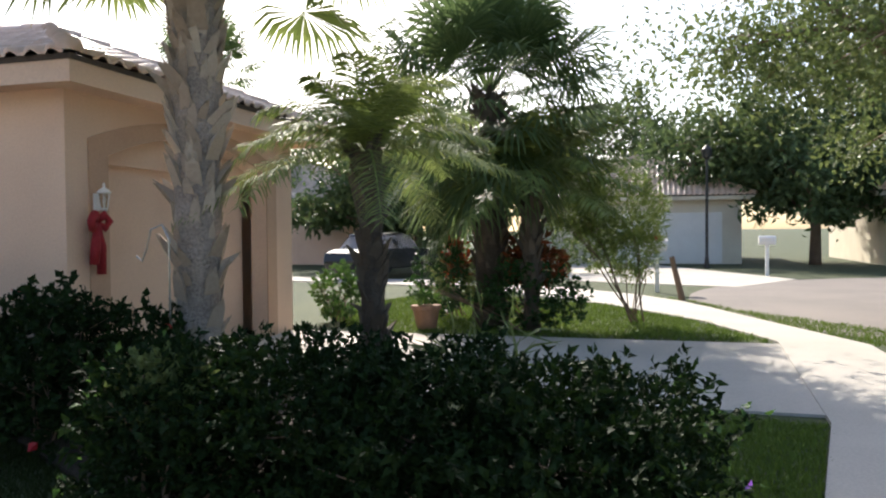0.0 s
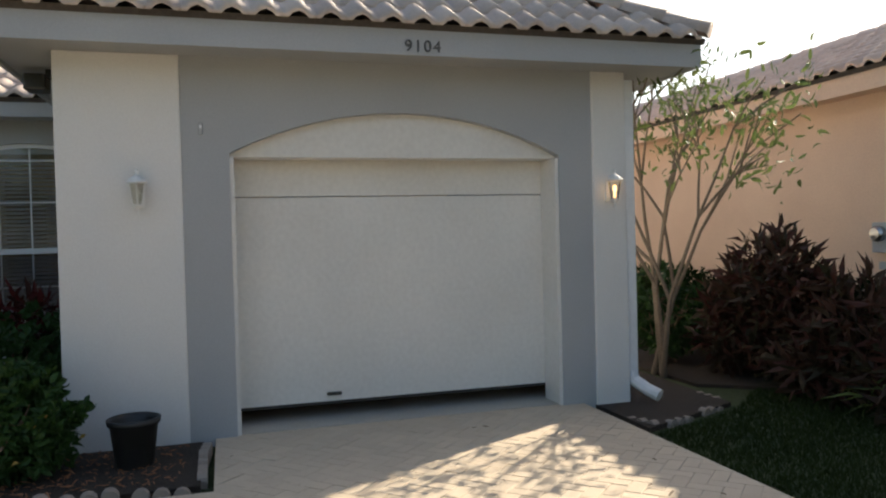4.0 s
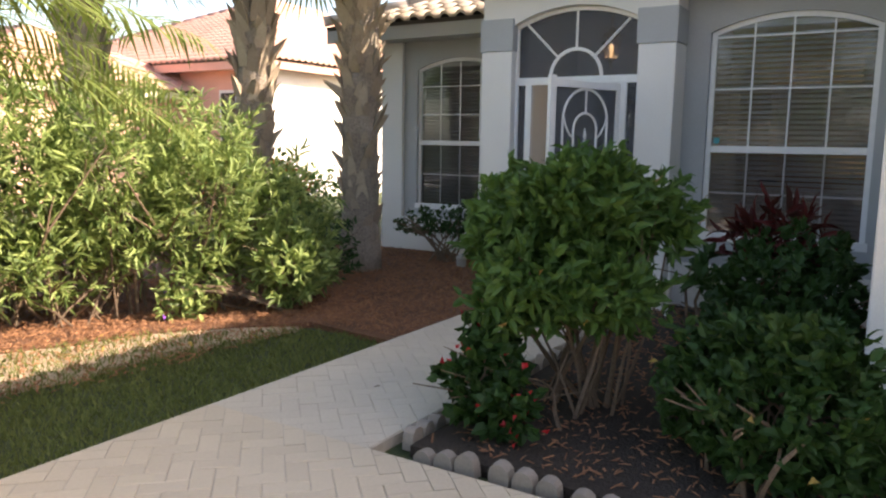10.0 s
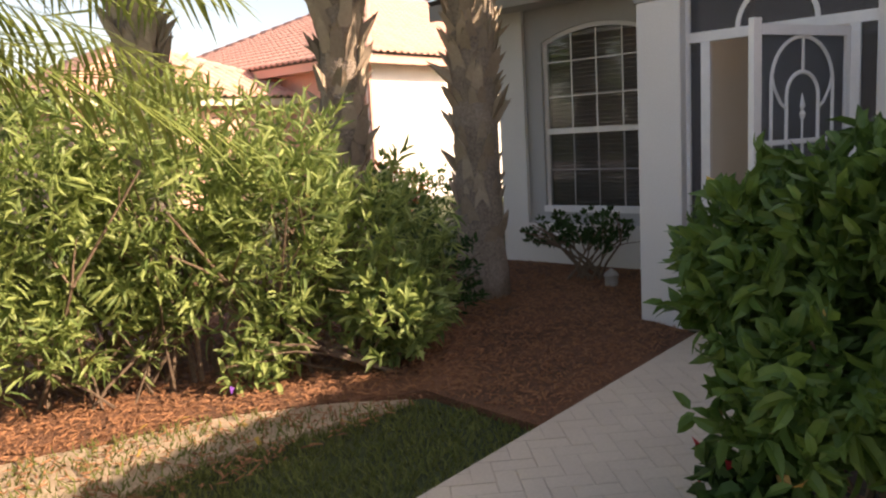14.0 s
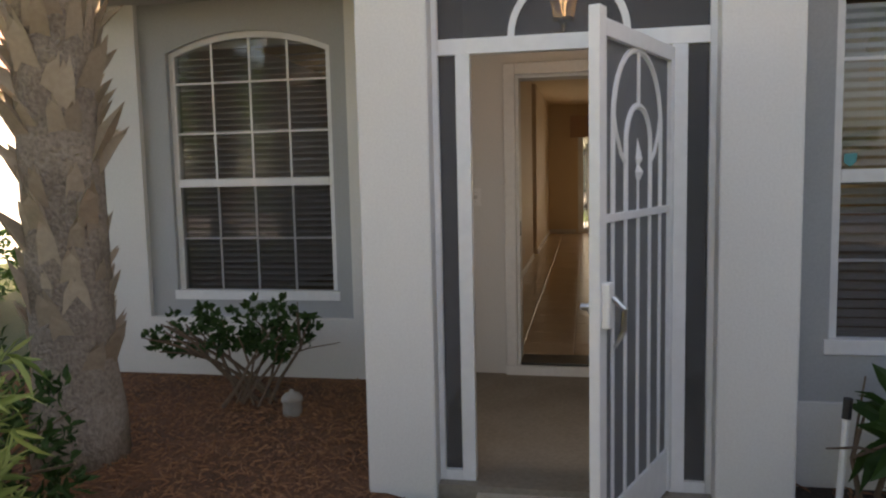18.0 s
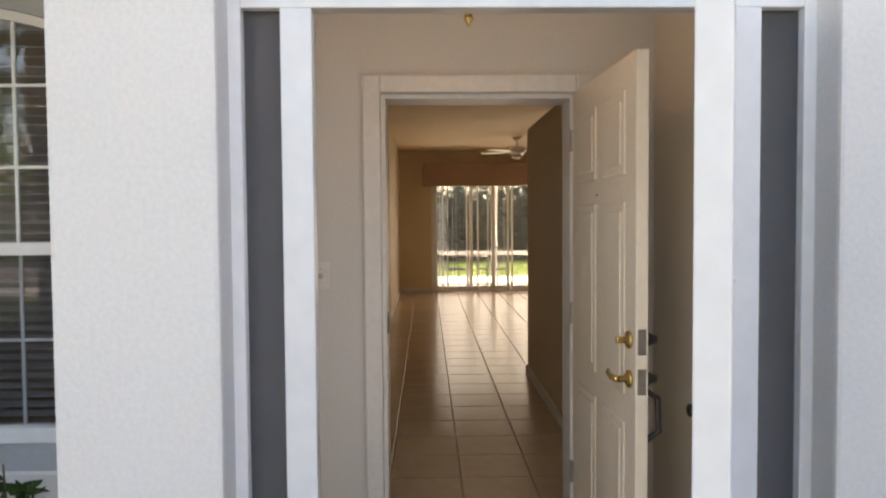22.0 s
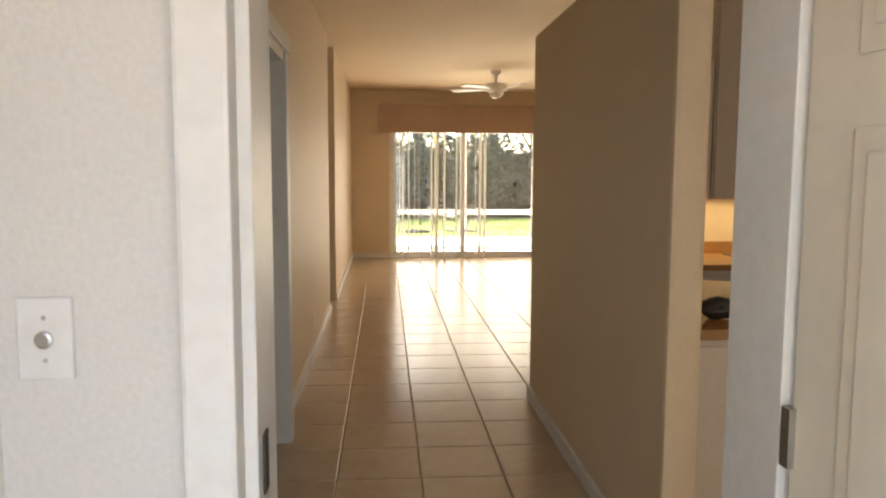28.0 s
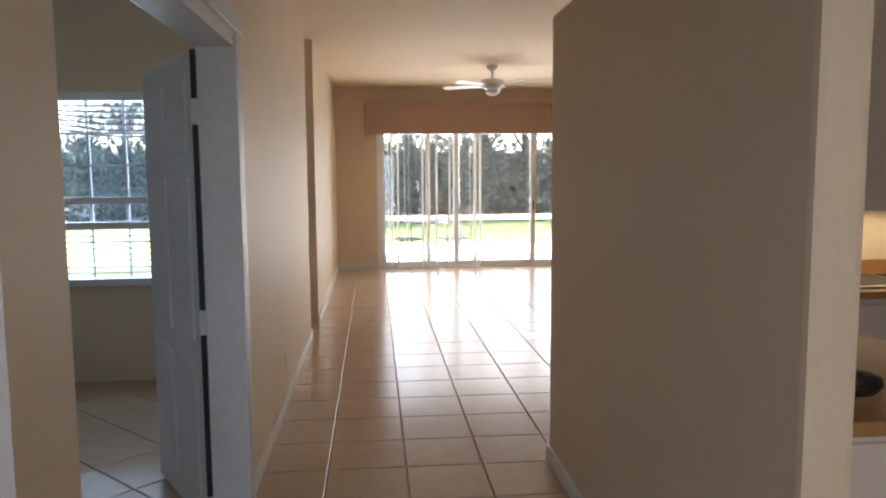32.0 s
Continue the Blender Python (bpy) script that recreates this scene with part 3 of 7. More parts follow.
def grass(name, poly, count, height, material, seed, label, z=0.0, width=0.012):
    """Blades of grass inside a polygon, as one sheet of stuff."""
    rng = np.random.default_rng(seed)
    poly = np.array(poly, float)
    lo, hi = poly.min(0), poly.max(0)
    p = rng.uniform(lo, hi, (count * 2, 2))
    inside = np.zeros(len(p), bool)
    for (x0, y0), (x1, y1) in zip(poly, np.roll(poly, -1, 0)):
        c = (y0 > p[:, 1]) != (y1 > p[:, 1])
        xi = (x1 - x0) * (p[:, 1] - y0) / (y1 - y0 + 1e-12) + x0
        inside ^= c & (p[:, 0] < xi)
    p = p[inside][:count]
    n = len(p)
    a = rng.uniform(0, 6.28, n)
    h = height * rng.uniform(0.5, 1.2, n)
    b = np.c_[p, np.full(n, z)]
    s = np.c_[np.cos(a), np.sin(a), np.zeros(n)] * width * 0.5
    lean = np.c_[rng.normal(0, 0.5, (n, 2)) * h[:, None], h]
    verts = np.stack([b - s, b + s, b + lean], 1).reshape(-1, 3)
    faces = np.arange(3 * n).reshape(-1, 3)
    return tagged(raw(name, verts.tolist(), faces.tolist(), material), label, "grass", kind="stuff")

# ---- ground ----
def sheet(name, pts, z0, z1, material, label, category):
    bm = bmesh.new()
    prism(bm, pts, z0, z1)
    return setting(part(name, bm, material), label, category)


bm = bmesh.new()
for gx in range(-8, 8):
    for gy in range(-8, 8):
        box(bm, gx * 150, gx * 150 + 150, gy * 150, gy * 150 + 150, -0.5, -0.06)
setting(part("ground", bm, M_LAWN), "green lawn ground reaching the horizon", "ground")
sheet("driveway", [(-7.4, -0.66), (-5.7, -0.66), (-5.7, 2.4), (-7.4, 2.4)], -0.3, -0.005, M_JOINT, "sand bed of the paver driveway", "driveway")
sheet("pavement", [(-5.7, -4.735), (1.2, -4.735), (1.2, 2.4), (-5.7, 2.4)], -0.3, -0.005, M_JOINT, "sand bed of the paver driveway", "driveway")
sheet("path", [(-9.9, -4.735), (-5.7, -4.735), (-5.7, -3.64), (-9.9, -3.64)], -0.3, -0.005, M_JOINT, "sand bed of the paver front walk", "path")
sheet("sidewalk", [(1.2, -30), (2.9, -30), (2.9, 2.0), (3.14, 11.0), (2.1, 13.8), (1.09, 16.7), (0.15, 18.2), (-2.2, 20.6), (-6, 22.6), (-14, 24), (-14, 22.6), (-6.5, 20.6), (-3, 18.6), (-0.5, 15.9), (1.2, 13.3), (2.04, 11.05), (1.75, 6.6), (1.2, 4.2)], -0.3, -0.025, M_CONC, "pale concrete sidewalk with worn patches", "sidewalk")
sheet("neighbour_driveway", [(-5.2, 7.0), (1.9, 6.9), (2.1, 10.9), (-5.2, 10.9)], -0.3, -0.035, M_CONC, "pale concrete driveway of the neighbouring house", "driveway")
circle = [(10 + 8.8 * math.cos(a), 17.5 + 8.8 * math.sin(a)) for a in [2 * math.pi * k / 40 for k in range(40)]]
sheet("road", circle, -0.3, -0.052, M_ROAD, "tan asphalt turning circle of a cul-de-sac", "road")
sheet("street", [(4.4, -60), (13, -60), (13, 12.0), (4.4, 12.0)], -0.3, -0.056, M_ROAD, "tan asphalt street", "road")
sheet("far_driveway", [(-2.0, 23.2), (2.6, 21.2), (4.6, 24.6), (0.5, 34), (-3.0, 34)], -0.3, -0.045, M_CONC, "pale concrete driveway across the street", "driveway")
sheet("mulch_bed", [(-11.6, -5.2), (-9.6, -5.2), (-9.4, -4.745), (-7.4, -4.745), (-7.5, -5.6), (-6.6, -6.3), (-4.6, -7.1), (-3.8, -9.6), (-9.0, -10.5), (-11.6, -8.6)], -0.3, -0.012, M_MULCH, "red-brown wood mulch bed", "flower bed")
sheet("sandy_strip", [(-5.2, -5.95), (-5.7, -5.85), (-6.2, -5.88), (-6.8, -5.7), (-7.35, -5.6), (-7.1, -5.9), (-6.6, -6.35), (-6.0, -6.5), (-5.5, -6.8), (-4.5, -7.2), (-3.6, -7.0), (-3.6, -6.3), (-4.4, -6.2)], -0.3, -0.02, M_SAND, "bare sandy strip of worn lawn", "ground")
sheet("planting_bed", [(-10.0, -3.5), (-5.86, -3.5), (-5.86, -0.74), (-6.9, -0.74), (-6.9, -1.72), (-10.0, -1.72)], -0.3, 0.0, M_SOIL, "dark soil of the planting bed", "flower bed")
sheet("back_lawn", [(-35.5, -40), (-25.3, -40), (-25.3, 40), (-35.5, 40)], -0.3, -0.04, M_BACKLAWN, "green back lawn, brightened to read as sunlit", "lawn")
# Dark sheet laid where the woods would shade the ground.
sheet("shaded_woods_floor", [(-120, -60), (-35.5, -60), (-35.5, 60), (-120, 60)], -0.3, -0.045, M_WOODFLOOR, "dark ground sheet giving the shade under the woods", "ground")
sheet("side_bed", [(-7.2, 2.5), (-6.1, 2.5), (-6.6, 3.6), (-12, 3.8), (-12, 2.86), (-7.2, 2.86)], -0.3, -0.02, M_SOIL, "dark soil bed beside the garage", "flower bed")
sheet("hedge_bed", [(-13, 3.82), (-7.4, 3.82), (-6.9, 4.5), (-4.2, 4.75), (-2.9, 4.0), (-2.2, 3.1), (0.6, 2.9), (0.6, 5.2), (-3.0, 6.8), (-13, 6.1)], -0.3, -0.025, M_SOIL, "dark soil under the neighbour's hedge", "flower bed")
grass("lawn_grass", [(-3.6, -4.77), (-7.5, -4.77), (-7.4, -5.6), (-6.3, -6.2), (-4.4, -6.9), (-3.4, -6.6)], 16000, 0.045, M_DRYBLADE, 1, "patchy short lawn grass beside the front walk", -0.055)
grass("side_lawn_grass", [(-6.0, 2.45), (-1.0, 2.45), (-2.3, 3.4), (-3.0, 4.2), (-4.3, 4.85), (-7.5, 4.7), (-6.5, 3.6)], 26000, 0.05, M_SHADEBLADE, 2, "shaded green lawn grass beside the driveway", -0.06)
grass("corner_lawn_grass", [(0.5, 2.45), (1.2, 2.45), (1.2, 4.2), (1.72, 6.6), (0.6, 6.8), (0.2, 4.6)], 12000, 0.06, M_BLADE, 3, "green lawn grass beside the sidewalk", -0.06)
grass("far_lawn_grass", [(-4, 11), (2.0, 11.1), (1.2, 13.3), (-0.5, 15.9), (-4.5, 18.5), (-6, 14)], 26000, 0.07, M_BLADE, 4, "sunlit green lawn grass", -0.06, 0.02)
grass("verge_grass", [(3.2, 11), (4.4, 11.8), (2.0, 15.2), (1.3, 17), (0.3, 18.2), (1.3, 16.2), (2.2, 13.7)], 9000, 0.07, M_BLADE, 5, "grass verge between sidewalk and street", -0.06, 0.02)


# ---- roofs ----
def tile_mesh(w=0.23, h=0.36, rise=0.065):
    prof = [(-w / 2, 0.0), (-w * 0.28, 0.012), (-w * 0.16, rise * 0.75), (0.03 * w, rise), (w * 0.22, rise * 0.7), (w * 0.34, 0.015), (w / 2 + 0.012, 0.004)]
    verts, faces = [], []
    for v, lift, sc in ((0.0, 0.022, 1.0), (h, 0.0, 0.92)):
        verts += [(x, v, z * sc + lift) for x, z in prof]
    n = len(prof)
    faces += [(i, i + 1, n + i + 1, n + i) for i in range(n - 1)]
    k = len(verts)
    verts += [(x, 0.0, max(0.0, z - 0.018) * 1.0) for x, z in prof]
    faces += [(k + i, k + i + 1, i + 1, i) for i in range(n - 1)]
    return verts, faces


TILE_V, TILE_F = tile_mesh()


def inside(poly, s, v):
    r = False
    for (x0, y0), (x1, y1) in zip(poly, poly[1:] + poly[:1]):
        if (y0 > v) != (y1 > v) and s < (x1 - x0) * (v - y0) / (y1 - y0) + x0:
            r = not r
    return r


TILE_MESH = {}


def slope(parent, origin, along, up, poly, material, mode="stuff", under=M_ROOFBASE):
    """A roof plane: polygon in (along, up) metres from origin; mode: none, stuff or parts for its tiles."""
    o, e, u = Vector(origin), Vector(along).normalized(), Vector(up).normalized()
    nrm = e.cross(u).normalized()
    bm = bmesh.new()
    top = [bm.verts.new(o + e * s + u * v) for s, v in poly]
    bot = [bm.verts.new(o + e * s + u * v - nrm * 0.05) for s, v in poly]
    bm.faces.new(top)
    bm.faces.new(bot[::-1])
    for i in range(len(poly)):
        j = (i + 1) % len(poly)
        bm.faces.new((top[i], bot[i], bot[j], top[j]))
    deck = part("roof_deck", bm, under if mode != "none" else material, parent)
    if mode == "none":
        return
    s0, s1 = min(p[0] for p in poly), max(p[0] for p in poly)
    v1 = max(p[1] for p in poly)
    verts, faces, mats = [], [], []
    for r in range(int(v1 / 0.33) + 1):
        for c in range(int((s1 - s0) / 0.225) + 1):
            s, v = s0 + (c + 0.5) * 0.225, -0.06 + r * 0.33
            if not inside(poly, s, v + 0.2):
                continue
            m = Matrix((e, u, nrm)).transposed().to_4x4()
            m.translation = o + e * s + u * v + nrm * 0.012
            mats.append(m)
    if mode == "parts":
        if material.name not in TILE_MESH:
            me = bpy.data.meshes.new("tile")
            me.from_pydata(TILE_V, [], TILE_F)
            me.materials.append(material)
            me.polygons.foreach_set("use_smooth", [True] * len(me.polygons))
            TILE_MESH[material.name] = me
        for m in mats:
            ob = new("tile", TILE_MESH[material.name])
            ob.parent = parent
            ob.matrix_basis = m
        return
    base = np.array(TILE_V)
    for m in mats:
        a = np.array(m)
        k = len(verts)
        verts += (base @ a[:3, :3].T + a[:3, 3]).tolist()
        faces += [tuple(i + k for i in f) for f in TILE_F]
    raw("tiles", verts, faces, material, parent, "", "stuff", smooth=True)


def ridge_caps(parent, a, b, material, r=0.11):
    """Overlapping half-round cap tiles from a to b, one part each."""
    a, b = Vector(a), Vector(b)
    n = max(1, int((b - a).length / 0.38))
    d = (b - a).normalized()
    w = d.cross(Vector((0, 0, 1))).normalized()
    up = w.cross(d)
    for i in range(n):
        bm = bmesh.new()
        p, q = a.lerp(b, i / n), a.lerp(b, (i + 1.12) / n)
        ring = [[bm.verts.new(c + (w * math.cos(t) + up * math.sin(t)) * rr + up * lift) for t in [math.pi * k / 8 for k in range(9)]] for c, rr, lift in ((p, r * 1.08, 0.03), (q, r * 0.92, 0.02))]
        for k in range(8):
            bm.faces.new((ring[0][k], ring[0][k + 1], ring[1][k + 1], ring[1][k]))
        bm.faces.new(ring[0])
        part("ridge_tile", bm, material, parent, smooth=True)


def hip_roof(parent, x0, x1, y0, y1, z, tan, material, modes):
    """A hip roof over a rectangle; modes: how the planes facing +x, -x, +y, -y are tiled."""
    w, d = x1 - x0, y1 - y0
    run = min(w, d) / 2
    k = math.sqrt(1 + tan * tan)
    sl = run * k
    ends = [(0, 0), (d, 0), (d - run, sl), (run, sl)] if d > w else [(0, 0), (d, 0), (d / 2, sl)]
    sides = [(0, 0), (w, 0), (w - run, sl), (run, sl)] if w > d else [(0, 0), (w, 0), (w / 2, sl)]
    if abs(w - d) < 1e-6:
        ends = [(0, 0), (d, 0), (d / 2, sl)]
    slope(parent, (x1, y0, z), (0, 1, 0), (-1, 0, tan), ends, material, modes[0])
    slope(parent, (x0, y1, z), (0, -1, 0), (1, 0, tan), ends, material, modes[1])
    slope(parent, (x1, y1, z), (-1, 0, 0), (0, -1, tan), sides, material, modes[2])
    slope(parent, (x0, y0, z), (1, 0, 0), (0, 1, tan), sides, material, modes[3])
    zt = z + run * tan
    if w > d:
        ra, rb = (x0 + run, (y0 + y1) / 2, zt), (x1 - run, (y0 + y1) / 2, zt)
    else:
        ra, rb = ((x0 + x1) / 2, y0 + run, zt), ((x0 + x1) / 2, y1 - run, zt)
    for c, t in (((x0, y0, z), ra), ((x1, y1, z), rb), ((x1, y0, z), rb if w > d else ra), ((x0, y1, z), ra if w > d else rb)):
        ridge_caps(parent, c, t, material)
    if (Vector(ra) - Vector(rb)).length > 0.3:
        ridge_caps(parent, ra, rb, material)


def eave(parent, x0, x1, y0, y1, z0, z1, inset, material, sides="xXyY", thick=0.03):
    """Fascia boards round a rectangle and the soffit behind them."""
    for s in sides:
        dims = {"X": (x1 - thick, x1, y0, y1, z0, z1), "x": (x0, x0 + thick, y0, y1, z0, z1), "Y": (x0 + thick, x1 - thick, y1 - thick, y1, z0, z1), "y": (x0 + thick, x1 - thick, y0, y0 + thick, z0, z1)}[s]
        boxpart("fascia", dims, material, parent)
    boxpart("soffit", (x0 + thick + 0.002, x1 - thick - 0.002, y0 + thick + 0.002, y1 - thick - 0.002, z0 + 0.03, z0 + 0.05), material, parent)


house_roof = setting(thing("roof", "brown barrel-tiled hip roof of the white house", "roof"))
hip_roof(house_roof, -14.6, -6.5, -2.15, 3.35, 3.06, 0.64, M_TILE, ("stuff", "none", "stuff", "stuff"))
hip_roof(house_roof, -23.7, -11.0, -8.45, 3.35, 2.95, 0.38, M_TILE, ("stuff", "none", "none", "none"))
slope(house_roof, (-9.5, -3.3, 2.97), (0, 1, 0), (-1, 0, 0.42), [(0, 0), (1.6, 0), (1.6, 3.2), (0, 3.2)], M_TILE, "parts")
porch_roof = setting(thing("porch_roof", "brown barrel-tiled hip roof over the entry porch", "roof"))
hip_roof(porch_roof, -13.5, -9.2, -5.72, -2.92, 3.16, 0.42, M_TILE, ("parts", "none", "stuff", "parts"))
eave(house_roof, -14.6, -6.53, -2.12, 3.32, 2.83, 3.05, 0.4, M_GREY, "XYy")
eave(porch_roof, -13.5, -9.23, -5.69, -2.95, 2.96, 3.15, 0.3, M_GREY, "XYy")
boxpart("fascia", (-9.56, -9.52, -3.37, -2.15, 2.78, 2.975), M_GREY, house_roof)
boxpart("soffit", (-9.91, -9.56, -3.37, -1.72, 2.80, 2.82), M_GREY, house_roof)
boxpart("fascia", (-11.06, -11.02, -8.45, -5.26, 2.74, 2.94), M_GREY, house_roof)
boxpart("soffit", (-11.5, -11.06, -8.45, -5.26, 2.76, 2.78), M_GREY, house_roof)


# ---- house walls ----
def arch(y0, y1, spring, crown, n=16):
    """Points of a flat arch from (y1, spring) over the crown to (y0, spring)."""
    half, rise = (y1 - y0) / 2, crown - spring
    r = (half * half + rise * rise) / (2 * rise)
    a0 = math.asin(half / r)
    return [((y0 + y1) / 2 + r * math.sin(a0 - 2 * a0 * k / n), crown - r + r * math.cos(a0 - 2 * a0 * k / n)) for k in range(n + 1)]


def wall(name, dims, material, label, bevel=0.0):
    return setting(boxpart(name, dims, material, None, "", bevel), label, "wall")


def arched_wall(name, x0, x1, y0, y1, z0, z1, oy0, oy1, oz0, spring, crown, material, label):
    """A wall facing x with an arched opening through it, as one outline."""
    bm = bmesh.new()
    low = max(z0, oz0)
    prism(bm, [(y0, low), (y0, z1), (y1, z1), (y1, low), (oy1, low)] + arch(oy0, oy1, spring, crown) + [(oy0, low)], x0, x1, "x")
    if oz0 > z0:
        prism(bm, [(y0, z0), (y1, z0), (y1, oz0), (y0, oz0)], x0, x1, "x")
    return setting(part(name, bm, material), label, "wall")


wall("wall_garage_corner", (-7.3, -6.94, -1.69, -0.84, -0.06, 2.86), M_STUCCO, "white stucco garage front corner", 0.012)
wall("wall_garage_edge", (-7.3, -6.94, 2.51, 2.83, -0.06, 2.86), M_STUCCO, "white stucco garage front edge", 0.012)
arched_wall("wall_garage_front", -7.3, -6.96, -0.84, 2.51, -0.06, 2.86, -0.5, 2.2, -0.06, 2.14, 2.47, M_GREY, "grey stucco garage front with a flat arch")
wall("wall_garage_side", (-9.91, -7.3, -1.69, -1.5, -0.06, 2.86), M_STUCCO, "white stucco garage side wall")
wall("wall_garage_far_side", (-14.6, -7.3, 2.65, 2.83, -0.06, 2.86), M_STUCCO, "white stucco garage far side wall")
for y0, y1 in ((-0.5, -0.47), (2.17, 2.2)):
    setting(boxpart("trim_garage", (-7.28, -6.975, y0, y1, -0.03, 2.115), M_DOORW), "white garage door jamb", "trim")
wall("wall_tympanum", (-7.25, -7.05, -0.5, 2.2, 2.12, 2.52), M_DOORW, "white infill over the garage door")
arched_wall("wall_dining", -10.11, -9.91, -3.4, -1.69, 0.40, 2.86, -3.16, -1.86, 0.66, 2.42, 2.56, M_GREY, "grey stucco wall with an arched window")
wall("wall_dining_base", (-10.11, -9.89, -3.4, -1.69, -0.06, 0.40), M_STUCCO, "white stucco wall base")
arched_wall("wall_den", -11.72, -11.52, -7.52, -5.9, 0.43, 2.80, -7.31, -6.03, 0.6, 2.40, 2.54, M_GREY, "grey stucco window surround")
wall("wall_den_corner", (-11.72, -11.47, -7.86, -7.52, -0.06, 2.80), M_STUCCO, "white stucco house corner")
wall("wall_den_base", (-11.72, -11.47, -7.52, -5.9, -0.06, 0.43), M_STUCCO, "white stucco wall base")
wall("wall_den_edge", (-11.72, -11.47, -5.9, -5.24, -0.06, 2.80), M_STUCCO, "white stucco wall beside the porch")
wall("wall_side", (-17.0, -11.72, -8.0, -7.86, -0.06, 2.9), M_STUCCO, "white stucco side wall")
wall("wall_porch_side", (-11.8, -9.93, -5.24, -5.08, -0.06, 3.0), M_STUCCO, "white stucco porch side wall")
wall("wall_porch_inner", (-11.8, -9.93, -3.45, -3.37, -0.06, 3.0), M_PORCHW, "beige stucco porch side wall")
arched_wall("wall_porch_front", -9.93, -9.6, -5.24, -3.37, 2.27, 3.0, -4.92, -3.69, 2.27, 2.55, 2.70, M_STUCCO, "white stucco wall over the entry arch")
for y0, y1 in ((-5.24, -4.92), (-3.69, -3.37)):
    column = setting(thing("porch_column", "white stucco porch column with a grey capital", "column", "porch columns"))
    boxpart("shaft", (-9.93, -9.58, y0 - 0.004, y1 + 0.004, -0.06, 2.315), M_STUCCO, column, bevel=0.01)
    boxpart("capital", (-9.935, -9.572, y0 - 0.02, y1 + 0.012, 2.32, 2.62), M_GREY, column, "grey capital", bevel=0.008)
wall("wall_front_door", (-11.8, -11.6, -5.08, -4.74, 0.0, 3.0), M_STUCCO, "white stucco wall beside the front door")
wall("wall_front_door_right", (-11.8, -11.6, -3.80, -3.45, 0.0, 3.0), M_STUCCO, "white stucco wall beside the front door")
wall("wall_front_door_top", (-11.8, -11.6, -4.74, -3.80, 2.17, 3.0), M_STUCCO, "white stucco wall over the front door")
setting(boxpart("porch_floor", (-11.8, -9.62, -5.08, -3.45, -0.3, 0.03), M_PORCH), "brown porch floor", "floor")
setting(boxpart("ceiling_porch", (-11.8, -9.93, -5.08, -3.45, 2.98, 3.02), M_STUCCO), "white porch ceiling", "ceiling")

# ---- interior shell ----
wall("wall_hall_left", (-12.75, -11.8, -5.14, -5.03, 0.0, 2.9), M_WALLI, "beige hall wall")
wall("wall_hall_left_top", (-14.42, -12.75, -5.14, -5.03, 2.16, 2.9), M_WALLI, "beige wall over the den doorway")
wall("wall_hall_long", (-18.25, -14.42, -5.17, -5.07, 0.0, 2.9), M_WALLI, "beige hall wall")
wall("wall_living_left", (-23.13, -18.9, -5.25, -5.05, 0.0, 2.9), M_WALLI, "beige living room wall")
wall("wall_niche", (-19.0, -18.15, -6.4, -6.3, 0.0, 2.9), M_WALLI, "beige wall at the end of a side passage")
wall("wall_niche_left", (-18.25, -18.15, -6.3, -5.17, 0.0, 2.9), M_WALLI, "beige side passage wall")
wall("wall_niche_right", (-19.0, -18.9, -6.3, -5.25, 0.0, 2.9), M_WALLI, "beige side passage wall")
wall("wall_rear_left", (-23.3, -23.13, -5.25, -4.42, 0.0, 2.9), M_WALLI, "beige rear wall beside the sliding door")
wall("wall_rear_top", (-23.3, -23.13, -4.42, -0.6, 2.25, 2.9), M_WALLI, "beige rear wall over the sliding door")
wall("wall_rear_right", (-23.3, -23.13, -0.6, 2.65, 0.0, 2.9), M_WALLI, "beige rear wall")
wall("wall_living_right", (-23.3, -14.6, 2.65, 2.8, 0.0, 2.9), M_WALLI, "beige far living room wall")
wall("wall_partition", (-15.14, -12.82, -3.57, -3.45, 0.1, 2.39), M_WALLI, "beige half-height partition wall with rounded edges", 0.02)
wall("wall_kitchen", (-15.85, -15.7, -3.32, 1.2, 0.1, 2.39), M_WALLI, "beige half-height kitchen wall")
wall("wall_kitchen_near", (-11.95, -11.8, -1.5, 2.65, 0.0, 2.9), M_WALLI, "beige kitchen end wall")
wall("wall_den_rear_left", (-17.15, -17.0, -7.86, -6.85, 0.0, 2.9), M_WALLI, "beige den wall")
wall("wall_den_rear_right", (-17.15, -17.0, -5.7, -5.2, 0.0, 2.9), M_WALLI, "beige den wall")
wall("wall_den_rear_low", (-17.15, -17.0, -6.85, -5.7, 0.0, 0.84), M_WALLI, "beige den wall under the window")
wall("wall_den_rear_high", (-17.15, -17.0, -6.85, -5.7, 2.2, 2.9), M_WALLI, "beige den wall over the window")
setting(boxpart("ceiling", (-23.3, -11.8, -8.0, 2.8, 2.9, 3.0), M_CEIL), "pale ceiling", "ceiling")
setting(boxpart("ceiling_dining", (-11.8, -9.91, -3.45, -1.5, 2.82, 2.9), M_CEIL), "pale ceiling", "ceiling")
setting(boxpart("floor", (-23.3, -11.72, -8.0, 2.8, -0.3, 0.088), M_GROUT), "cream tiled floor with dark grout", "floor")
setting(boxpart("floor_dining", (-11.72, -10.11, -3.37, -1.69, -0.3, 0.096), M_FLOORT), "cream tiled dining floor", "floor")
setting(boxpart("garage_floor", (-14.6, -7.0, -1.5, 2.65, -0.3, 0.004), M_CONC), "grey concrete garage floor", "floor")
setting(boxpart("garage_ceiling", (-14.6, -7.3, -1.5, 2.65, 2.6, 2.7), M_CEIL), "pale garage ceiling", "ceiling")


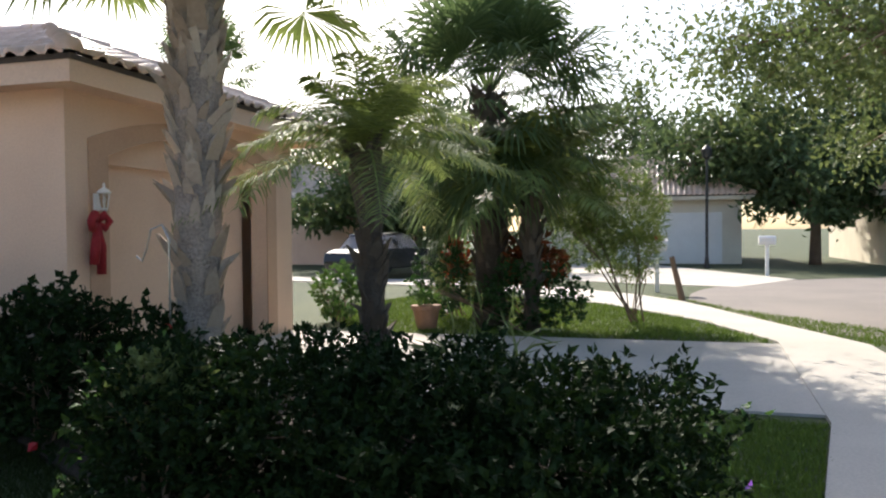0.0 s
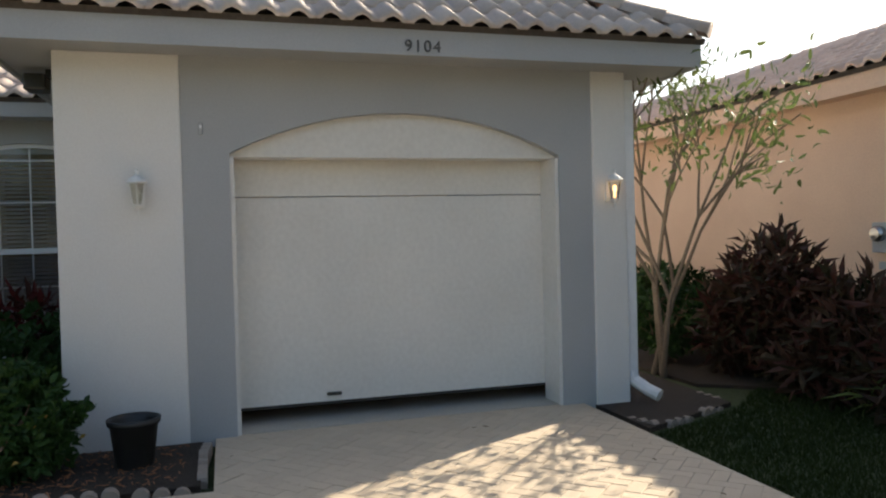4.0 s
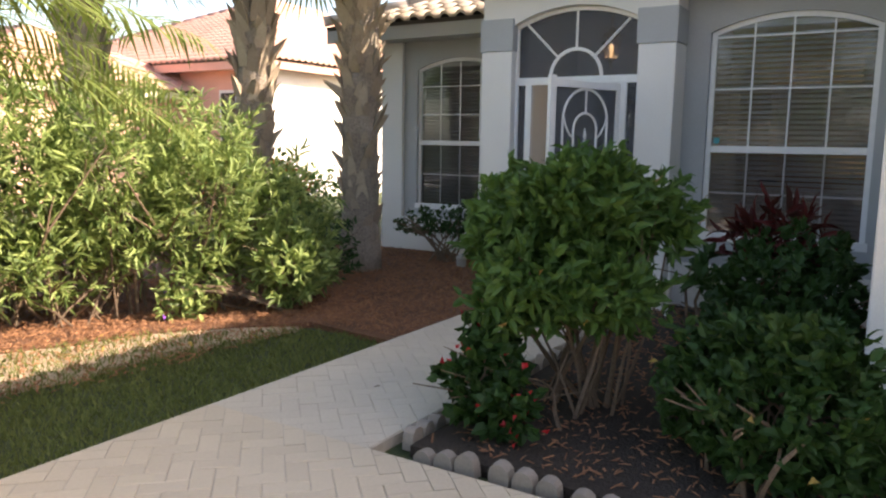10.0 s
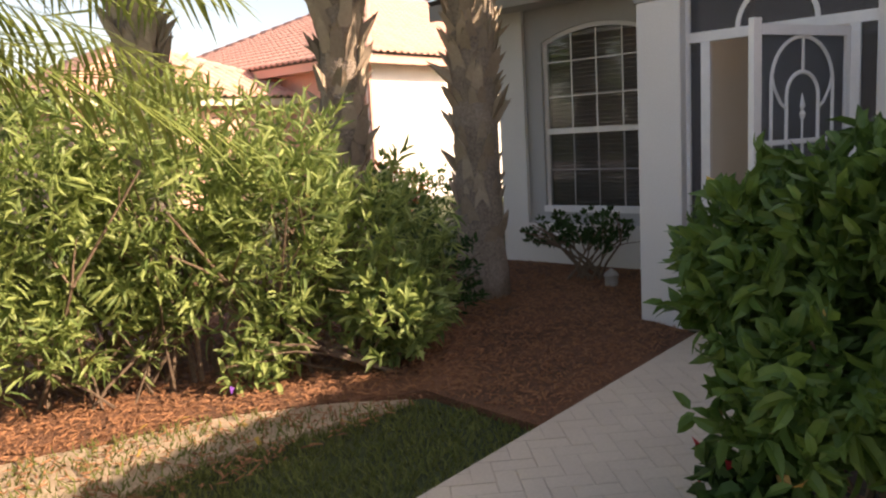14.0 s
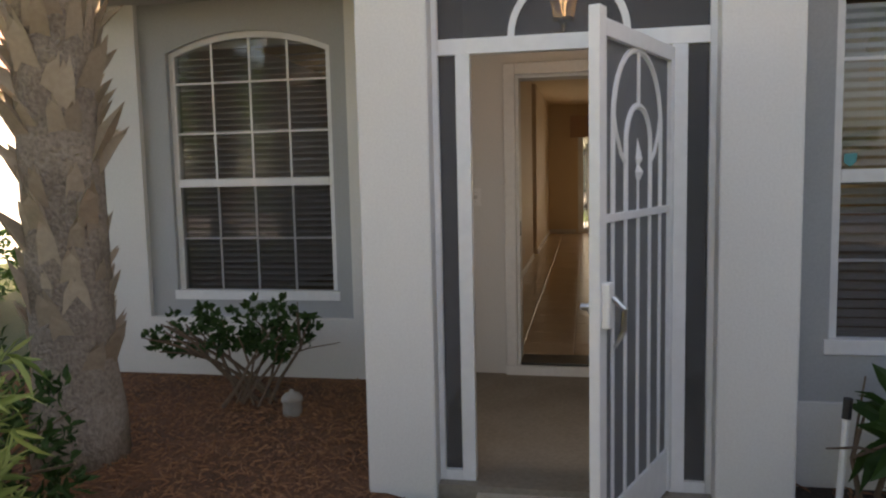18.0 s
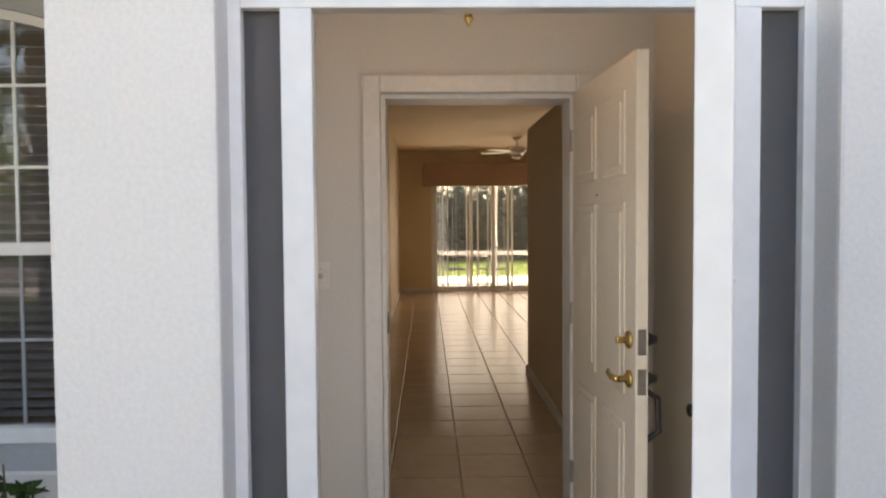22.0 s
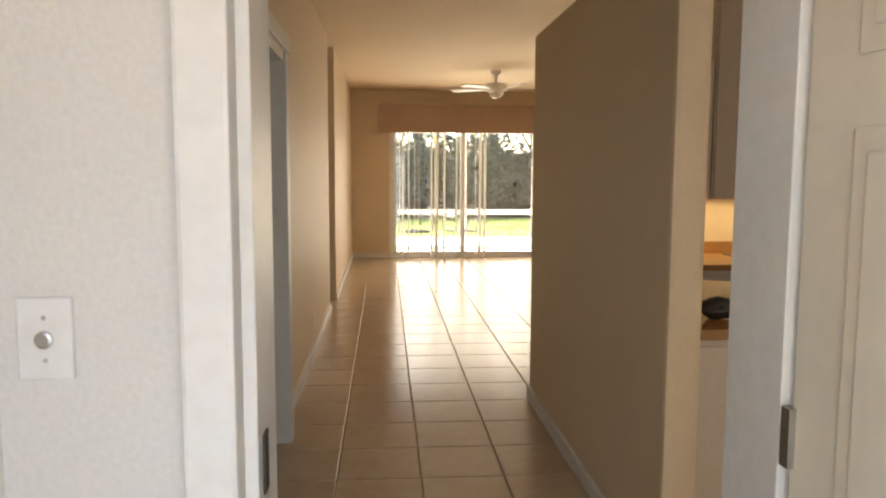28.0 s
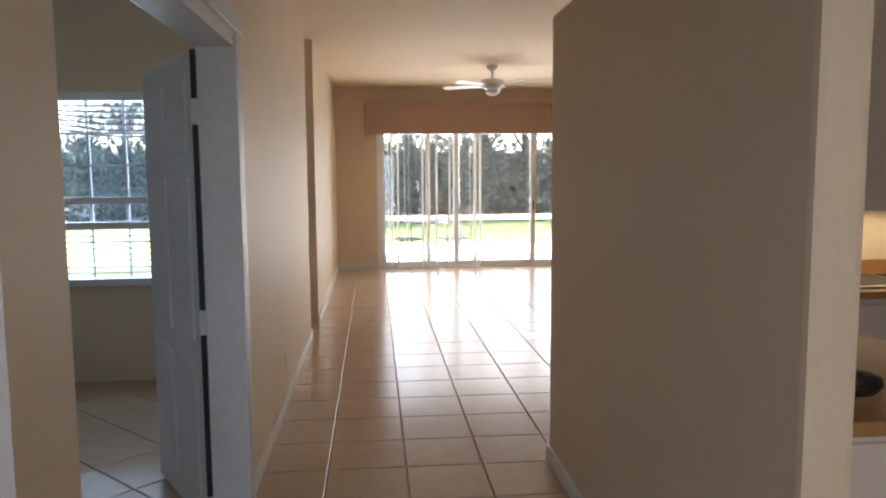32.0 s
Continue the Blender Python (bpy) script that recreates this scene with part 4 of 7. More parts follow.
def baseboard(x0, x1, y0, y1):
    setting(boxpart("baseboard", (x0, x1, y0, y1, 0.1, 0.185), M_WHITE, None, "", 0.004), "white painted baseboard", "baseboard")


baseboard(-18.25, -14.5, -5.07, -5.055)
baseboard(-23.1, -18.9, -5.05, -5.035)
baseboard(-15.13, -12.84, -3.588, -3.57)
baseboard(-23.13, -23.115, -5.08, -4.45)


# ---- doors and windows ----
garage_door = setting(thing("garage_door", "white sectional garage door raised a hand's width off the ground", "garage door"))
for z0, z1 in ((0.14, 0.6795), (0.68, 1.2495), (1.25, 1.82), (1.828, 2.13)):
    boxpart("panel", (-7.33, -7.28, -0.55, 2.25, z0, z1), M_DOORW, garage_door, bevel=0.0015)
boxpart("bottom_seal", (-7.325, -7.285, -0.55, 2.25, 0.115, 0.14), M_BLACK, garage_door, "black rubber seal")
boxpart("handle", (-7.28, -7.25, 0.22, 0.34, 0.19, 0.215), M_DARKM, garage_door, "dark lift handle", 0.005)


def sash_window(name, x, y0, y1, z0, rail, spring, crown, cols, rows_low, rows_up, label, depth=0.06):
    """A white single-hung window with grids and an arched head, facing +x."""
    w = setting(thing(name, label, "window"))
    fr, g = 0.045, 0.014
    for n, d in (("frame", (x - depth, x, y0, y0 + fr, z0, spring)), ("frame", (x - depth, x, y1 - fr, y1, z0, spring)), ("sill", (x - depth, x + 0.05, y0 - 0.02, y1 + 0.02, z0 - 0.04, z0 + 0.03)), ("meeting_rail", (x - depth, x + 0.004, y0 + fr, y1 - fr, rail - 0.03, rail + 0.03))):
        boxpart(n, d, M_ALU, w, bevel=0.004)
    bm = bmesh.new()
    pts = arch(y0, y1, spring, crown)
    inn = arch(y0 + fr, y1 - fr, spring - 0.02, crown - fr)
    for a, b, c, d in zip(pts, pts[1:], inn, inn[1:]):
        prism(bm, [b, a, c, d], x - depth, x, "x")
    part("head_frame", bm, M_ALU, w)

    def head(y):
        return min(inn, key=lambda p: abs(p[0] - y))[1]
    for i in range(1, cols):
        y = y0 + fr + (y1 - y0 - 2 * fr) * i / cols
        boxpart("muntin", (x - 0.04, x - 0.024, y - g / 2, y + g / 2, z0 + 0.03, rail - 0.03), M_ALU, w)
        boxpart("muntin", (x - 0.03, x - 0.012, y - g / 2, y + g / 2, rail + 0.03, head(y)), M_ALU, w)
    for i in range(1, rows_low):
        z = z0 + 0.03 + (rail - z0 - 0.06) * i / rows_low
        boxpart("muntin", (x - 0.041, x - 0.023, y0 + fr, y1 - fr, z - g / 2, z + g / 2), M_ALU, w)
    for z in rows_up:
        boxpart("muntin", (x - 0.031, x - 0.011, y0 + fr, y1 - fr, z - g / 2, z + g / 2), M_ALU, w)
    bm = bmesh.new()
    prism(bm, [(y0 + fr, z0 + 0.03), (y1 - fr, z0 + 0.03), (y1 - fr, rail), (y0 + fr, rail)], x - 0.034, x - 0.031, "x")
    part("lower_pane", bm, M_DGLASS, w).visible_shadow = False
    raw("half_screen", [(x - 0.011, y0 + fr, z0 + 0.03), (x - 0.011, y1 - fr, z0 + 0.03), (x - 0.011, y1 - fr, rail - 0.03), (x - 0.011, y0 + fr, rail - 0.03)], [(0, 1, 2, 3)], M_HALFSCREEN, w, "dark insect screen").visible_shadow = False
    bm = bmesh.new()
    prism(bm, [(y0 + fr, rail), (y1 - fr, rail)] + inn, x - 0.023, x - 0.020, "x")
    part("upper_pane", bm, M_DGLASS, w).visible_shadow = False
    return w


sash_window("window_1", -11.56, -7.31, -6.03, 0.6, 1.44, 2.40, 2.54, 4, 2, (1.81, 2.18), "white arched single-hung window with grids and blinds")
sash_window("window_2", -9.95, -3.16, -1.86, 0.66, 1.425, 2.42, 2.56, 4, 2, (1.94, 2.38), "white arched single-hung window with grids and half-closed blinds")


def blind(x, y0, y1, z0, z1, pitch, tilt, label, bow=0.0):
    b = thing("window_blind", label, "blind", "window blinds")
    boxpart("head_rail", (x - 0.03, x + 0.03, y0, y1, z1, z1 + 0.05), M_BLIND, b)
    n = int((z1 - z0) / pitch)
    for i in range(n):
        z = z0 + i * pitch
        bm = bmesh.new()
        c, s = math.cos(tilt) * 0.024, math.sin(tilt) * 0.024
        prism(bm, [(x - c, z - s), (x + c, z + s), (x + c, z + s + 0.003), (x - c, z - s + 0.003)], y0, y1, "y")
        part("slat", bm, M_BLIND, b)
    for y in (y0 + 0.2, y1 - 0.2):
        boxpart("cord", (x - 0.001, x + 0.001, y - 0.001, y + 0.001, z0, z1), M_BLIND, b)
    return b


blind(-11.66, -7.27, -6.06, 0.66, 2.44, 0.045, -0.3, "white horizontal blind half closed behind the den window")
blind(-10.04, -3.12, -1.9, 0.70, 2.46, 0.0435, -0.58, "white horizontal blind half closed behind the dining window")

# ---- entry screen and gate ----
screen = setting(thing("entry_screen", "white aluminium entry screen with side lights and a sunburst fanlight", "screen"))
X = -9.70


def bar(y0, y1, z0, z1, name="bar", parent=None, x0=X - 0.025, x1=X + 0.025, bevel=0.003):
    return boxpart(name, (x0, x1, y0, y1, z0, z1), M_ALU, parent or screen, bevel=bevel)


for y0, y1, z1 in ((-4.925, -4.89, 2.56), (-3.72, -3.685, 2.56), (-4.81, -4.745, 2.0), (-3.875, -3.81, 2.0)):
    bar(y0, y1, 0.03, z1, "post")
bar(-4.89, -3.72, 2.0, 2.07, "transom")
bar(-4.89, -4.81, 0.03, 0.08)
bar(-3.81, -3.72, 0.03, 0.08)
bm = bmesh.new()
pts, inn = arch(-4.925, -3.685, 2.545, 2.695), arch(-4.89, -3.72, 2.53, 2.66)
for a, b, c, d in zip(pts, pts[1:], inn, inn[1:]):
    prism(bm, [b, a, c, d], X - 0.025, X + 0.025, "x")
part("arch_frame", bm, M_ALU, screen)
hub = (-4.31, 2.07)
bm = bmesh.new()
ring = [(hub[0] + 0.265 * math.cos(a), hub[1] + 0.265 * math.sin(a)) for a in [math.pi * k / 20 for k in range(21)]]
rin = [(hub[0] + 0.235 * math.cos(a), hub[1] + 0.235 * math.sin(a)) for a in [math.pi * k / 20 for k in range(21)]]
for a, b, c, d in zip(ring, ring[1:], rin, rin[1:]):
    prism(bm, [b, a, c, d], X - 0.012, X + 0.012, "x")
part("half_ring", bm, M_ALU, screen)
for a, r1 in ((math.pi / 2, 0.62), (0.78, 0.70), (math.pi - 0.78, 0.70)):
    bm = bmesh.new()
    tube(bm, [(X, hub[0] + 0.25 * math.cos(a), hub[1] + 0.25 * math.sin(a)), (X, hub[0] + r1 * math.cos(a), hub[1] + r1 * math.sin(a))], 0.012, 6)
    part("ray", bm, M_ALU, screen)
bm = bmesh.new()
prism(bm, [(-4.9, 2.06), (-3.71, 2.06)] + inn, X - 0.003, X - 0.001, "x")
part("fanlight_mesh", bm, M_SCREEN, screen, "dark insect mesh").visible_shadow = False
for y0, y1 in ((-4.895, -4.80), (-3.82, -3.715)):
    boxpart("side_mesh", (X - 0.003, X - 0.001, y0, y1, 0.08, 2.0), M_SCREEN, screen, "dark insect mesh").visible_shadow = False

gate = thing("screen_gate", "white aluminium screen gate standing open with arched bars", "gate", at=(X, -3.875, 0.0))
gate.rotation_euler = (0, 0, radians(-22.5))
GW = 0.87


def gbar(x0, x1, z0, z1, name="bar", th=0.02, bevel=0.003):
    return boxpart(name, (x0, x1, -th, th, z0, z1), M_ALU, gate, bevel=bevel)


gbar(0.0, 0.06, 0.05, 1.985, "hinge_stile")
gbar(GW - 0.065, GW, 0.05, 2.02, "lock_stile")
gbar(0.06, GW - 0.065, 1.925, 1.985, "top_rail")
gbar(0.06, GW - 0.065, 0.05, 0.24, "kick_plate", 0.012)
gbar(0.06, GW - 0.065, 1.29, 1.32, "mid_rail", 0.012)
gc = GW / 2
for dx in (-0.272, -0.14, 0.0, 0.14, 0.272):
    gbar(gc + dx - 0.009, gc + dx + 0.009, 0.24, 1.29, "upright", 0.009)
for r, zs in ((0.272, 1.65), (0.14, 1.575)):
    bm = bmesh.new()
    tube(bm, [(gc + r, 0, 1.32)] + [(gc + r * math.cos(a), 0, zs + r * math.sin(a)) for a in [math.pi * k / 16 for k in range(17)]] + [(gc - r, 0, 1.32)], 0.013, 6)
    part("arched_bar", bm, M_ALU, gate)
gbar(gc - 0.009, gc + 0.009, 1.715, 1.915, "upright", 0.009)
gbar(gc - 0.007, gc + 0.007, 1.32, 1.44, "upright", 0.007)
bm = bmesh.new()
lathe(bm, [(0.012, 0), (0.024, 0.03), (0.008, 0.055), (0.02, 0.08), (0.001, 0.16)], (gc, 0, 1.435), 8)
part("spear_finial", bm, M_ALU, gate)
for sg in (1, -1):
    bm = bmesh.new()
    tube(bm, [(gc + sg * 0.14, 0, 1.50), (gc + sg * 0.19, 0, 1.535), (gc + sg * 0.24, 0, 1.61), (gc + sg * 0.272, 0, 1.70)], 0.011, 6)
    part("curl", bm, M_ALU, gate)
boxpart("mesh", (0.06, GW - 0.065, -0.002, 0.0, 0.24, 1.93), M_SCREEN, gate, "dark insect mesh").visible_shadow = False
latch = boxpart("latch_box", (GW - 0.06, GW - 0.01, 0.02, 0.05, 0.93, 1.09), M_WHITE, gate, "white latch box", 0.008)
bm = bmesh.new()
tube(bm, [(GW - 0.04, 0.05, 1.04), (GW - 0.05, 0.09, 1.0), (GW - 0.055, 0.085, 0.92), (GW - 0.06, 0.05, 0.86)], [0.012, 0.011, 0.01, 0.006], 8)
part("handle", bm, M_STEEL, latch, "chrome lever handle")
bm = bmesh.new()
tube(bm, [(GW - 0.03, -0.02, 1.0), (GW - 0.03, -0.03, 1.0), (GW - 0.03, -0.032, 1.0), (GW - 0.03, -0.06, 1.0)], [0.024, 0.024, 0.011, 0.014], 10)
part("inner_handle", bm, M_STEEL, gate, "chrome knob")
for z in (0.35, 1.0, 1.7):
    gbar(-0.012, 0.012, z, z + 0.12, "hinge", 0.014)

# ---- front door ----
frame_ = setting(thing("door_frame", "white painted front door frame and casing", "door frame"))
for d in ((-11.62, -11.555, -4.80, -4.72, 0.1, 2.22), (-11.62, -11.555, -3.82, -3.74, 0.1, 2.22), (-11.62, -11.556, -4.72, -3.82, 2.14, 2.22)):
    boxpart("casing", d, M_WHITE, frame_, bevel=0.008)
for d in ((-11.82, -11.62, -4.74, -4.70, 0.1, 2.15), (-11.82, -11.62, -3.84, -3.80, 0.1, 2.15), (-11.82, -11.62, -4.70, -3.84, 2.12, 2.17)):
    boxpart("jamb", d, M_WHITE, frame_, bevel=0.003)
boxpart("riser", (-11.62, -11.556, -4.80, -3.74, 0.03, 0.099), M_WHITE, frame_, "white painted riser under the door")
boxpart("threshold", (-11.84, -11.57, -4.70, -3.84, 0.10, 0.118), M_DARKM, frame_, "dark metal threshold", 0.006)
boxpart("strike_plate", (-11.70, -11.66, -4.704, -4.696, 1.02, 1.12), M_DARKM, frame_)

door = thing("front_door", "cream-white six-panel front door standing open with brass lever and deadbolt", "door", at=(-11.60, -3.83, 0.12))
door.rotation_euler = (0, 0, radians(2.5))
bm = bmesh.new()
box(bm, 0.0, 0.915, 0.0, 0.045, 0, 2.02)
part("leaf", bm, M_DOORC, door, bevel=0.003)
for px in (0.12, 0.51):
    for z0, z1 in ((0.12, 0.70), (0.80, 1.50), (1.60, 1.90)):
        bm = bmesh.new()
        v = box(bm, px, px + 0.285, -0.006, 0.004, z0, z1)
        part("panel_moulding", bm, M_DOORC, door, bevel=0.0055)
        bm = bmesh.new()
        box(bm, px + 0.035, px + 0.25, -0.011, 0.002, z0 + 0.035, z1 - 0.035)
        part("raised_panel", bm, M_DOORC, door, bevel=0.006)
for z, lev in ((1.01, False), (0.87, True)):
    bm = bmesh.new()
    lathe(bm, [(0.032, 0), (0.032, 0.008), (0.024, 0.014), (0.012, 0.016), (0.012, 0.04)], (0, 0, 0), 20)
    bmesh.ops.transform(bm, matrix=pose(0.855, 0.0, z, 90), verts=bm.verts)
    ros = part("rosette", bm, M_BRASS, door, "brass rosette", smooth=True)
    bm = bmesh.new()
    if lev:
        tube(bm, [(0.855, -0.045, z), (0.82, -0.055, z), (0.76, -0.052, z + 0.005), (0.74, -0.045, z + 0.012)], [0.011, 0.011, 0.009, 0.005], 10)
        part("lever", bm, M_BRASS, ros, "curved brass lever", smooth=True)
    else:
        box(bm, 0.845, 0.865, -0.05, -0.03, z - 0.012, z + 0.012)
        part("thumb_turn", bm, M_BRASS, ros, "brass thumb turn", 0.004)
    boxpart("latch_plate", (0.914, 0.918, 0.008, 0.037, z - 0.045, z + 0.045), M_STEEL, door, "steel latch plate")
    bm = bmesh.new()
    lathe(bm, [(0.034, 0), (0.034, 0.01), (0.02, 0.03), (0.014, 0.05)], (0, 0, 0), 18)
    bmesh.ops.transform(bm, matrix=pose(0.855, 0.045, z, -90), verts=bm.verts)
    part("outer_lock", bm, M_DARKM, door, "dark outer lock", smooth=True)
bm = bmesh.new()
tube(bm, [(0.855, 0.05, 0.83), (0.855, 0.10, 0.80), (0.855, 0.105, 0.68), (0.855, 0.05, 0.64)], 0.012, 8)
part("pull_handle", bm, M_DARKM, door, "dark pull handle")
bm = bmesh.new()
lathe(bm, [(0.004, 0), (0.004, 0.004)], (0, 0, 0), 12)
bmesh.ops.transform(bm, matrix=pose(0.42, 0.0, 1.535, 90), verts=bm.verts)
part("peephole", bm, M_DARKM, door)
for z in (0.25, 1.0, 1.8):
    boxpart("hinge", (-0.012, 0.012, -0.012, 0.004, z - 0.05, z + 0.05), M_STEEL, door)

stop = thing("door_stop", "dark round wall-mounted door stop on the porch wall", "door stop", at=(-10.99, -3.45, 0.81))
bm = bmesh.new()
lathe(bm, [(0.026, 0.0), (0.026, 0.006), (0.010, 0.012), (0.010, 0.028)], sides=18)
bmesh.ops.transform(bm, matrix=pose(0, 0, 0, 90), verts=bm.verts)
part("base", bm, M_STEEL, stop, "steel base plate and stem", smooth=True)
bm = bmesh.new()
lathe(bm, [(0.012, 0.026), (0.025, 0.029), (0.027, 0.042), (0.018, 0.05), (0.004, 0.052)], sides=18)
bmesh.ops.transform(bm, matrix=pose(0, 0, 0, 90), verts=bm.verts)
part("bumper", bm, M_BLACK, stop, "black rubber bumper", smooth=True)
bell = thing("doorbell", "white doorbell plate with a dark button on the stucco wall", "doorbell")
boxpart("plate", (-11.6, -11.588, -5.045, -4.965, 1.24, 1.365), M_WHITE, bell, bevel=0.003)
bm = bmesh.new()
lathe(bm, [(0.013, 0), (0.013, 0.006), (0.009, 0.008)], (0, 0, 0), 16)
bmesh.ops.transform(bm, matrix=pose(-11.588, -5.005, 1.302, 0, 90), verts=bm.verts)
part("button", bm, M_STEEL, bell, "steel bell button")
for z in (1.27, 1.335):
    bm = bmesh.new()
    lathe(bm, [(0.004, 0), (0.003, 0.002)], (0, 0, 0), 10)
    bmesh.ops.transform(bm, matrix=pose(-11.588, -5.005, z, 0, 90), verts=bm.verts)
    part("screw", bm, M_STEEL, bell)

# ---- sliding door and patio ----
slider = setting(thing("sliding_door", "white sliding glass door to the patio", "sliding door"))
SX = -23.16
for y0, y1 in ((-4.42, -4.36), (-0.66, -0.60)):
    boxpart("frame", (SX - 0.1, SX + 0.03, y0, y1, 0.1, 2.25), M_ALU, slider)
boxpart("track", (SX - 0.1, SX + 0.03, -4.36, -0.66, 0.09, 0.125), M_ALU, slider)
boxpart("head", (SX - 0.1, SX + 0.03, -4.36, -0.66, 2.2, 2.25), M_ALU, slider)
for i, (y0, y1) in enumerate(((-4.36, -3.16), (-3.2, -1.93), (-1.97, -0.66))):
    x = SX - 0.03 * (i % 2) - 0.02
    sash = boxpart("sash_rail", (x - 0.02, x + 0.02, y0, y1, 0.126, 0.2), M_ALU, slider)
    for yy in (y0, y1 - 0.06):
        boxpart("stile", (x - 0.02, x + 0.02, yy, yy + 0.06, 0.2, 2.2), M_ALU, slider)
    boxpart("pane", (x - 0.003, x + 0.003, y0 + 0.06, y1 - 0.06, 0.2, 2.2), M_GLASS, slider).visible_shadow = False
boxpart("pull", (SX + 0.0, SX + 0.03, -1.96, -1.94, 1.0, 1.15), M_DARKM, slider)
valance = thing("valance", "rose-beige fabric-covered box valance over the sliding door", "valance")
boxpart("front", (-22.98, -22.95, -4.58, -0.45, 2.19, 2.65), M_VALANCE, valance, bevel=0.008)
boxpart("end", (-23.13, -22.98, -4.58, -4.55, 2.19, 2.65), M_VALANCE, valance)
boxpart("top", (-23.13, -22.98, -4.55, -0.45, 2.62, 2.65), M_VALANCE, valance)
vanes = thing("vertical_blind", "white vertical blind vanes drawn open", "blind")
rng = np.random.default_rng(5)
vy = [-4.1, -3.5, -4.33, -4.25, -4.2, -4.0, -3.93, -3.72, -3.66, -3.62, -3.3, -3.22, -2.98, -2.9, -2.82, -1.35]
for y in vy:
    bm = bmesh.new()
    a = rng.uniform(-0.35, 0.35)
    c, s = 0.045 * math.cos(a), 0.045 * math.sin(a)
    prism(bm, [(-23.03 - c, y - s), (-23.03 + c, y + s), (-23.03 + c, y + s + 0.002), (-23.03 - c, y - s + 0.002)], 0.13, 2.24)
    part("vane", bm, M_VANE, vanes)
boxpart("head_rail", (-23.06, -23.0, -4.4, -0.6, 2.24, 2.28), M_WHITE, vanes)
fan = thing("ceiling_fan", "white ceiling fan with five blades and a small light", "ceiling fan", at=(-20.65, -3.0, 2.9))
bm = bmesh.new()
lathe(bm, [(0.07, 0), (0.065, -0.03), (0.03, -0.06), (0.018, -0.065), (0.018, -0.17)], sides=18)
part("canopy", bm, M_WHITE, fan, smooth=True)
bm = bmesh.new()
lathe(bm, [(0.03, -0.165), (0.13, -0.17), (0.15, -0.2), (0.15, -0.25), (0.10, -0.275), (0.04, -0.28)], sides=24)
part("motor", bm, M_WHITE, fan, smooth=True)
bm = bmesh.new()
lathe(bm, [(0.045, -0.275), (0.085, -0.30), (0.08, -0.33), (0.04, -0.355), (0.005, -0.36)], sides=18)
part("light_bowl", bm, M_WHITE, fan, smooth=True)
for i in range(5):
    a = 2 * math.pi * i / 5 + 0.35
    bm = bmesh.new()
    prism(bm, [(0.14, -0.02), (0.2, -0.03), (0.2, 0.03), (0.14, 0.02)], -0.25, -0.24)
    prism(bm, [(0.19, -0.055), (0.62, -0.07), (0.66, -0.04), (0.66, 0.04), (0.62, 0.07), (0.19, 0.055)], -0.244, -0.236)
    bmesh.ops.transform(bm, matrix=pose(0, 0, 0, 0, 0, math.degrees(a)) @ pose(0, 0, 0, 8), verts=bm.verts)
    part("blade", bm, M_WHITE, fan)

setting(boxpart("patio", (-27.6, -23.3, -6, 2.8, -0.3, 0.05), M_SLAB), "pale patio slab whitened for sun glare", "patio")
cage = setting(thing("patio_screen", "white aluminium patio screen enclosure", "screen"))
for y in (-5.4, -2.97, -1.05, 1.2):
    boxpart("post", (-25.05, -24.97, y - 0.045, y + 0.045, 0.05, 2.75), M_ALU, cage)
boxpart("chair_rail", (-25.04, -24.98, -5.4, 1.2, 0.73, 0.82), M_ALU, cage)
boxpart("base_rail", (-25.04, -24.98, -5.4, 1.2, 0.05, 0.11), M_ALU, cage)
boxpart("head_beam", (-25.05, -24.97, -5.4, 1.2, 2.7, 2.8), M_ALU, cage)
# Unseen roof, its depth set to limit how far sun reaches indoors.
setting(boxpart("unseen_patio_roof", (-24.95, -23.3, -6, 2.8, 2.82, 2.95), M_STUCCO), "unseen white roof added to cut the patio sun", "roof")


def patio_chair(x, y, rz):
    c = thing("patio_chair", "dark metal patio chair with a slatted back", "chair", "patio chairs", (x, y, 0.05))
    c.rotation_euler = (0, 0, rz)
    boxpart("seat", (-0.24, 0.24, -0.24, 0.24, 0.40, 0.43), M_BLACK, c)
    for sx in (-1, 1):
        for sy in (-1, 1):
            bm = bmesh.new()
            tube(bm, [(sx * 0.25, sy * 0.26, 0), (sx * 0.23, sy * 0.23, 0.4)], 0.013, 6)
            part("leg", bm, M_BLACK, c)
        bm = bmesh.new()
        tube(bm, [(sx * 0.23, -0.24, 0.4), (sx * 0.23, -0.30, 0.9)], 0.013, 6)
        part("back_post", bm, M_BLACK, c)
        bm = bmesh.new()
        tube(bm, [(sx * 0.25, -0.26, 0.62), (sx * 0.27, 0.2, 0.62), (sx * 0.25, 0.24, 0.42)], 0.013, 6)
        part("armrest", bm, M_BLACK, c)
    for i in range(7):
        px = -0.18 + 0.06 * i
        bm = bmesh.new()
        tube(bm, [(px, -0.245, 0.43), (px, -0.298, 0.88)], 0.006, 5)
        part("back_slat", bm, M_BLACK, c)
    boxpart("top_rail", (-0.24, 0.24, -0.31, -0.285, 0.87, 0.91), M_BLACK, c)
    return c


patio_chair(-24.2, -3.95, -1.2)
patio_chair(-24.35, -3.1, 1.9)
table = thing("patio_table", "dark metal round patio table", "table", at=(-24.3, -3.55, 0.05))
bm = bmesh.new()
lathe(bm, [(0.36, 0.68), (0.37, 0.70), (0.36, 0.72)], sides=24)
part("tabletop", bm, M_BLACK, table)
bm = bmesh.new()
lathe(bm, [(0.2, 0), (0.03, 0.04), (0.025, 0.68)], sides=14)
part("pedestal", bm, M_BLACK, table)

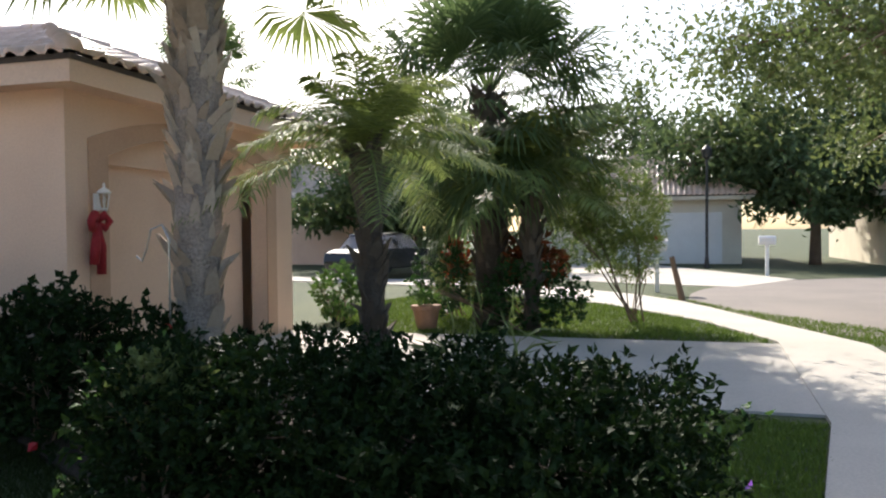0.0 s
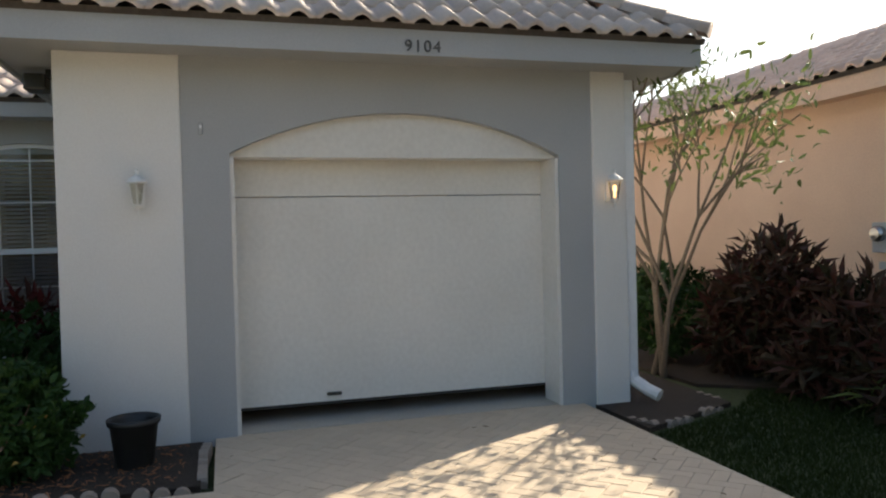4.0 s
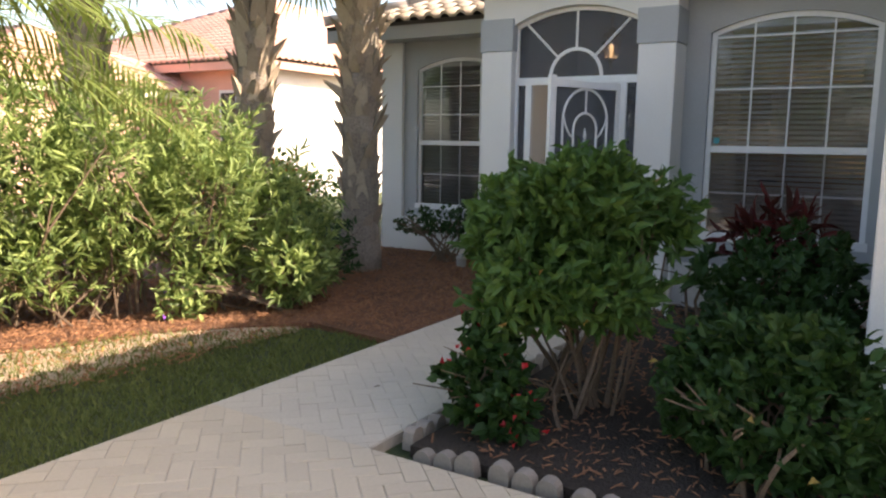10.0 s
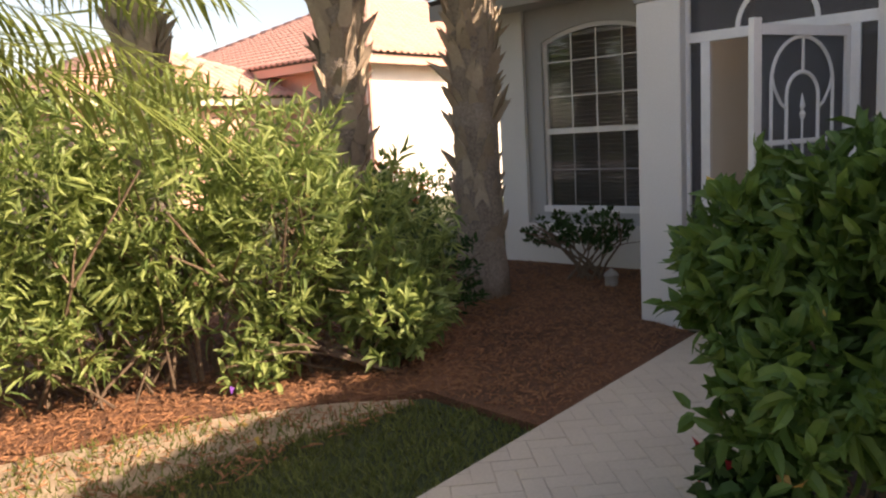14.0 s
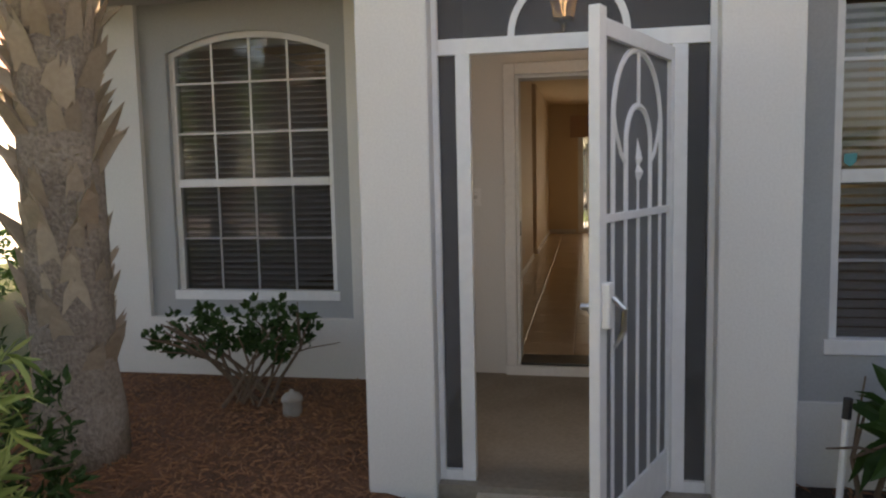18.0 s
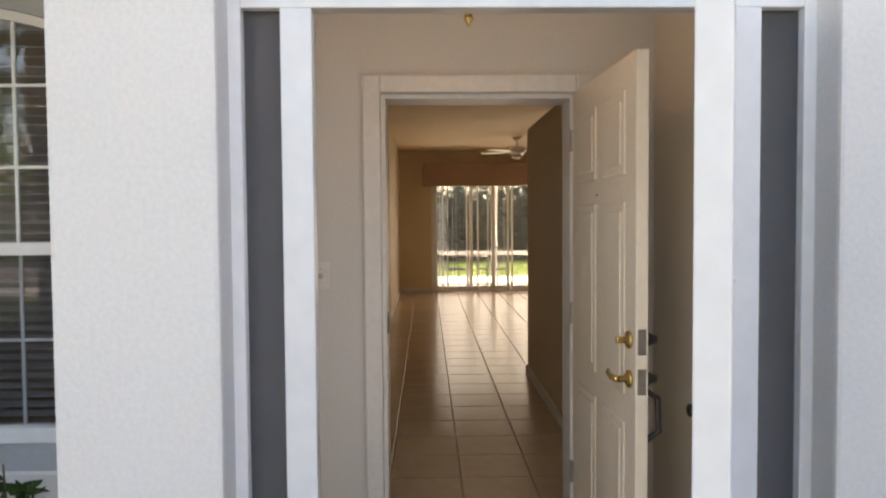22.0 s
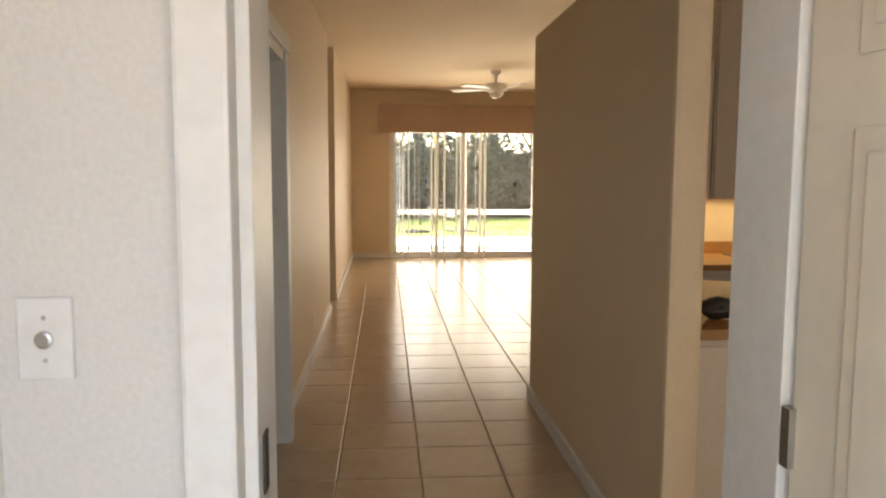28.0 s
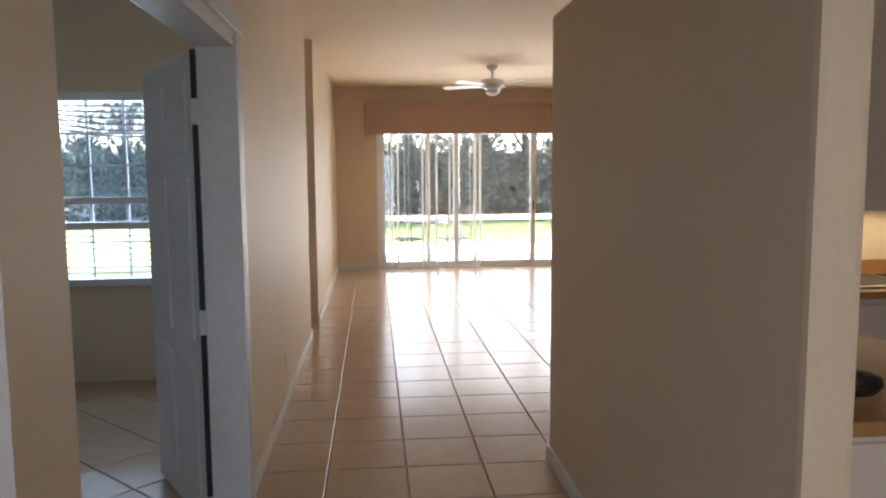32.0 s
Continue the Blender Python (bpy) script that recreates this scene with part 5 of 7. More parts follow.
# ---- kitchen ----
island = thing("kitchen_peninsula", "white kitchen peninsula cabinet under an orange laminate counter", "cabinet")
bm = bmesh.new()
prism(bm, [(-13.16, -3.44), (-13.16, -2.35), (-13.45, -2.47), (-14.25, -2.72), (-14.5, -3.44)], 0.1, 0.93)
part("body", bm, M_CABINET, island)
for y in (-3.4, -2.9):
    boxpart("panel", (-13.16, -13.145, y, y + 0.46, 0.2, 0.9), M_CABINET, island, bevel=0.004)
bm = bmesh.new()
prism(bm, [(-13.10, -3.44), (-13.10, -2.25), (-13.42, -2.40), (-14.32, -2.66), (-14.6, -3.44)], 0.935, 0.975)
part("countertop", bm, M_COUNTER, island, "orange wood-look counter", 0.005)
sinkc = thing("sink_cabinet", "white kitchen base cabinet with a brown counter and steel sink", "cabinet")
boxpart("body", (-15.7, -15.08, -3.41, 1.1, 0.1, 0.93), M_CABINET, sinkc)
for i, y in enumerate((-3.3, -2.75, -2.2, -1.65, -1.1)):
    d = boxpart("drawer_front", (-15.08, -15.06, y, y + 0.5, 0.72, 0.9), M_CABINET, sinkc, bevel=0.004)
    boxpart("knob", (-15.06, -15.04, y + 0.23, y + 0.27, 0.79, 0.83), M_STEEL, d, "small steel knob", 0.006)
    boxpart("door", (-15.08, -15.06, y, y + 0.5, 0.2, 0.7), M_CABINET, sinkc, bevel=0.004)
boxpart("countertop", (-15.7, -15.03, -3.41, 1.1, 0.935, 0.975), M_COUNTER, sinkc, "brown laminate counter", 0.006)
boxpart("backsplash", (-15.7, -15.685, -3.41, 1.1, 0.975, 1.06), M_COUNTER, sinkc)
sink = thing("sink", "stainless steel double kitchen sink set in the counter", "sink")
boxpart("rim", (-15.62, -15.12, -2.1, -0.95, 0.975, 0.988), M_STEEL, sink, bevel=0.004)
for y in (-2.06, -1.5):
    boxpart("bowl", (-15.55, -15.17, y, y + 0.51, 0.984, 0.992), M_DARKM, sink, "dark sink bowl")
tap = thing("kitchen_faucet", "chrome single-lever kitchen faucet", "faucet", at=(-15.58, -1.72, 0.988))
bm = bmesh.new()
tube(bm, [(0, 0, 0), (0, 0, 0.1), (0.03, 0, 0.15), (0.12, 0, 0.17), (0.2, 0, 0.14)], [0.026, 0.02, 0.017, 0.014, 0.012], 10)
part("spout", bm, M_STEEL, tap, smooth=True)
bm = bmesh.new()
tube(bm, [(0, 0, 0.12), (-0.01, 0, 0.17), (0.05, 0, 0.2)], [0.016, 0.014, 0.007], 8)
part("lever", bm, M_STEEL, tap, smooth=True)
tap.scale = (0.72, 0.72, 0.8)
upper = thing("wall_cabinet", "white kitchen wall cabinets", "cabinet")
for y, top in ((-3.4, 2.3), (-2.85, 2.3), (-2.3, 2.75), (-1.75, 2.75)):
    boxpart("body", (-15.69, -15.38, y, y + 0.54, 1.38, top), M_CABINET, upper)
    boxpart("door", (-15.378, -15.36, y + 0.01, y + 0.53, 1.39, top - 0.01), M_CABINET, upper, bevel=0.004)
lightk = thing("hanging_utensil", "dark handled utensil hanging from the wall cabinet", "utensil", at=(-15.42, -1.86, 1.09))
bm = bmesh.new()
lathe(bm, [(0.006, 0), (0.018, 0.02), (0.02, 0.16), (0.012, 0.18), (0.004, 0.19), (0.004, 0.29)], sides=10)
part("handle", bm, M_BLACK, lightk)
bottle = thing("soap_bottle", "dark soap bottle by the sink", "bottle", at=(-15.5, -2.35, 0.975))
bm = bmesh.new()
lathe(bm, [(0.03, 0), (0.032, 0.1), (0.012, 0.13), (0.012, 0.17), (0.02, 0.18)], sides=14)
part("body", bm, M_BLACK, bottle)
cloth = thing("black_bag", "crumpled black bag lying on the peninsula counter", "bag", at=(-13.3, -3.16, 0.975))
bm = bmesh.new()
bmesh.ops.create_icosphere(bm, subdivisions=3, radius=0.075)
for v in bm.verts:
    v.co *= 1 + 0.35 * noise.noise(v.co * 22)
    v.co = Vector((v.co.x * 0.8, v.co.y * 1.3, max(0, v.co.z * 0.55 + 0.045)))
part("body", bm, M_BLACK, cloth)

# ---- den doorway ----
dframe = setting(thing("door_frame_den", "white painted frame of the den doorway", "door frame"))
boxpart("jamb", (-14.45, -14.405, -5.155, -5.0, 0.1, 2.15), M_WHITE, dframe)
boxpart("jamb", (-12.77, -12.73, -5.155, -5.035, 0.1, 2.15), M_WALLI, dframe)
boxpart("head", (-14.405, -12.77, -5.155, -5.01, 2.11, 2.165), M_WHITE, dframe)
boxpart("casing", (-14.52, -14.43, -5.03, -5.0, 0.1, 2.24), M_WHITE, dframe, bevel=0.006)
boxpart("casing", (-14.52, -12.66, -5.03, -4.99, 2.165, 2.25), M_WHITE, dframe, bevel=0.006)
dend = thing("den_door", "white six-panel den door standing open", "door", at=(-14.44, -5.16, 0.12))
dend.rotation_euler = (0, 0, radians(180 + 29.5))
boxpart("leaf", (0.0, 0.8, -0.02, 0.02, 0, 1.98), M_WHITE, dend, bevel=0.003)
for px in (0.1, 0.45):
    for z0, z1 in ((0.12, 0.70), (0.80, 1.48), (1.58, 1.88)):
        for s in (-1, 1):
            boxpart("panel_moulding", (px, px + 0.25, s * 0.02 - 0.008, s * 0.02 + 0.008, z0, z1), M_WHITE, dend, bevel=0.006)
# Solid black strip stands in for the shadow between door and jamb.
boxpart("hinge_gap_shadow", (-14.449, -14.40, -5.178, -5.157, 0.12, 2.1), M_BLACK, dframe, "black strip giving the shadow in the hinge gap")
for z in (0.24, 1.02, 1.86):
    boxpart("hinge", (-14.448, -14.396, -5.18, -5.154, z - 0.05, z + 0.05), M_WHITE, dframe, "painted hinge")
wden = setting(thing("window_3", "bright white-framed den window with grids", "window"))
for n, d in (("frame", (-17.1, -17.0, -6.85, -6.79, 0.84, 2.2)), ("frame", (-17.1, -17.0, -5.76, -5.7, 0.84, 2.2)), ("sill", (-17.1, -16.94, -6.88, -5.67, 0.81, 0.86)), ("head", (-17.1, -17.0, -6.79, -5.76, 2.14, 2.2)), ("meeting_rail", (-17.08, -17.02, -6.79, -5.76, 1.40, 1.45))):
    boxpart(n, d, M_ALU, wden)
for y in (-6.53, -6.27, -6.02):
    boxpart("muntin", (-17.07, -17.05, y - 0.008, y + 0.008, 0.86, 2.14), M_ALU, wden)
for z in (1.12, 1.68, 1.91):
    boxpart("muntin", (-17.072, -17.048, -6.79, -5.76, z - 0.008, z + 0.008), M_ALU, wden)
boxpart("pane", (-17.064, -17.058, -6.79, -5.76, 0.86, 2.14), M_GLASS, wden).visible_shadow = False
blind(-16.97, -6.78, -5.77, 0.9, 1.22, 0.045, 0.25, "white horizontal blind covering the lower den window")
sag = thing("window_blind", "white blind bunched and sagging at the den window's head", "blind", "window blinds")
for i in range(6):
    bm = bmesh.new()
    pth = [(-16.97, -6.78 + 1.0 * k / 10, 2.1 - i * 0.012 - 0.16 * (i / 5) * math.sin(math.pi * (0.15 + 0.6 * k / 10))) for k in range(11)]
    tube(bm, pth, 0.009, 4)
    part("slat", bm, M_BLIND, sag)

# ---- lamps ----
def lantern(name, label, x, y, z, lit, size=0.78):
    t = thing(name, label, "wall lamp", "wall lanterns", (x, y, z))
    boxpart("backplate", (0, 0.025, -0.05, 0.05, -0.12, 0.1), M_WHITE, t, bevel=0.006)
    bm = bmesh.new()
    tube(bm, [(0.02, 0, -0.02), (0.08, 0, -0.10), (0.13, 0, -0.10)], 0.010, 8)
    part("arm", bm, M_WHITE, t)
    for k in range(6):
        a = 2 * math.pi * k / 6
        bm = bmesh.new()
        tube(bm, [(0.13 + 0.045 * math.cos(a), 0.045 * math.sin(a), -0.09), (0.13 + 0.075 * math.cos(a), 0.075 * math.sin(a), 0.10)], 0.005, 5)
        part("cage_rib", bm, M_WHITE, t)
    bm = bmesh.new()
    lathe(bm, [(0.04, -0.09), (0.07, 0.1)], (0.13, 0, 0), 6, caps=False)
    glass = part("glass", bm, M_LAMPG, t)
    glass.visible_shadow = False
    bm = bmesh.new()
    lathe(bm, [(0.085, 0.1), (0.09, 0.115), (0.06, 0.15), (0.02, 0.175), (0.012, 0.2), (0.018, 0.215), (0.002, 0.24)], (0.13, 0, 0), 12)
    part("cap", bm, M_WHITE, t)
    bm = bmesh.new()
    lathe(bm, [(0.05, -0.09), (0.045, -0.11), (0.012, -0.13), (0.016, -0.15), (0.002, -0.2)], (0.13, 0, 0), 12)
    part("base", bm, M_WHITE, t)
    bm = bmesh.new()
    lathe(bm, [(0.01, -0.08), (0.012, -0.02), (0.022, 0.01), (0.016, 0.045), (0.002, 0.06)], (0.13, 0, 0), 10)
    part("bulb", bm, M_BULB if lit else M_WHITE, glass, "glowing bulb" if lit else "")
    t.scale = (size,) * 3
    return t


lantern("wall_lantern", "white wall lantern, unlit, on the garage wall", -6.94, -1.14, 1.83, False)
lantern("wall_lantern", "white wall lantern with a glowing bulb on the garage wall", -6.94, 2.66, 1.83, True)
pend = thing("pendant_lantern", "brass and glass lantern hanging lit in the entry porch", "pendant lamp", at=(-10.75, -4.36, 2.36))
bm = bmesh.new()
tube(bm, [(0, 0, 0.3), (0, 0, 0.63)], 0.008, 6)
part("chain", bm, M_BRASS, pend)
bm = bmesh.new()
lathe(bm, [(0.02, 0.3), (0.05, 0.27), (0.11, 0.2), (0.115, 0.19)], sides=6)
part("cap", bm, M_BRASS, pend)
bm = bmesh.new()
lathe(bm, [(0.06, -0.02), (0.11, 0.19)], sides=6, caps=False)
part("glass", bm, M_LAMPG, pend).visible_shadow = False
bm = bmesh.new()
lathe(bm, [(0.065, -0.02), (0.06, -0.035), (0.02, -0.05), (0.012, -0.09), (0.018, -0.1), (0.002, -0.13)], sides=12)
part("base", bm, M_BRASS, pend)
for k in range(6):
    a = 2 * math.pi * k / 6
    bm = bmesh.new()
    tube(bm, [(0.06 * math.cos(a), 0.06 * math.sin(a), -0.02), (0.11 * math.cos(a), 0.11 * math.sin(a), 0.19)], 0.005, 5)
    part("rib", bm, M_BRASS, pend)
bm = bmesh.new()
lathe(bm, [(0.01, -0.01), (0.014, 0.05), (0.026, 0.08), (0.018, 0.12), (0.002, 0.14)], sides=10)
part("bulb", bm, M_BULB, pend, "glowing bulb")
bulb = new("pendant_light", bpy.data.lights.new("pendant_light", "POINT"))
bulb.data.energy, bulb.data.color, bulb.data.shadow_soft_size = 0.3, (1.0, 0.68, 0.38), 0.05
bulb.location = (-10.75, -4.36, 2.38)

# ---- numbers on the garage fascia ----
for i, ch in enumerate("9104"):
    cu = bpy.data.curves.new("digit", "FONT")
    cu.body, cu.size, cu.extrude, cu.align_x = ch, 0.125, 0.006, "CENTER"
    tmp = bpy.data.objects.new("digit", cu)
    me = bpy.data.meshes.new_from_object(tmp)
    bpy.data.objects.remove(tmp)
    me.materials.clear()
    me.materials.append(M_DIGIT)
    ob = new("house_number", me)
    ob.matrix_world = pose(-6.522, 0.80 + i * 0.074, 2.855, 90, 0, 90)
    tagged(ob, "black house number digit on the grey fascia", "house number", "house numbers")
sensor = thing("wall_sensor", "small grey sensor on the grey garage wall", "sensor", at=(-6.96, -0.70, 2.32))
boxpart("body", (0, 0.02, -0.015, 0.015, -0.045, 0.045), M_GREY, sensor, bevel=0.008)
boxpart("lens", (0.02, 0.025, -0.008, 0.008, 0.0, 0.025), M_ALU, sensor)
flood = thing("flood_light", "dark flood light under the garage eave", "flood light", at=(-7.6, -1.80, 2.78))
boxpart("mount", (-0.05, 0.05, -0.05, 0.1, 0.0, 0.07), M_DARKM, flood, bevel=0.006)
boxpart("head", (-0.1, 0.1, -0.2, -0.04, -0.1, 0.03), M_DARKM, flood, bevel=0.02)
spout = thing("downspout", "white aluminium downspout with an elbow at the garage corner", "downspout", at=(-6.98, 2.88, 0))
boxpart("pipe", (-0.06, 0.02, -0.045, 0.045, 0.22, 2.8), M_ALU, spout, bevel=0.01)
bm = bmesh.new()
tube(bm, [(-0.02, 0, 0.24), (0.0, 0.01, 0.16), (0.1, 0.08, 0.09), (0.2, 0.14, 0.05)], [0.055, 0.055, 0.055, 0.055], 10)
part("elbow", bm, M_ALU, spout)

# ---- pot and bed edging ----
pot = thing("plant_pot", "empty black plastic plant pot beside the garage", "plant pot", at=(-6.45, -1.17, 0.0))
bm = bmesh.new()
lathe(bm, [(0.115, 0), (0.12, 0.01), (0.152, 0.28), (0.168, 0.285), (0.172, 0.32), (0.16, 0.325), (0.147, 0.29), (0.127, 0.1)], sides=28)
part("pot", bm, M_BLACK, pot, smooth=True)
bm = bmesh.new()
lathe(bm, [(0.125, 0.11), (0.127, 0.13)], sides=20)
part("soil", bm, M_SOIL, pot)
EDGE = bpy.data.meshes.new("edging_block")
bm = bmesh.new()
for k in range(3):
    pts = [(0.115 * (k - 1) + 0.05 * math.cos(a), 0.022 + 0.05 * math.sin(a)) for a in [math.pi * q / 6 for q in range(7)]]
    prism(bm, pts + [(pts[-1][0], -0.04), (pts[0][0], -0.04)], -0.03, 0.03, "y")
bmesh.ops.recalc_face_normals(bm, faces=bm.faces)
bm.to_mesh(EDGE)
bm.free()
EDGE.materials.append(M_EDGER)
rng = np.random.default_rng(8)


def edging(a, b, group):
    a, b = Vector((*a, 0)), Vector((*b, 0))
    n = int((b - a).length / 0.35)
    ang = math.degrees(math.atan2(b.y - a.y, b.x - a.x))
    for i in range(n):
        p = a.lerp(b, (i + 0.5) / n)
        ob = new("edging_block", EDGE)
        ob.matrix_world = pose(p.x + rng.normal(0, 0.008), p.y + rng.normal(0, 0.008), (-0.075 if group[0] == "s" else -0.02) + rng.normal(0, 0.008), rng.normal(0, 4), rng.normal(0, 4), ang + rng.normal(0, 3))
        tagged(ob, "scalloped concrete edging block round the bed", "edging block", group)


edging((-5.80, -3.45), (-5.80, -0.76), "bed edging")
edging((-5.86, -3.54), (-8.9, -3.54), "bed edging")
edging((-5.9, -0.72), (-6.85, -0.72), "bed edging")
edging((-6.5, 2.55), (-6.15, 2.6), "side bed edging")
edging((-6.15, 2.65), (-6.6, 3.55), "side bed edging")
edging((-6.65, 3.58), (-7.2, 3.6), "side bed edging")
for i in range(9):
    a = math.pi * (0.55 + 0.9 * i / 9)
    ob = new("paver_block", EDGE)
    ob.matrix_world = pose(-3.98 + 0.56 * math.cos(a), -5.36 + 0.56 * math.sin(a), 0.02, 0, 0, math.degrees(a) + 90)
    tagged(ob, "pale concrete block of a ring planter", "edging block", "ring planter blocks")

# ---- small fittings indoors ----
outlet = thing("wall_outlet", "white power outlet plate low on the hall wall", "outlet")
boxpart("plate", (-16.0, -15.93, -5.03, -5.024, 0.4, 0.51), M_WHITE, outlet, bevel=0.002)
for z in (0.435, 0.475):
    boxpart("socket", (-15.985, -15.945, -5.024, -5.022, z - 0.012, z + 0.012), M_BLIND, outlet)
for x, y in ((-13.6, -4.35), (-16.4, -4.6)):
    det = thing("smoke_detector", "round white smoke detector on the ceiling", "smoke detector", "smoke detectors", (x, y, 2.9))
    bm = bmesh.new()
    lathe(bm, [(0.065, 0), (0.065, -0.02), (0.05, -0.035), (0.02, -0.04)], sides=20)
    part("body", bm, M_WHITE, det, smooth=True)
for y, z in ((-2.28, 1.35), (-2.95, 1.62)):
    knob = thing("glass_decal", "small dark round marker on the sliding door glass", "marker", "glass markers", (-23.208, y, z))
    bm = bmesh.new()
    lathe(bm, [(0.035, 0), (0.035, 0.006), (0.02, 0.012)], sides=14)
    bmesh.ops.transform(bm, matrix=pose(0, 0, 0, 0, 90), verts=bm.verts)
    part("disc", bm, M_BLACK, knob)

# ---- planting by the white house ----
bush("trimmed_shrub", "leafy green shrub on bare woody stems in the planting bed", [(-6.95, -3.14, 1.14, 0.46, 0.48, 0.27), (-7.2, -2.85, 1.06, 0.34, 0.32, 0.22), (-6.62, -3.16, 0.74, 0.38, 0.38, 0.26), (-6.75, -2.85, 0.7, 0.32, 0.3, 0.22), (-7.35, -3.3, 0.98, 0.28, 0.3, 0.25), (-6.5, -3.3, 0.62, 0.24, 0.24, 0.18), (-6.88, -3.5, 0.98, 0.4, 0.32, 0.26), (-6.95, -3.5, 0.72, 0.26, 0.2, 0.14)], 9800, 0.09, 0.038, M_LEAF, 11, 20, (-6.85, -3.02), extra=(("yellow_leaves", M_DRYLEAF, 22, 0.075, 0.035),), fine=True)
bush("boxy_hedge", "dense dark green clipped shrub at the bed's edge", [(-6.4, -1.9, 0.36, 0.36, 0.42, 0.38), (-6.65, -2.25, 0.3, 0.36, 0.3, 0.32)], 5200, 0.075, 0.04, M_LEAFD, 12, 14, (-6.4, -2.0), flat_top=0.72, extra=(("yellow_leaves", M_DRYLEAF, 10, 0.06, 0.035),), fine=True)
bush("geranium", "low geranium with red flower heads at the walk", [(-6.32, -3.36, 0.26, 0.26, 0.22, 0.26), (-6.2, -3.2, 0.16, 0.2, 0.25, 0.16), (-6.5, -3.42, 0.36, 0.16, 0.14, 0.2)], 1300, 0.07, 0.06, M_LEAFD, 13, 8, (-6.4, -3.2), category="flower", extra=(("petals", M_PETAL, 60, 0.045, 0.035),), fine=True)
bush("red_dracaena", "dark red-leaved plant under the window", [(-8.9, -2.35, 0.74, 0.34, 0.38, 0.32)], 420, 0.2, 0.045, M_WINE, 14, 7, (-8.9, -2.35), fine=True)
bush("window_shrub", "dark leafy shrub in front of the dining window", [(-8.3, -2.2, 0.5, 0.6, 0.5, 0.45), (-7.6, -2.2, 0.4, 0.5, 0.45, 0.4)], 3600, 0.08, 0.045, M_LEAFD, 15, 10, (-8.0, -2.2), fine=True)
bush("small_bush", "sparse dark green bush under the den window", [(-10.9, -6.45, 0.52, 0.26, 0.42, 0.2), (-10.9, -6.9, 0.42, 0.2, 0.28, 0.16), (-10.85, -6.2, 0.48, 0.22, 0.25, 0.2)], 1000, 0.055, 0.036, M_LEAFD, 16, 14, (-10.85, -6.4), fine=True)
bush("broadleaf_sprig", "young plant with broad green leaves under the dining window", [(-9.5, -3.0, 0.46, 0.1, 0.12, 0.14)], 14, 0.2, 0.085, M_LEAFD, 17, 2, (-9.5, -3.0), fine=True)
globe = thing("garden_globe", "small pale stone ornament in the mulch", "ornament", at=(-10.63, -6.05, 0.0))
bm = bmesh.new()
lathe(bm, [(0.055, -0.03), (0.06, 0.02), (0.058, 0.07), (0.068, 0.08), (0.066, 0.1), (0.045, 0.125), (0.02, 0.135), (0.012, 0.15)], sides=18)
part("body", bm, M_ROCK, globe, smooth=True)
stake = thing("sprinkler_riser", "white sprinkler riser pipe with a dark head", "sprinkler", at=(-9.38, -3.27, 0.0))
bm = bmesh.new()
tube(bm, [(0, 0, -0.05), (0.02, 0.02, 0.5)], 0.014, 8)
part("pipe", bm, M_WHITE, stake)
bm = bmesh.new()
tube(bm, [(0.02, 0.02, 0.5), (0.024, 0.024, 0.58)], 0.018, 8)
part("head", bm, M_BLACK, stake)
sticker = thing("window_sticker", "small teal sticker on the dining window", "sticker")
bm = bmesh.new()
prism(bm, [(-3.10, 1.485), (-3.075, 1.465), (-3.05, 1.485), (-3.045, 1.525), (-3.10, 1.525)], -9.969, -9.966, "x")
part("shield", bm, M_TEAL, sticker)

palm("cabbage_palm", "tall cabbage palm with rough leaf stubs beside the house", -9.8, -6.92, 3.9, 0.2, 21, "fan", fronds=30, size=0.95, bulge=0.1, boot_from=0.12)
palm("cabbage_palm", "cabbage palm with a stubby trunk behind the shrubs", -8.75, -7.55, 4.2, 0.19, 22, "fan", fronds=30, size=1.0, boot_from=0.3, lean=(-0.15, 0.1))
palm("cabbage_palm", "cabbage palm behind the oleander hedge", -7.75, -8.9, 3.7, 0.19, 23, "fan", fronds=28, size=1.0, boot_from=0.3)
palm("feather_palm", "sunlit feather palm with arching fronds beside the front lawn", -4.2, -5.75, 2.05, 0.09, 24, "feather", pruned=(40, 150), fronds=120, size=1.2, boots=True, low=-0.08, arch_by=0.65, frond_mat=M_FROND)
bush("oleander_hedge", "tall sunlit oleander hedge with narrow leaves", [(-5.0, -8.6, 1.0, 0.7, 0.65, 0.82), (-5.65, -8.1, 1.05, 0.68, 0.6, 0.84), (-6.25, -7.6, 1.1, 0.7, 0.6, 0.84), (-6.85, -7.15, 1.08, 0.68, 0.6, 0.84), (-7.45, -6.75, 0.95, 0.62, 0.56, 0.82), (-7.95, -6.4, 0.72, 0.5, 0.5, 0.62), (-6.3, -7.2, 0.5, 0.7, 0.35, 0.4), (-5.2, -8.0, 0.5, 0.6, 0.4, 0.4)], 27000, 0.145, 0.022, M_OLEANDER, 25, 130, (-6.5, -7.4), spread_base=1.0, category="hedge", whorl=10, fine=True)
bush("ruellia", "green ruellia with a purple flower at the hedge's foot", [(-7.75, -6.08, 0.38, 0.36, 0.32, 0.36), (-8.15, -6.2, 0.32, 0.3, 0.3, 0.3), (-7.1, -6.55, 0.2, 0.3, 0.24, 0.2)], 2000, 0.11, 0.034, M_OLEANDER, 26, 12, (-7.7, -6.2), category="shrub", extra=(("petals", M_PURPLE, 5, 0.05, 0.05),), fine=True)
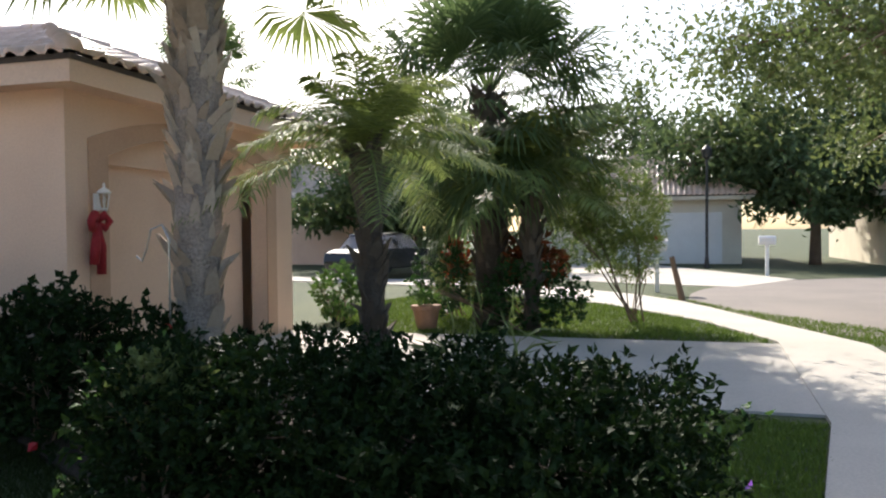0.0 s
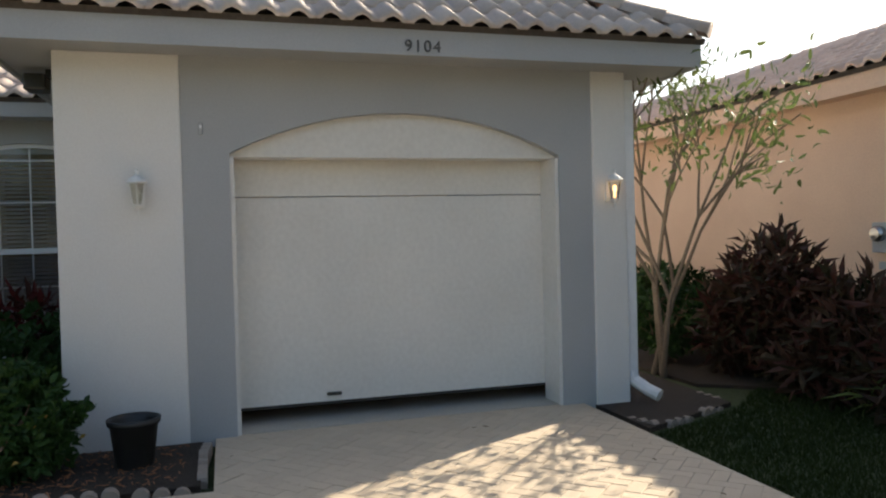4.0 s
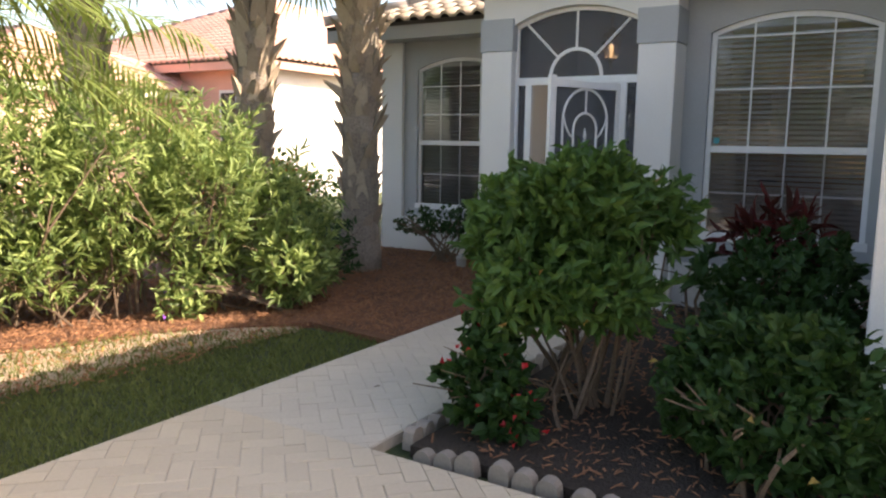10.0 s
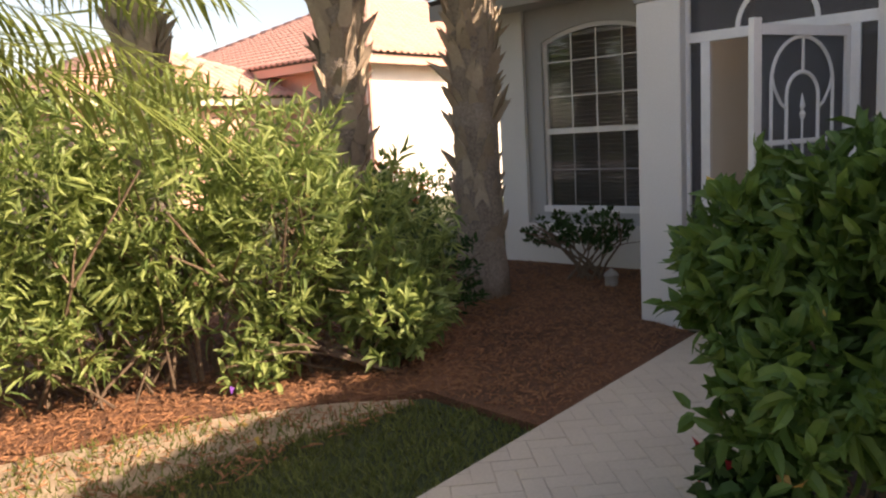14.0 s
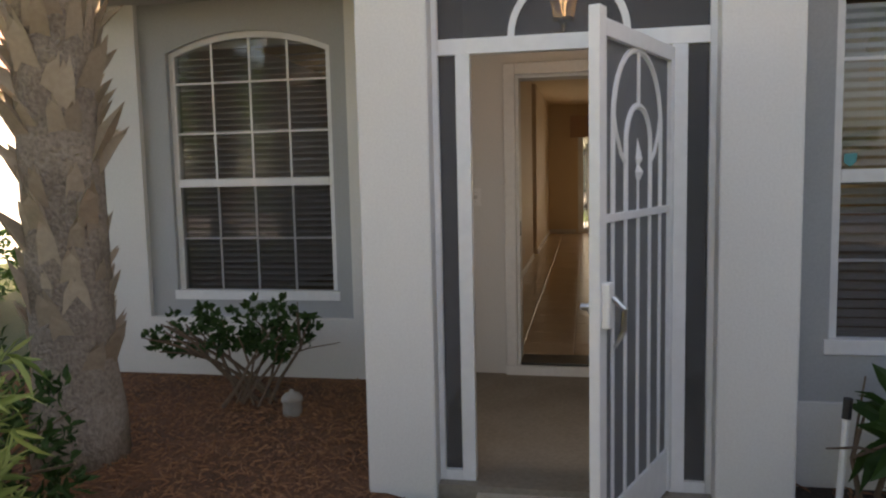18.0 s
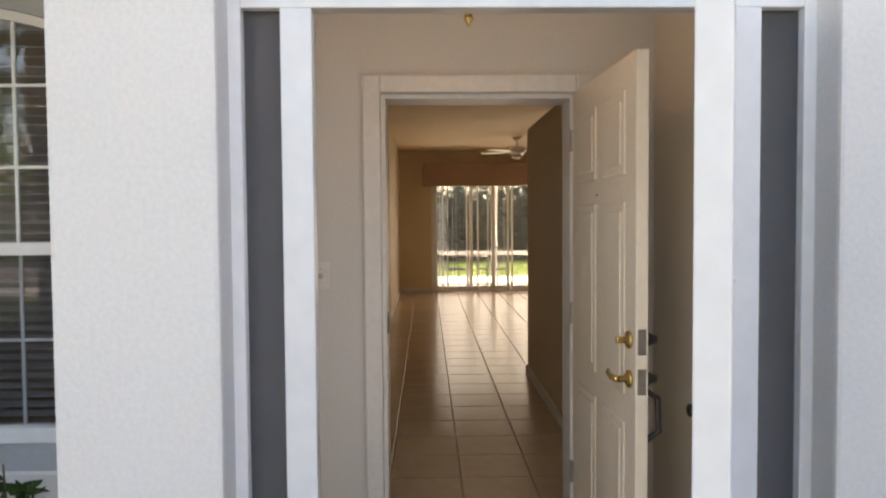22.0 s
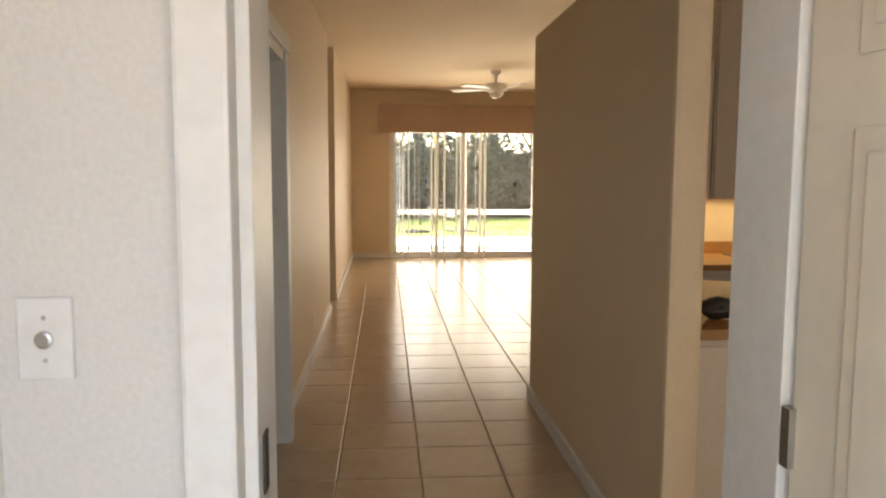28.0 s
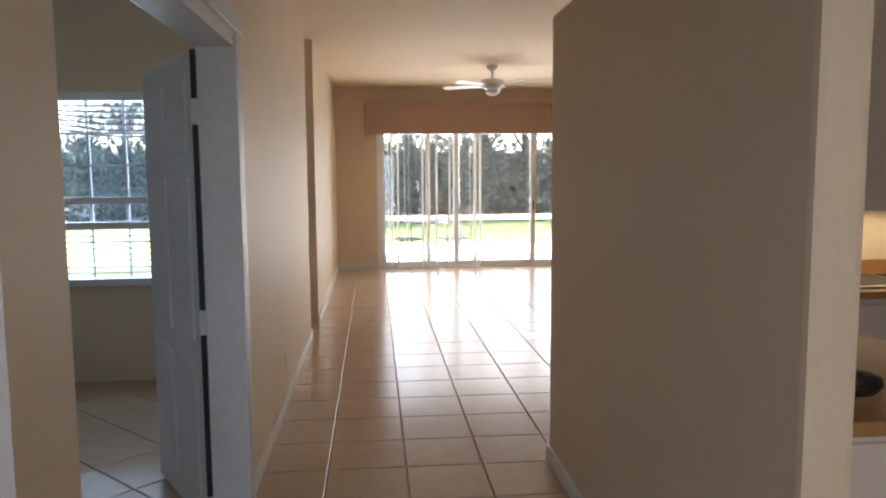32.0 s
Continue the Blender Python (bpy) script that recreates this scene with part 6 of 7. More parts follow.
bush("low_shrub", "low green shrub beside the palm", [(-8.9, -6.6, 0.35, 0.45, 0.4, 0.35), (-9.6, -7.9, 0.45, 0.6, 0.5, 0.45)], 2400, 0.08, 0.03, M_LEAFD, 27, 8, (-9.0, -6.9), fine=True)

# wood chips and fallen leaves
rng = np.random.default_rng(31)


def scatter(name, poly, count, size, material, seed, label, category, z=0.0, flat=0.3):
    rng = np.random.default_rng(seed)
    verts, faces = [], []
    lo, hi = np.min(poly, 0), np.max(poly, 0)
    n = 0
    while n < count:
        x, y = rng.uniform(lo, hi)
        if not inside(poly, x, y):
            continue
        n += 1
        a, t1, t2 = rng.uniform(0, 6.28), rng.normal(0, flat), rng.normal(0, flat)
        L, w = size * rng.uniform(0.5, 1.5), size * rng.uniform(0.12, 0.3)
        m = pose(x, y, z + rng.uniform(0.0, 0.012), math.degrees(t1), math.degrees(t2), math.degrees(a))
        k = len(verts)
        verts += [tuple(m @ Vector(p)) for p in ((-L, -w, 0), (L, -w * .7, 0), (L * .9, w, 0), (-L, w, 0), (0, 0, 0.006))]
        faces += [(k, k + 1, k + 4), (k + 1, k + 2, k + 4), (k + 2, k + 3, k + 4), (k + 3, k, k + 4)]
    return tagged(raw(name, verts, faces, material), label, category, kind="stuff")


scatter("wood_chips", [(-11.4, -5.3), (-9.6, -5.3), (-9.4, -4.80), (-7.5, -4.78), (-7.5, -5.6), (-6.6, -6.3), (-5.0, -7.0), (-5.0, -8.2), (-11.4, -8.4)], 15000, 0.022, M_CHIP, 32, "scattered red-brown wood chips", "mulch", -0.006)
scatter("leaf_litter", [(-6.2, -5.5), (-7.5, -5.5), (-6.6, -6.4), (-4.6, -7.3), (-3.7, -7.0), (-3.9, -5.9)], 1300, 0.025, M_CHIP, 33, "dry leaf litter on the worn lawn", "leaf litter", -0.012)
scatter("bed_litter", [(-9.9, -3.45), (-5.95, -3.45), (-5.95, -0.85), (-6.8, -0.85), (-6.9, -1.8), (-9.9, -1.8)], 2200, 0.022, M_CHIP, 37, "brown leaf litter on the dark soil of the bed", "leaf litter", 0.006)
scatter("fallen_leaves", [(-6.5, -4.7), (-1.5, -4.7), (-1.5, 2.2), (-6.5, 2.2)], 60, 0.022, M_STEM, 34, "brown leaves fallen on the driveway", "leaf litter", 0.006)
scatter("yellow_leaves", [(-6.2, -5.5), (-7.5, -5.5), (-6.6, -6.4), (-4.6, -7.3), (-3.7, -7.0)], 14, 0.05, M_DRYLEAF, 35, "yellow fallen leaves on the mulch", "leaf litter", 0.002)

grass("sparse_grass", [(-6.2, -5.6), (-7.3, -5.5), (-6.6, -6.3), (-4.6, -7.1), (-3.6, -6.9), (-3.6, -6.2)], 2600, 0.05, M_DRYBLADE, 36, "thin dry grass on the worn strip", -0.02)

# ---- the peach neighbour ----
nb = thing("neighbour_house", "peach stucco house with a brown tiled roof", "house")
boxpart("wall", (-22, -5.0, 6.2, 6.4, -0.06, 2.98), M_PEACH, nb)
bm = bmesh.new()
prism(bm, [(6.4, -0.06), (6.78, -0.06)] + arch(6.78, 10.1, 2.3, 2.62)[::-1] + [(10.1, -0.06), (10.9, -0.06), (10.9, 2.98), (6.4, 2.98)], -5.25, -5.0, "x")
part("front_wall", bm, M_PEACH, nb)
bm = bmesh.new()
pts, out = arch(6.78, 10.1, 2.3, 2.62), arch(6.5, 10.38, 2.45, 2.8)
for a, b, c, d in zip(pts, pts[1:], out, out[1:]):
    prism(bm, [a, b, d, c], -5.004, -4.985, "x")
prism(bm, [(6.5, -0.06), (6.78, -0.06), (6.78, 2.3), (6.5, 2.45)], -5.004, -4.985, "x")
prism(bm, [(10.1, -0.06), (10.38, -0.06), (10.38, 2.45), (10.1, 2.3)], -5.004, -4.985, "x")
part("arch_band", bm, M_TAN, nb, "tan painted band round the arch")
boxpart("garage_door", (-5.5, -5.44, 6.72, 10.16, -0.06, 2.25), M_PEACH, nb, "pale garage door")
boxpart("tympanum", (-5.46, -5.3, 6.72, 10.16, 2.25, 2.66), M_PEACH, nb)
boxpart("side_wall", (-22, -5.25, 10.9, 11.1, -0.06, 2.98), M_PEACH, nb)
hip_roof(nb, -21, -4.55, 5.78, 11.5, 3.1, 0.39, M_TILEP, ("stuff", "none", "none", "stuff"))
eave(nb, -21, -4.58, 5.81, 11.47, 2.86, 3.09, 0.3, M_PEACH, "XyY")
meter = thing("electric_meter", "grey electric meter box and conduit on the peach wall", "meter box", at=(-7.4, 6.2, 1.3))
boxpart("box", (-0.12, 0.12, -0.1, 0, -0.12, 0.2), M_GREY, meter, bevel=0.008)
bm = bmesh.new()
lathe(bm, [(0.085, 0), (0.085, 0.05), (0.06, 0.08), (0.01, 0.09)], sides=18)
bmesh.ops.transform(bm, matrix=pose(-0.02, -0.1, 0.08, 90), verts=bm.verts)
part("dial_glass", bm, M_STEEL, meter)
boxpart("conduit", (0.16, 0.26, -0.06, 0, -1.2, 0.35), M_PEACH, meter)
boxpart("lower_box", (-0.06, 0.2, -0.07, 0, -0.3, -0.22), M_GREY, meter)
lantern("wall_lantern", "white wall lantern beside the neighbour's garage", -4.98, 6.58, 1.82, False)
wreath = thing("red_bow", "red ribbon bow hung under the wall lantern", "bow", at=(-4.92, 6.5, 1.56))
bm = bmesh.new()
for sg in (1, -1):
    tube(bm, [(0, 0, 0.05), (0.05, sg * 0.07, 0.12), (0.06, sg * 0.13, 0.06), (0.04, sg * 0.09, -0.01), (0, 0, 0.05)], [0.025, 0.05, 0.04, 0.04, 0.025], 8)
    tube(bm, [(0.02, 0, 0.03), (0.03, sg * 0.04, -0.2), (0.02, sg * 0.05, -0.42 - 0.05 * sg)], [0.03, 0.05, 0.045], 8)
part("ribbon", bm, M_REDF, wreath, smooth=True)

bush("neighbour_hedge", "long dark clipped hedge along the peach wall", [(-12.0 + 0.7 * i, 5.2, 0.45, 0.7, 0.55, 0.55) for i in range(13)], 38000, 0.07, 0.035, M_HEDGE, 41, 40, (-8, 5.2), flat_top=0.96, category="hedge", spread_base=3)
for i, (x, z, r, n) in enumerate(((-7.35, 0.74, 0.68, 3000), (-6.2, 0.52, 0.5, 1700), (-5.3, 0.46, 0.46, 1500))):
    bush("croton", "dark maroon bushy plant with long leaves", [(x, 4.7, z, 0.62, 0.52, r), (x - 0.25, 4.45, z * 0.55, 0.5, 0.4, r * 0.6)], n, 0.23, 0.05, M_LEAFR, 42 + i, 8, group="crotons")
bush("spider_plant", "pale arching strap-leaved plant at the foot of the hedge", [(-5.6, 4.35, 0.16, 0.28, 0.2, 0.18)], 46, 0.32, 0.02, M_LEAFL, 47, 0)
bush("side_shrub", "dark green shrub beside the garage corner", [(-8.7, 4.3, 0.55, 0.6, 0.45, 0.55)], 1500, 0.12, 0.05, M_LEAFD, 48, 8)
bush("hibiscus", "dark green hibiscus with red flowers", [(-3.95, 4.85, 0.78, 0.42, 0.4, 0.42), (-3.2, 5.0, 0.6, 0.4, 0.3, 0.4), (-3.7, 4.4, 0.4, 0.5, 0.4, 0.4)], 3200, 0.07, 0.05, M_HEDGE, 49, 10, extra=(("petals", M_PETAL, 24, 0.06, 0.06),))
# Brighter leaves over the front hedge put sunlight into their colour.
bush("front_hedge", "broad dark green hedge with brighter leaves for its sunlit top", [(-2.15, 3.95, 0.48, 0.48, 0.8, 0.46), (-1.5, 4.1, 0.48, 0.7, 0.95, 0.46), (-0.75, 4.1, 0.46, 0.7, 0.95, 0.45), (-0.05, 3.9, 0.42, 0.6, 0.9, 0.44), (0.35, 3.6, 0.32, 0.35, 0.6, 0.36), (-1.7, 3.5, 0.26, 0.7, 0.4, 0.26), (-0.6, 3.4, 0.26, 0.8, 0.4, 0.26), (0.35, 4.3, 0.42, 0.5, 0.45, 0.4)], 36000, 0.066, 0.032, M_HEDGE, 50, 30, (-1.0, 3.9), flat_top=0.88, category="hedge", spread_base=1.0, extra=(("flowers", M_PURPLE, 6, 0.04, 0.04), ("new_growth", M_LEAF, 160, 0.06, 0.03)))
# Added clump: its lighter leaves stand in for sunlight on the hedge corner.
bush("sunlit_hedge_clump", "yellow-green clump added as the hedge corner's sunlit leaves", [(-2.12, 3.72, 0.66, 0.28, 0.26, 0.2)], 1500, 0.06, 0.034, M_LEAFL, 53, 4, fine=True)
bush("strap_plant", "pale green strap-leaved plant behind the hedge", [(-0.5, 4.6, 0.7, 0.35, 0.3, 0.35)], 180, 0.3, 0.018, M_LEAFL, 51, 0)
myrtle = thing("crepe_myrtle", "slender multi-stemmed tree with forked pale branches beside the garage", "tree", at=(-7.85, 3.75, 0))
rng = np.random.default_rng(52)
tips = []


def limb(p, d, r, depth):
    """One bowed branch that forks until it is a twig."""
    length = (0.95, 0.8, 0.6, 0.42)[depth] * rng.uniform(0.8, 1.2)
    bend = Vector(rng.normal(0, 0.10, 3).tolist())
    q = p + d * length * 0.5 + bend * 0.4
    e = p + d * length + bend
    bm = bmesh.new()
    tube(bm, [p, q, e], [r, r * 0.85, r * 0.68], 6)
    part("branch", bm, M_PALEBARK, myrtle)
    tips.append((e, d, depth))
    if depth < 3:
        for _ in range(2 if rng.uniform() < 0.6 else 3):
            nd = (d + Vector((rng.normal(0.06, 0.42), rng.normal(-0.02, 0.3), rng.uniform(-0.1, 0.25)))).normalized()
            limb(e, nd, r * 0.66, depth + 1)


for lean_x, lean_y in ((-0.22, 0.0), (0.02, -0.06), (0.2, 0.04), (0.42, -0.05)):
    limb(Vector((rng.normal(0, 0.07), rng.normal(0, 0.07), -0.04)), Vector((lean_x, lean_y, 1)).normalized(), 0.03, 0)
cs, us = [], []
for e, d, depth in tips:
    if depth > 1 and e.z > 1.5:
        n = 9 if depth == 2 else 20
        cs.append(np.array(e) + rng.normal(0, 1, (n, 3)) * [0.13, 0.13, 0.12])
        us.append(np.array(d) + rng.normal(0, 0.6, (n, 3)))
leaf_cloud("leaves", np.concatenate(cs), np.concatenate(us), 0.105, 0.032, M_LEAFL, myrtle, rng, fine=True)
myrtle.scale = (1.0, 1.0, 1.18)

palm("cabbage_palm", "cabbage palm with a rough grey trunk and a shepherd's hook", -3.16, 5.6, 4.1, 0.185, 61, "fan", fronds=34, size=1.05, bulge=0.06, boot_from=0.1)
hook = thing("shepherd_hook", "grey iron shepherd's hook beside the palm", "hook", at=(-3.12, 5.15, 0.0))
bm = bmesh.new()
tube(bm, [(0, 0, 0), (0, 0, 1.45), (-0.06, 0, 1.56), (-0.16, 0, 1.52), (-0.2, 0, 1.38), (-0.24, 0, 1.28), (-0.29, 0, 1.32)], 0.008, 6)
part("hook", bm, M_STEEL, hook)
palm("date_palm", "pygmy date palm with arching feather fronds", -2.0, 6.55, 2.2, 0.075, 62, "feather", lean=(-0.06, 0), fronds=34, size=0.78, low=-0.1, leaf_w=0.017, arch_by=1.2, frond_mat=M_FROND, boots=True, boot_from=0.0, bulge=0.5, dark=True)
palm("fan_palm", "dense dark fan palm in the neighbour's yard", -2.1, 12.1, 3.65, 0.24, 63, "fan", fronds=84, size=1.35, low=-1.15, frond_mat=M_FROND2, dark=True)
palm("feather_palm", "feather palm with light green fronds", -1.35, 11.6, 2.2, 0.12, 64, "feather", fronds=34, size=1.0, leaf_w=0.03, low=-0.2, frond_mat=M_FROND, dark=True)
palm("fan_palm", "fan palm showing above the peach roof", -9.5, 15.5, 5.3, 0.2, 65, "fan", fronds=24, size=0.9, frond_mat=M_FROND2, boots=False)
bush("croton_red", "red and orange croton shrub under the palms", [(-1.45, 12.2, 1.0, 0.55, 0.45, 0.42), (-2.75, 12.5, 1.0, 0.25, 0.3, 0.3)], 1300, 0.17, 0.06, M_LEAFRED, 66, 8)
bush("feathery_shrub", "fine-leaved bright green shrub beside the palms", [(-0.15, 13.0, 1.8, 0.85, 0.6, 0.8), (0.0, 13.0, 1.2, 0.6, 0.5, 0.6), (-0.8, 13.1, 2.0, 0.7, 0.6, 0.7)], 9000, 0.14, 0.022, M_FROND, 70, 10, (0.1, 13.0))
bush("dark_shrub", "dark green shrub under the palms", [(-1.4, 11.6, 0.5, 0.95, 0.6, 0.55), (-2.9, 11.9, 0.7, 0.5, 0.5, 0.65)], 3600, 0.09, 0.045, M_LEAFD, 67, 8)
bush("bright_shrub", "bright green sunlit shrub beyond the driveway", [(-3.0, 13.2, 0.75, 0.5, 0.5, 0.55)], 1500, 0.1, 0.05, M_LEAFL, 68, 8)
bush("wall_shrub", "green shrub at the corner of the peach house", [(-4.75, 12.2, 0.45, 0.5, 0.5, 0.5)], 1500, 0.09, 0.05, M_LEAF, 69, 8)
bush("distant_hedge", "pale green shrubs along the far driveway", [(-7.5 + 1.5 * i, 27 + 0.4 * (i % 2), 0.7 + 0.2 * (i % 3), 1.0, 0.7, 0.8 + 0.2 * (i % 3)) for i in range(5)], 3600, 0.16, 0.07, M_LEAFL, 95, 0, (-5, 27))
tpot = thing("terracotta_pot", "terracotta pot with a small plant by the driveway", "plant pot", at=(-3.0, 11.5, -0.04))
bm = bmesh.new()
lathe(bm, [(0.15, 0), (0.21, 0.3), (0.24, 0.31), (0.24, 0.37), (0.2, 0.37)], sides=20)
part("pot", bm, M_TERRA, tpot)
leaf_cloud("leaves", rng.normal(0, 0.1, (120, 3)) * [1.2, 1.2, 0.8] + [0, 0, 0.45], rng.normal(0, 0.3, (120, 3)) + [0, 0, 1], 0.12, 0.04, M_LEAF, tpot, rng)

# ---- across the street ----
tree("street_tree", "large leafy shade tree hanging over the street", 5.2, 12.6, 8.0, 5.0, 44000, 71, 0.22, 0.13, M_LEAFL, base=0.32)
# Unseen trees added only to be reflected in the front windows.
for i, (x, y) in enumerate(((21, 2), (23, -7), (20, -15), (22, -24))):
    tree("reflection_tree", "unseen leafy tree added for window reflections", x, y, 7.5, 4.5, 5000, 300 + i, 0.2, 0.34, M_LEAF, group="roadside trees", base=0.3)
for i, (x, y, h, c) in enumerate(((3.5, 38, 9, 4.5), (10, 40, 10, 5), (16, 36, 9, 4.5), (-4, 44, 9, 5), (-12, 40, 9, 5), (22, 40, 10, 5), (-20, 36, 8, 4), (7, 34.5, 6, 3), (13.5, 33, 6.5, 3.2), (-7, 29, 5, 2.6), (-11.5, 31, 5.5, 3))):
    tree("shade_tree", "leafy green tree behind the houses", x, y, h, c, 9000, 72 + i, 0.2, 0.36, M_TREE, group="background trees", base=0.35)


def far_house(name, label, x0, x1, y0, y1, material, roof, tan=0.45, doors=()):
    h = thing(name, label, "house")
    for n, d in (("wall", (x0, x1, y0, y0 + 0.2, -0.06, 2.9)), ("wall", (x0, x1, y1 - 0.2, y1, -0.06, 2.9)), ("wall", (x0, x0 + 0.2, y0 + 0.2, y1 - 0.2, -0.06, 2.9)), ("wall", (x1 - 0.2, x1, y0 + 0.2, y1 - 0.2, -0.06, 2.9))):
        boxpart(n, d, material, h)
    hip_roof(h, x0 - 0.5, x1 + 0.5, y0 - 0.5, y1 + 0.5, 2.95, tan, roof, ("stuff", "none", "stuff", "stuff"))
    eave(h, x0 - 0.47, x1 + 0.47, y0 - 0.47, y1 + 0.47, 2.74, 2.94, 0.3, material)
    for kind, d, m in doors:
        boxpart(kind, d, m, h, bevel=0.01)
    return h


far_house("far_house", "cream house with a brown tiled roof across the street", -4.5, 4.2, 35, 45, M_CREAM, M_TILEP, doors=(("garage_door", (-1.2, 3.4, 34.95, 35.0, -0.05, 2.2), M_DOORW),))
far_house("far_house", "sunlit yellow stucco house across the street", 9.5, 24, 34, 44, M_CREAM, M_TILEP, doors=(("window", (11.0, 11.7, 33.95, 34.0, 1.0, 2.2), M_DARKM), ("window", (13.5, 14.2, 33.95, 34.0, 0.6, 1.4), M_WHITE)))
far_house("far_house", "white house beyond the peach house", -26, -13, 33, 43, M_PEACH, M_TILE)


def mailbox(x, y, flag):
    m = thing("mailbox", "white mailbox on a white post", "mailbox", "mailboxes", (x, y, -0.05))
    boxpart("post", (-0.05, 0.05, -0.05, 0.05, 0, 1.05), M_WHITE, m, bevel=0.006)
    bm = bmesh.new()
    prism(bm, [(-0.11, 1.05), (0.11, 1.05), (0.11, 1.2)] + [(0.11 * math.cos(a), 1.2 + 0.09 * math.sin(a)) for a in [math.pi * k / 8 for k in range(1, 8)]] + [(-0.11, 1.2)], -0.25, 0.25, "x")
    part("box", bm, M_WHITE, m)
    boxpart("arm", (-0.25, 0.25, -0.03, 0.03, 1.0, 1.05), M_WHITE, m)
    if flag:
        boxpart("bow", (-0.1, 0.1, -0.1, 0.1, 1.28, 1.4), M_REDF, m, "red bow on top", 0.03)
    return m


mailbox(0.55, 19.3, True)
mailbox(4.0, 26.2, False)
post = thing("lamp_post", "dark slim street lamp post", "street lamp", at=(2.5, 31, -0.05))
bm = bmesh.new()
tube(bm, [(0, 0, 0), (0, 0, 0.5), (0, 0, 4.2)], [0.12, 0.06, 0.05], 10)
part("pole", bm, M_DARKM, post)
bm = bmesh.new()
lathe(bm, [(0.05, 4.2), (0.16, 4.3), (0.2, 4.6), (0.08, 4.72), (0.01, 4.8)], sides=12)
part("head", bm, M_DARKM, post)
stump = thing("leaning_post", "dark leaning wooden post on the verge", "post", at=(1.05, 16.9, -0.05))
bm = bmesh.new()
tube(bm, [(0, 0, 0), (-0.22, 0.05, 0.95)], [0.07, 0.055], 10)
part("post", bm, M_STEM, stump)

car = thing("parked_car", "dark parked sedan on the far driveway", "car", at=(-8.3, 24.2, -0.02))
car.rotation_euler = (0, 0, radians(78))
bm = bmesh.new()
prism(bm, [(-2.2, 0.3), (2.2, 0.3), (2.25, 0.6), (2.1, 0.82), (1.2, 0.92), (-1.7, 0.95), (-2.2, 0.85), (-2.28, 0.55)], -0.85, 0.85, "y")
part("body", bm, M_CARP, car, bevel=0.05)
bm = bmesh.new()
prism(bm, [(-1.6, 0.95), (1.1, 0.93), (0.45, 1.38), (-0.2, 1.46), (-0.95, 1.42)], -0.72, 0.72, "y")
part("cabin_glass", bm, M_DGLASS, car)
bm = bmesh.new()
prism(bm, [(0.5, 1.39), (-0.2, 1.47), (-1.0, 1.43), (-1.05, 1.39)], -0.7, 0.7, "y")
part("roof", bm, M_CARP, car)
for x in (-1.35, 1.4):
    for y in (-0.85, 0.7):
        bm = bmesh.new()
        lathe(bm, [(0.32, 0), (0.33, 0.03), (0.33, 0.12), (0.32, 0.15)], sides=22)
        bmesh.ops.transform(bm, matrix=pose(x, y + 0.15, 0.33, 90), verts=bm.verts)
        w = part("wheel", bm, M_BLACK, car)
        bm = bmesh.new()
        lathe(bm, [(0.2, -0.006), (0.2, 0.156), (0.05, 0.16)], sides=14)
        bmesh.ops.transform(bm, matrix=pose(x, y + 0.15, 0.33, 90), verts=bm.verts)
        part("rim", bm, M_STEEL, w)

# ---- the neighbour beyond the palms ----
sb = thing("coral_house", "coral stucco house with terracotta roofs and a sunlit white wall", "house")
boxpart("sunlit_wall", (-30, -16.7, -15.4, -15.2, -0.06, 3.3), M_BRIGHT, sb, "white stucco wall, colour lifted for full sun")
boxpart("front_wall", (-16.9, -16.7, -26, -15.4, -0.06, 3.3), M_CORAL, sb)
hip_roof(sb, -30.5, -16.2, -26.5, -14.75, 3.4, 0.45, M_ORANGE, ("stuff", "none", "stuff", "none"))
eave(sb, -30.5, -16.23, -26.5, -14.78, 3.16, 3.39, 0.3, M_CORAL, "XY")
boxpart("wing_wall", (-16.7, -11.2, -18.4, -18.2, -0.06, 2.5), M_CORAL, sb)
boxpart("wing_front", (-11.4, -11.2, -25, -18.4, -0.06, 2.5), M_CORAL, sb)
hip_roof(sb, -17.5, -10.8, -25.5, -17.8, 2.66, 0.45, M_ORANGE, ("stuff", "none", "stuff", "none"))
eave(sb, -17.5, -10.83, -25.5, -17.83, 2.45, 2.65, 0.3, M_CREAM, "XY")
wn_ = boxpart("window", (-16.7, -16.66, -16.95, -15.7, 0.6, 2.7), M_WHITE, sb, "white-framed window", 0.01)
for y0, y1 in ((-16.88, -16.36), (-16.29, -15.77)):
    boxpart("pane", (-16.66, -16.655, y0, y1, 0.68, 1.6), M_DARKM, wn_)
    boxpart("pane", (-16.66, -16.655, y0, y1, 1.68, 2.62), M_DARKM, wn_)
boxpart("downspout", (-16.68, -16.6, -15.25, -15.17, 0, 3.2), M_CORAL, sb)
bush("orange_croton", "orange and green shrubs along the sunlit wall", [(-14.5, -12.6, 0.5, 0.8, 0.5, 0.5), (-12.2, -11.4, 0.6, 0.9, 0.6, 0.6)], 1800, 0.16, 0.06, M_LEAFRED, 81, 8)
bush("far_shrubs", "green shrubs between the houses", [(-10.5, -9.6, 0.7, 1.0, 0.7, 0.7), (-13.5, -11.2, 0.5, 1.0, 0.6, 0.5)], 2600, 0.12, 0.05, M_LEAF, 82, 8)

# ---- behind the house ----
for i in range(11):
    rr = np.random.default_rng(200 + i)
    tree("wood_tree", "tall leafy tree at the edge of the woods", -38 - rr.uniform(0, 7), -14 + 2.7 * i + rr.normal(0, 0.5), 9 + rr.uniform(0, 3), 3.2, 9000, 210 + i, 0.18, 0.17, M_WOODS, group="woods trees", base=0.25)
